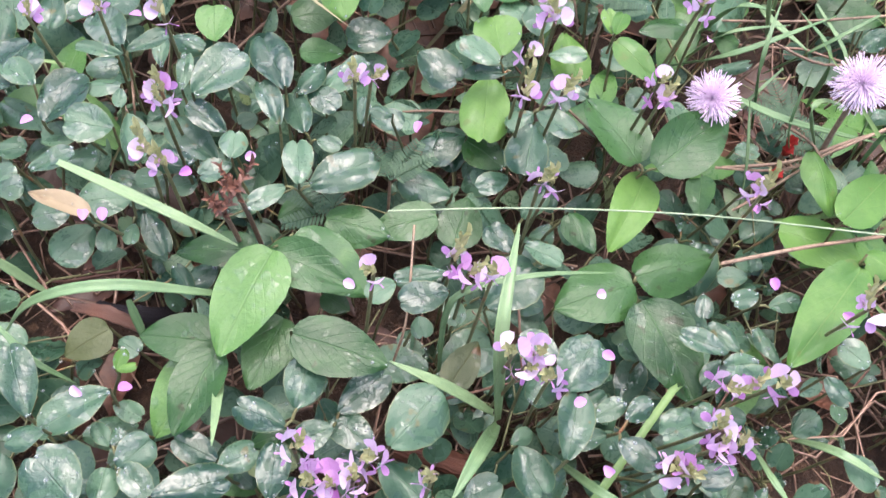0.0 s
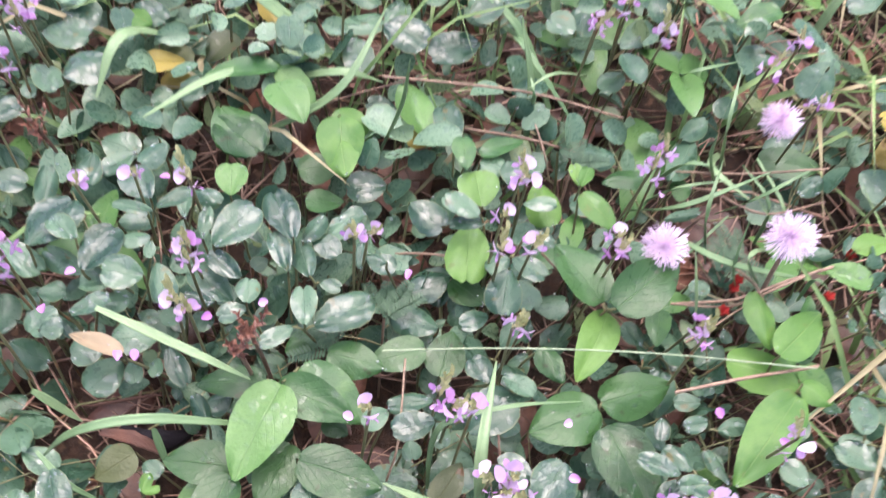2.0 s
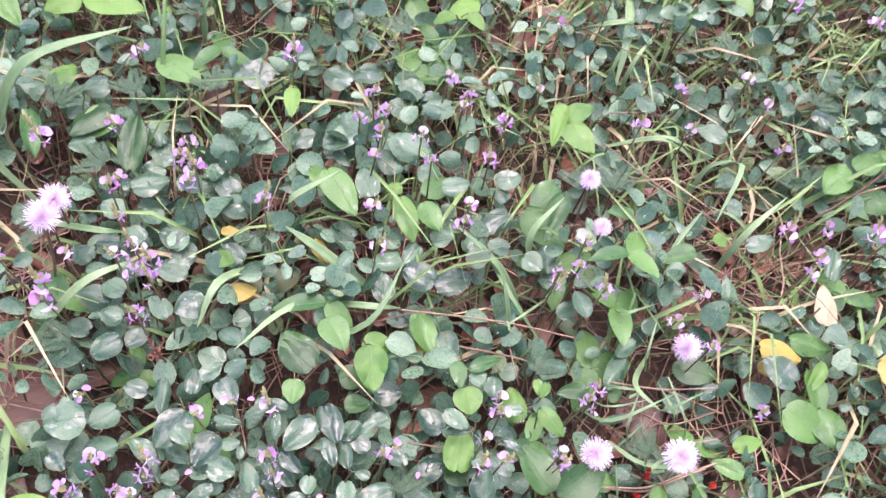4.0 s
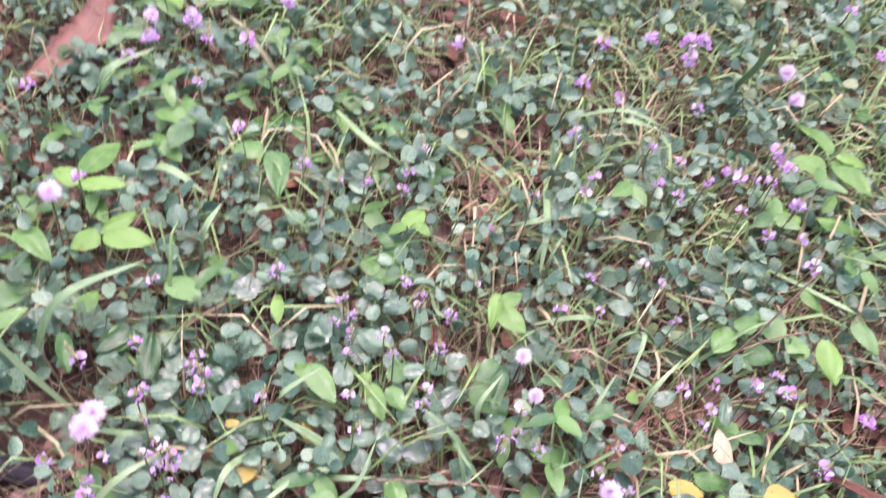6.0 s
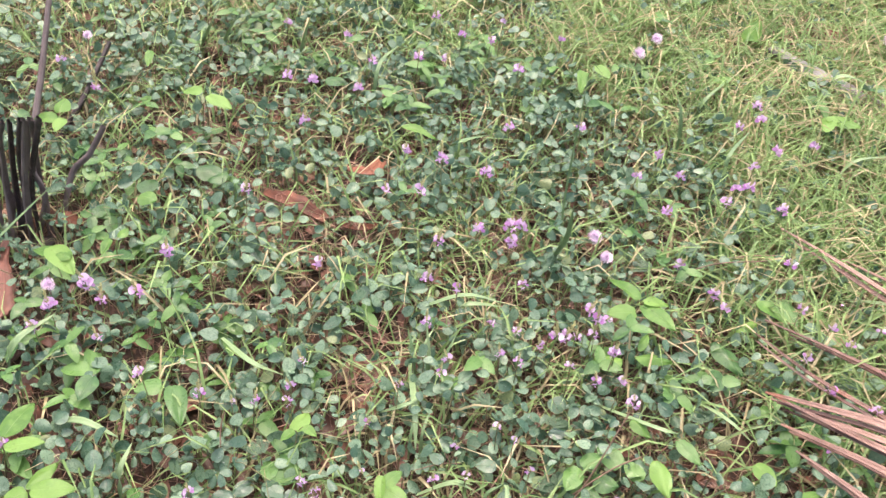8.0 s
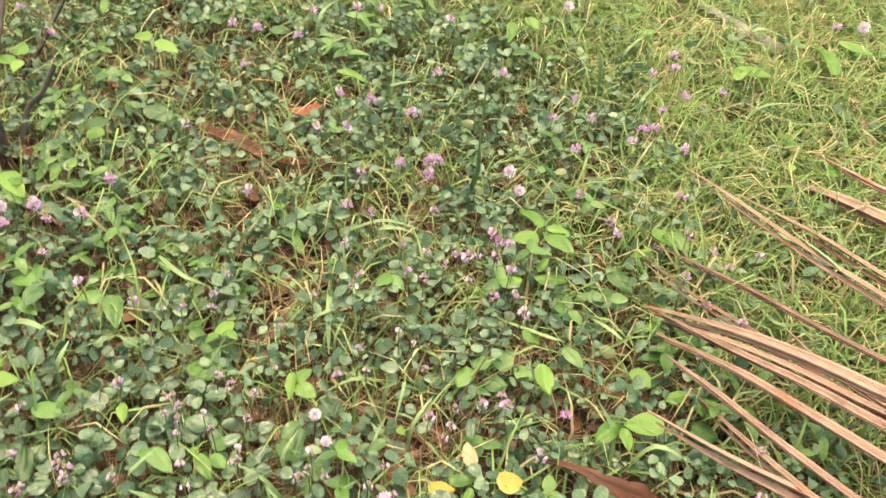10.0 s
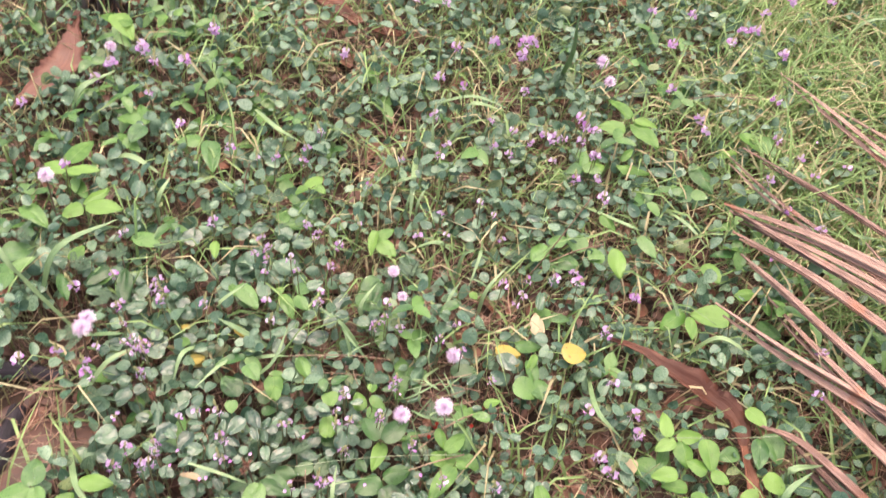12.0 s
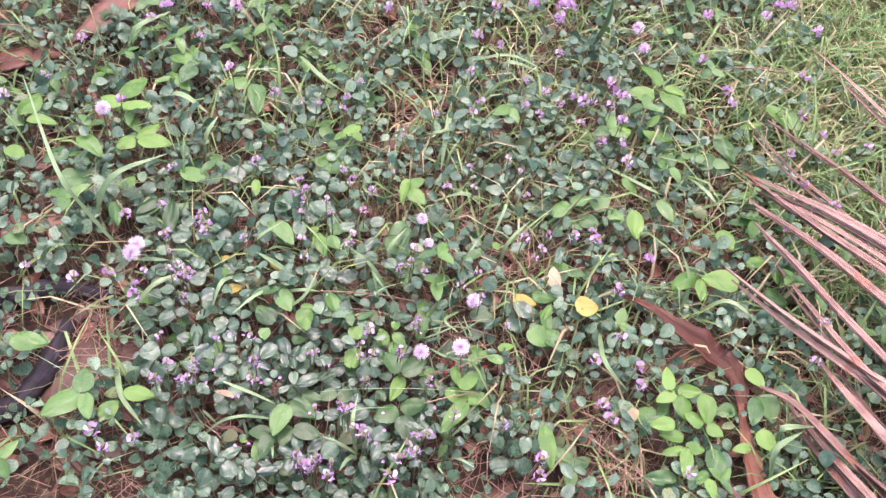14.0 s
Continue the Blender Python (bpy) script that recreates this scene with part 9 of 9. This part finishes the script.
fill = random.Random(21)
cells = {}
for entry in TAKEN:
    cells.setdefault((int(entry[0] // 0.02), int(entry[1] // 0.02)), []).append(entry)


def covered(x, y, spare=0.8):
    i, j = int(x // 0.02), int(y // 0.02)
    for a in (-1, 0, 1):
        for b in (-1, 0, 1):
            for e in cells.get((i + a, j + b), ()):
                if (e[0] - x) ** 2 + (e[1] - y) ** 2 < (e[3] * spare) ** 2:
                    return e[2]
    return None


mask_cells = {}
for mx, my, mr in MASKS:
    for a in range(int((mx - mr) // 0.02), int((mx + mr) // 0.02) + 1):
        for b in range(int((my - mr) // 0.02), int((my + mr) // 0.02) + 1):
            mask_cells.setdefault((a, b), []).append((mx, my, mr))


def masked(x, y):
    return any((mx - x) ** 2 + (my - y) ** 2 < mr * mr for mx, my, mr in mask_cells.get((int(x // 0.02), int(y // 0.02)), ()))


leaf_poses = [[] for _ in ROUND_LOW]
petioles, herbs, near_sprigs = [], [], 0
step = 0.0123
nx, ny = int(2.5 / step), int(2.5 / step)
for j in range(ny):
    for i in range(nx):
        x = -0.8 + (i + fill.random()) * step
        y = -0.5 + (j + fill.random()) * step
        clump = noise.noise((x * 23, y * 23, 9.0))
        keep = (1 - bare(x, y)) * (1 - 0.74 * grassy(x, y)) * min(1.0, (0.9 if 0.0 < x < 0.33 and 0.16 < y < 0.37 else 0.72) + 1.25 * clump)
        if fill.random() > keep or (masked(x, y) and fill.random() < 0.97):
            continue
        roof = covered(x, y)
        z = 0.046 + 0.020 * noise.noise((x * 11, y * 11, 1.0)) + 0.016 * clump + fill.uniform(-0.024, 0.016)
        if roof is not None:
            if fill.random() < 0.35:
                continue
            z = min(z, roof - 0.012) - 0.006
        if 0.03 < x < 0.31 and 0.18 < y < 0.355:
            z = min(z, 0.036 + 0.006 * clump)
        z = max(z, 0.014)
        a0 = fill.uniform(0, 360)
        if fill.random() < (0.02 if x < 0.42 and y < 0.52 else 0.04) + 0.10 * (y > 0.52 or x > 0.42) * (noise.noise((x * 5, y * 5, 4.0)) > 0.15):
            l = fill.uniform(0.016, 0.026)
            for a in (0, 120, -120):
                herbs.append(blade_pose(x, y, z + 0.008, a0 + a + fill.uniform(-20, 20), fill.uniform(-25, 20), fill.uniform(-20, 20), l * fill.uniform(0.8, 1.1), l * fill.uniform(0.42, 0.62)))
            continue
        grow = fill.choice((0.5, 0.65, 0.8, 0.9, 1.0, 1.15)) * fill.uniform(0.92, 1.1)
        lean_x, lean_y = fill.gauss(0, 18), fill.gauss(0, 18)
        leaves = []
        for a in (0, 105, -105):
            l = 0.0134 * grow * fill.uniform(0.82, 1.15)
            h = a0 + a + fill.uniform(-20, 20)
            off = 0.0015 if a else 0.004
            tilt = fill.gauss(-6, 28) + lean_x * math.cos(radians(h)) + lean_y * math.sin(radians(h))
            leaves.append((x - math.sin(radians(h)) * off, y + math.cos(radians(h)) * off, z + (0 if a else 0.002), h, tilt, l, l * fill.uniform(0.62, 0.94)))
        # near sprigs take the darkened clover colour, the carpet the haze-lightened one
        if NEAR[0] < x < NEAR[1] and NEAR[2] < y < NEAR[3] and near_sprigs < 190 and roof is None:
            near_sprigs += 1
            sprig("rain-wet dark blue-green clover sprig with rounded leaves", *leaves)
            continue
        for lx, ly, lz, h, tilt, l, w in leaves:
            leaf_poses[fill.randrange(len(ROUND_LOW))].append(blade_pose(lx, ly, lz, h, tilt, fill.gauss(0, 32), l, w))
        petioles.append(pose(x, y, 0, fill.uniform(-8, 8), fill.uniform(-8, 8), a0) @ Matrix.Diagonal((1, 1, z / 0.05, 1)))
stuff("low_herbs", [many(leaf_shape("ovate", 6, 2, fold=0.3, curl=0.12), herbs)], HERB, "small mid-green pointed leaves of low herbs among the clover", "herb")
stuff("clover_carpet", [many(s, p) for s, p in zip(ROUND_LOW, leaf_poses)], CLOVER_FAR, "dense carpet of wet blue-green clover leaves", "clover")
stuff("clover_petioles", [many(tube_shape([(0.004, 0, 0), (0.001, 0.001, 0.03), (0, 0, 0.05)], [0.0007, 0.0006, 0.0005], 3), petioles)], STALK, "thin green and brown clover stalks under the leaves", "clover")

# grass: single low blades between, thick where it takes over
GRASS_LOW = [sward_blade(b) for b in (0.0, 0.06, -0.08)]
green, straw = [[], [], []], [[], [], []]
for k in range(150000):
    x, y = (0.75 + fill.gauss(0, 0.62), 0.95 + fill.gauss(0, 0.62)) if k < 80000 else (0.5 + fill.gauss(0, 1.5), 0.8 + fill.gauss(0, 1.5))
    g = grassy(x, y)
    tuft = noise.noise((x * 9, y * 9, 12.0))
    if fill.random() > (0.115 + 0.05 * (y > 0.55) + 0.26 * max(0.0, tuft - 0.05) + 0.10 * min(1.0, bare(x, y))) * (1 - g) + 0.85 * g * (0.75 + tuft):
        continue
    if 0.02 < x < 0.32 and 0.17 < y < 0.37 and (y < 0.35 or fill.random() < 0.8):
        continue
    if masked(x, y) and fill.random() < 0.85 or not (-0.7 < x < 1.9 and -0.5 < y < 2.3) and fill.random() < 0.5:
        continue
    l = fill.uniform(0.035, 0.11) * (0.85 + 0.2 * g)
    m = pose(x, y, height(x, y) - 0.002, 0, 0, fill.uniform(0, 360)) @ pose(0, 0, 0, fill.uniform(-30, 18), fill.uniform(-20, 20), 0) @ Matrix.Diagonal((fill.uniform(0.026, 0.066), l, l * fill.uniform(0.75, 1.25), 1))
    (straw if fill.random() < 0.22 + 0.06 * g else green)[fill.randrange(3)].append(m)
stuff("grass", [many(s, p) for s, p in zip(GRASS_LOW, green)], GRASS, "low bright green grass between and beyond the clover", "grass")
stuff("straw_grass", [many(s, p) for s, p in zip(GRASS_LOW, straw)], GRASS_DRY, "yellowing and dry grass blades", "grass")

# litter: dead stalks and leaf bits on the soil
STALKS = [tube_shape(bend([(0, -0.5, 0), (b, -0.1, 0.04), (-b, 0.2, 0.02), (b * 0.5, 0.5, 0)], 1), [0.009] * 4, 3) for b in (0.03, 0.08, 0.14)]
dead, crumbs = [[], [], []], []
for k in range(38000):
    x, y = fill.uniform(-0.4, 1.5), fill.uniform(-0.1, 1.5)
    b = bare(x, y)
    if fill.random() > 0.32 + 0.68 * min(1, b * 1.3):
        continue
    l = fill.uniform(0.02, 0.075)
    z = height(x, y) + fill.uniform(0.001, 0.034) * (0.6 + min(1, b))
    dead[fill.randrange(3)].append(pose(x, y, z, 0, 0, fill.uniform(0, 360)) @ pose(0, 0, 0, fill.uniform(-14, 14), 0, 0) @ Matrix.Diagonal((l * 0.9, l, l * 0.7, 1)))
# thin stalks that arch through the carpet
arches = [[], [], []]
for k in range(5200):
    x, y = fill.uniform(-0.4, 1.4), fill.uniform(-0.1, 1.5)
    l = fill.uniform(0.03, 0.09)
    z = fill.uniform(0.012, 0.034 if 0.0 < x < 0.36 and 0.16 < y < 0.42 else 0.058)
    arches[fill.randrange(3)].append(pose(x, y, z, 0, 0, fill.uniform(0, 360)) @ pose(0, 0, 0, fill.uniform(-25, 25), 0, 0) @ Matrix.Diagonal((l * 0.55, l, l * 0.55, 1)))
stuff("runner_tangle", [many(s, p) for s, p in zip(STALKS, arches)], STALK, "thin green and brown runners through the clover", "stem")
for k in range(13000):
    x, y = fill.uniform(-0.4, 1.5), fill.uniform(-0.1, 1.5)
    if fill.random() > 0.35 + 0.65 * min(1, 1.4 * bare(x, y)) or (0.0 < x < 0.33 and 0.16 < y < 0.37 and fill.random() < 0.5):
        continue
    l = fill.uniform(0.012, 0.034)
    crumbs.append(blade_pose(x, y, height(x, y) + fill.uniform(0.002, 0.012), fill.uniform(0, 360), fill.uniform(-20, 20), fill.uniform(-25, 25), l, l * fill.uniform(0.4, 0.7)))
stuff("straw_litter", [many(s, p) for s, p in zip(STALKS, dead)], STRAW, "tangled dead brown and tan stalks on the soil", "litter")
stuff("leaf_litter", [many(leaf_shape("ovate", 4, 2, fold=0.4, curl=0.2), crumbs)], LITTER, "small curled reddish brown dead leaves on the soil", "litter")

# rain drops on the larger leaves
drop_rng = random.Random(5)
bead = tube_shape([(0, 0, -0.1), (0, 0, 0.3), (0, 0, 0.56)], [1.0, 0.85, 0.1], 5)
beads = []
for cx, cy, cz, rad, home, m, kind, k in TAKEN:
    if not (NEAR[0] - 0.05 < cx < NEAR[1] + 0.05 and NEAR[2] - 0.05 < cy < NEAR[3] + 0.1):
        continue
    shape = {"round": ROUND, "ovate": OVATE, "lance": LANCE}[kind][k]
    for n in range(drop_rng.choice((0, 0, 3, 8, 16) if kind == "round" else (0, 0, 1, 4))):
        q = shape[1][drop_rng.randrange(len(shape[1]))]
        f = np.array([drop_rng.random() + 0.1 for _ in range(4)])
        at = Matrix.Translation(home) @ m @ Vector((shape[0][q] * (f / f.sum())[:, None]).sum(0))
        beads.append(Matrix.Translation(at) @ Matrix.Scale(drop_rng.choice((0.00018, 0.00024, 0.0003, 0.0004, 0.0006)), 4))
speck = tube_shape([(0, 0, -0.1), (0, 0, 0.35), (0, 0, 0.55)], [1.0, 0.8, 0.1], 5)
specks = []
pool = [m for poses in leaf_poses for m in poses if -0.15 < m.translation.x < 0.8 and 0.15 < m.translation.y < 1.0]
for m in drop_rng.sample(pool, min(5000, len(pool))):
    at = m @ Vector((drop_rng.uniform(-0.3, 0.3), drop_rng.uniform(0.3, 0.75), 0.03))
    specks.append(Matrix.Translation(at) @ Matrix.Scale(drop_rng.choice((0.0005, 0.0006, 0.0008)), 4))
stuff("rain_drops", [many(bead, beads), many(speck, specks)], DROP, "clear round rain drops standing on leaves", "water drop")
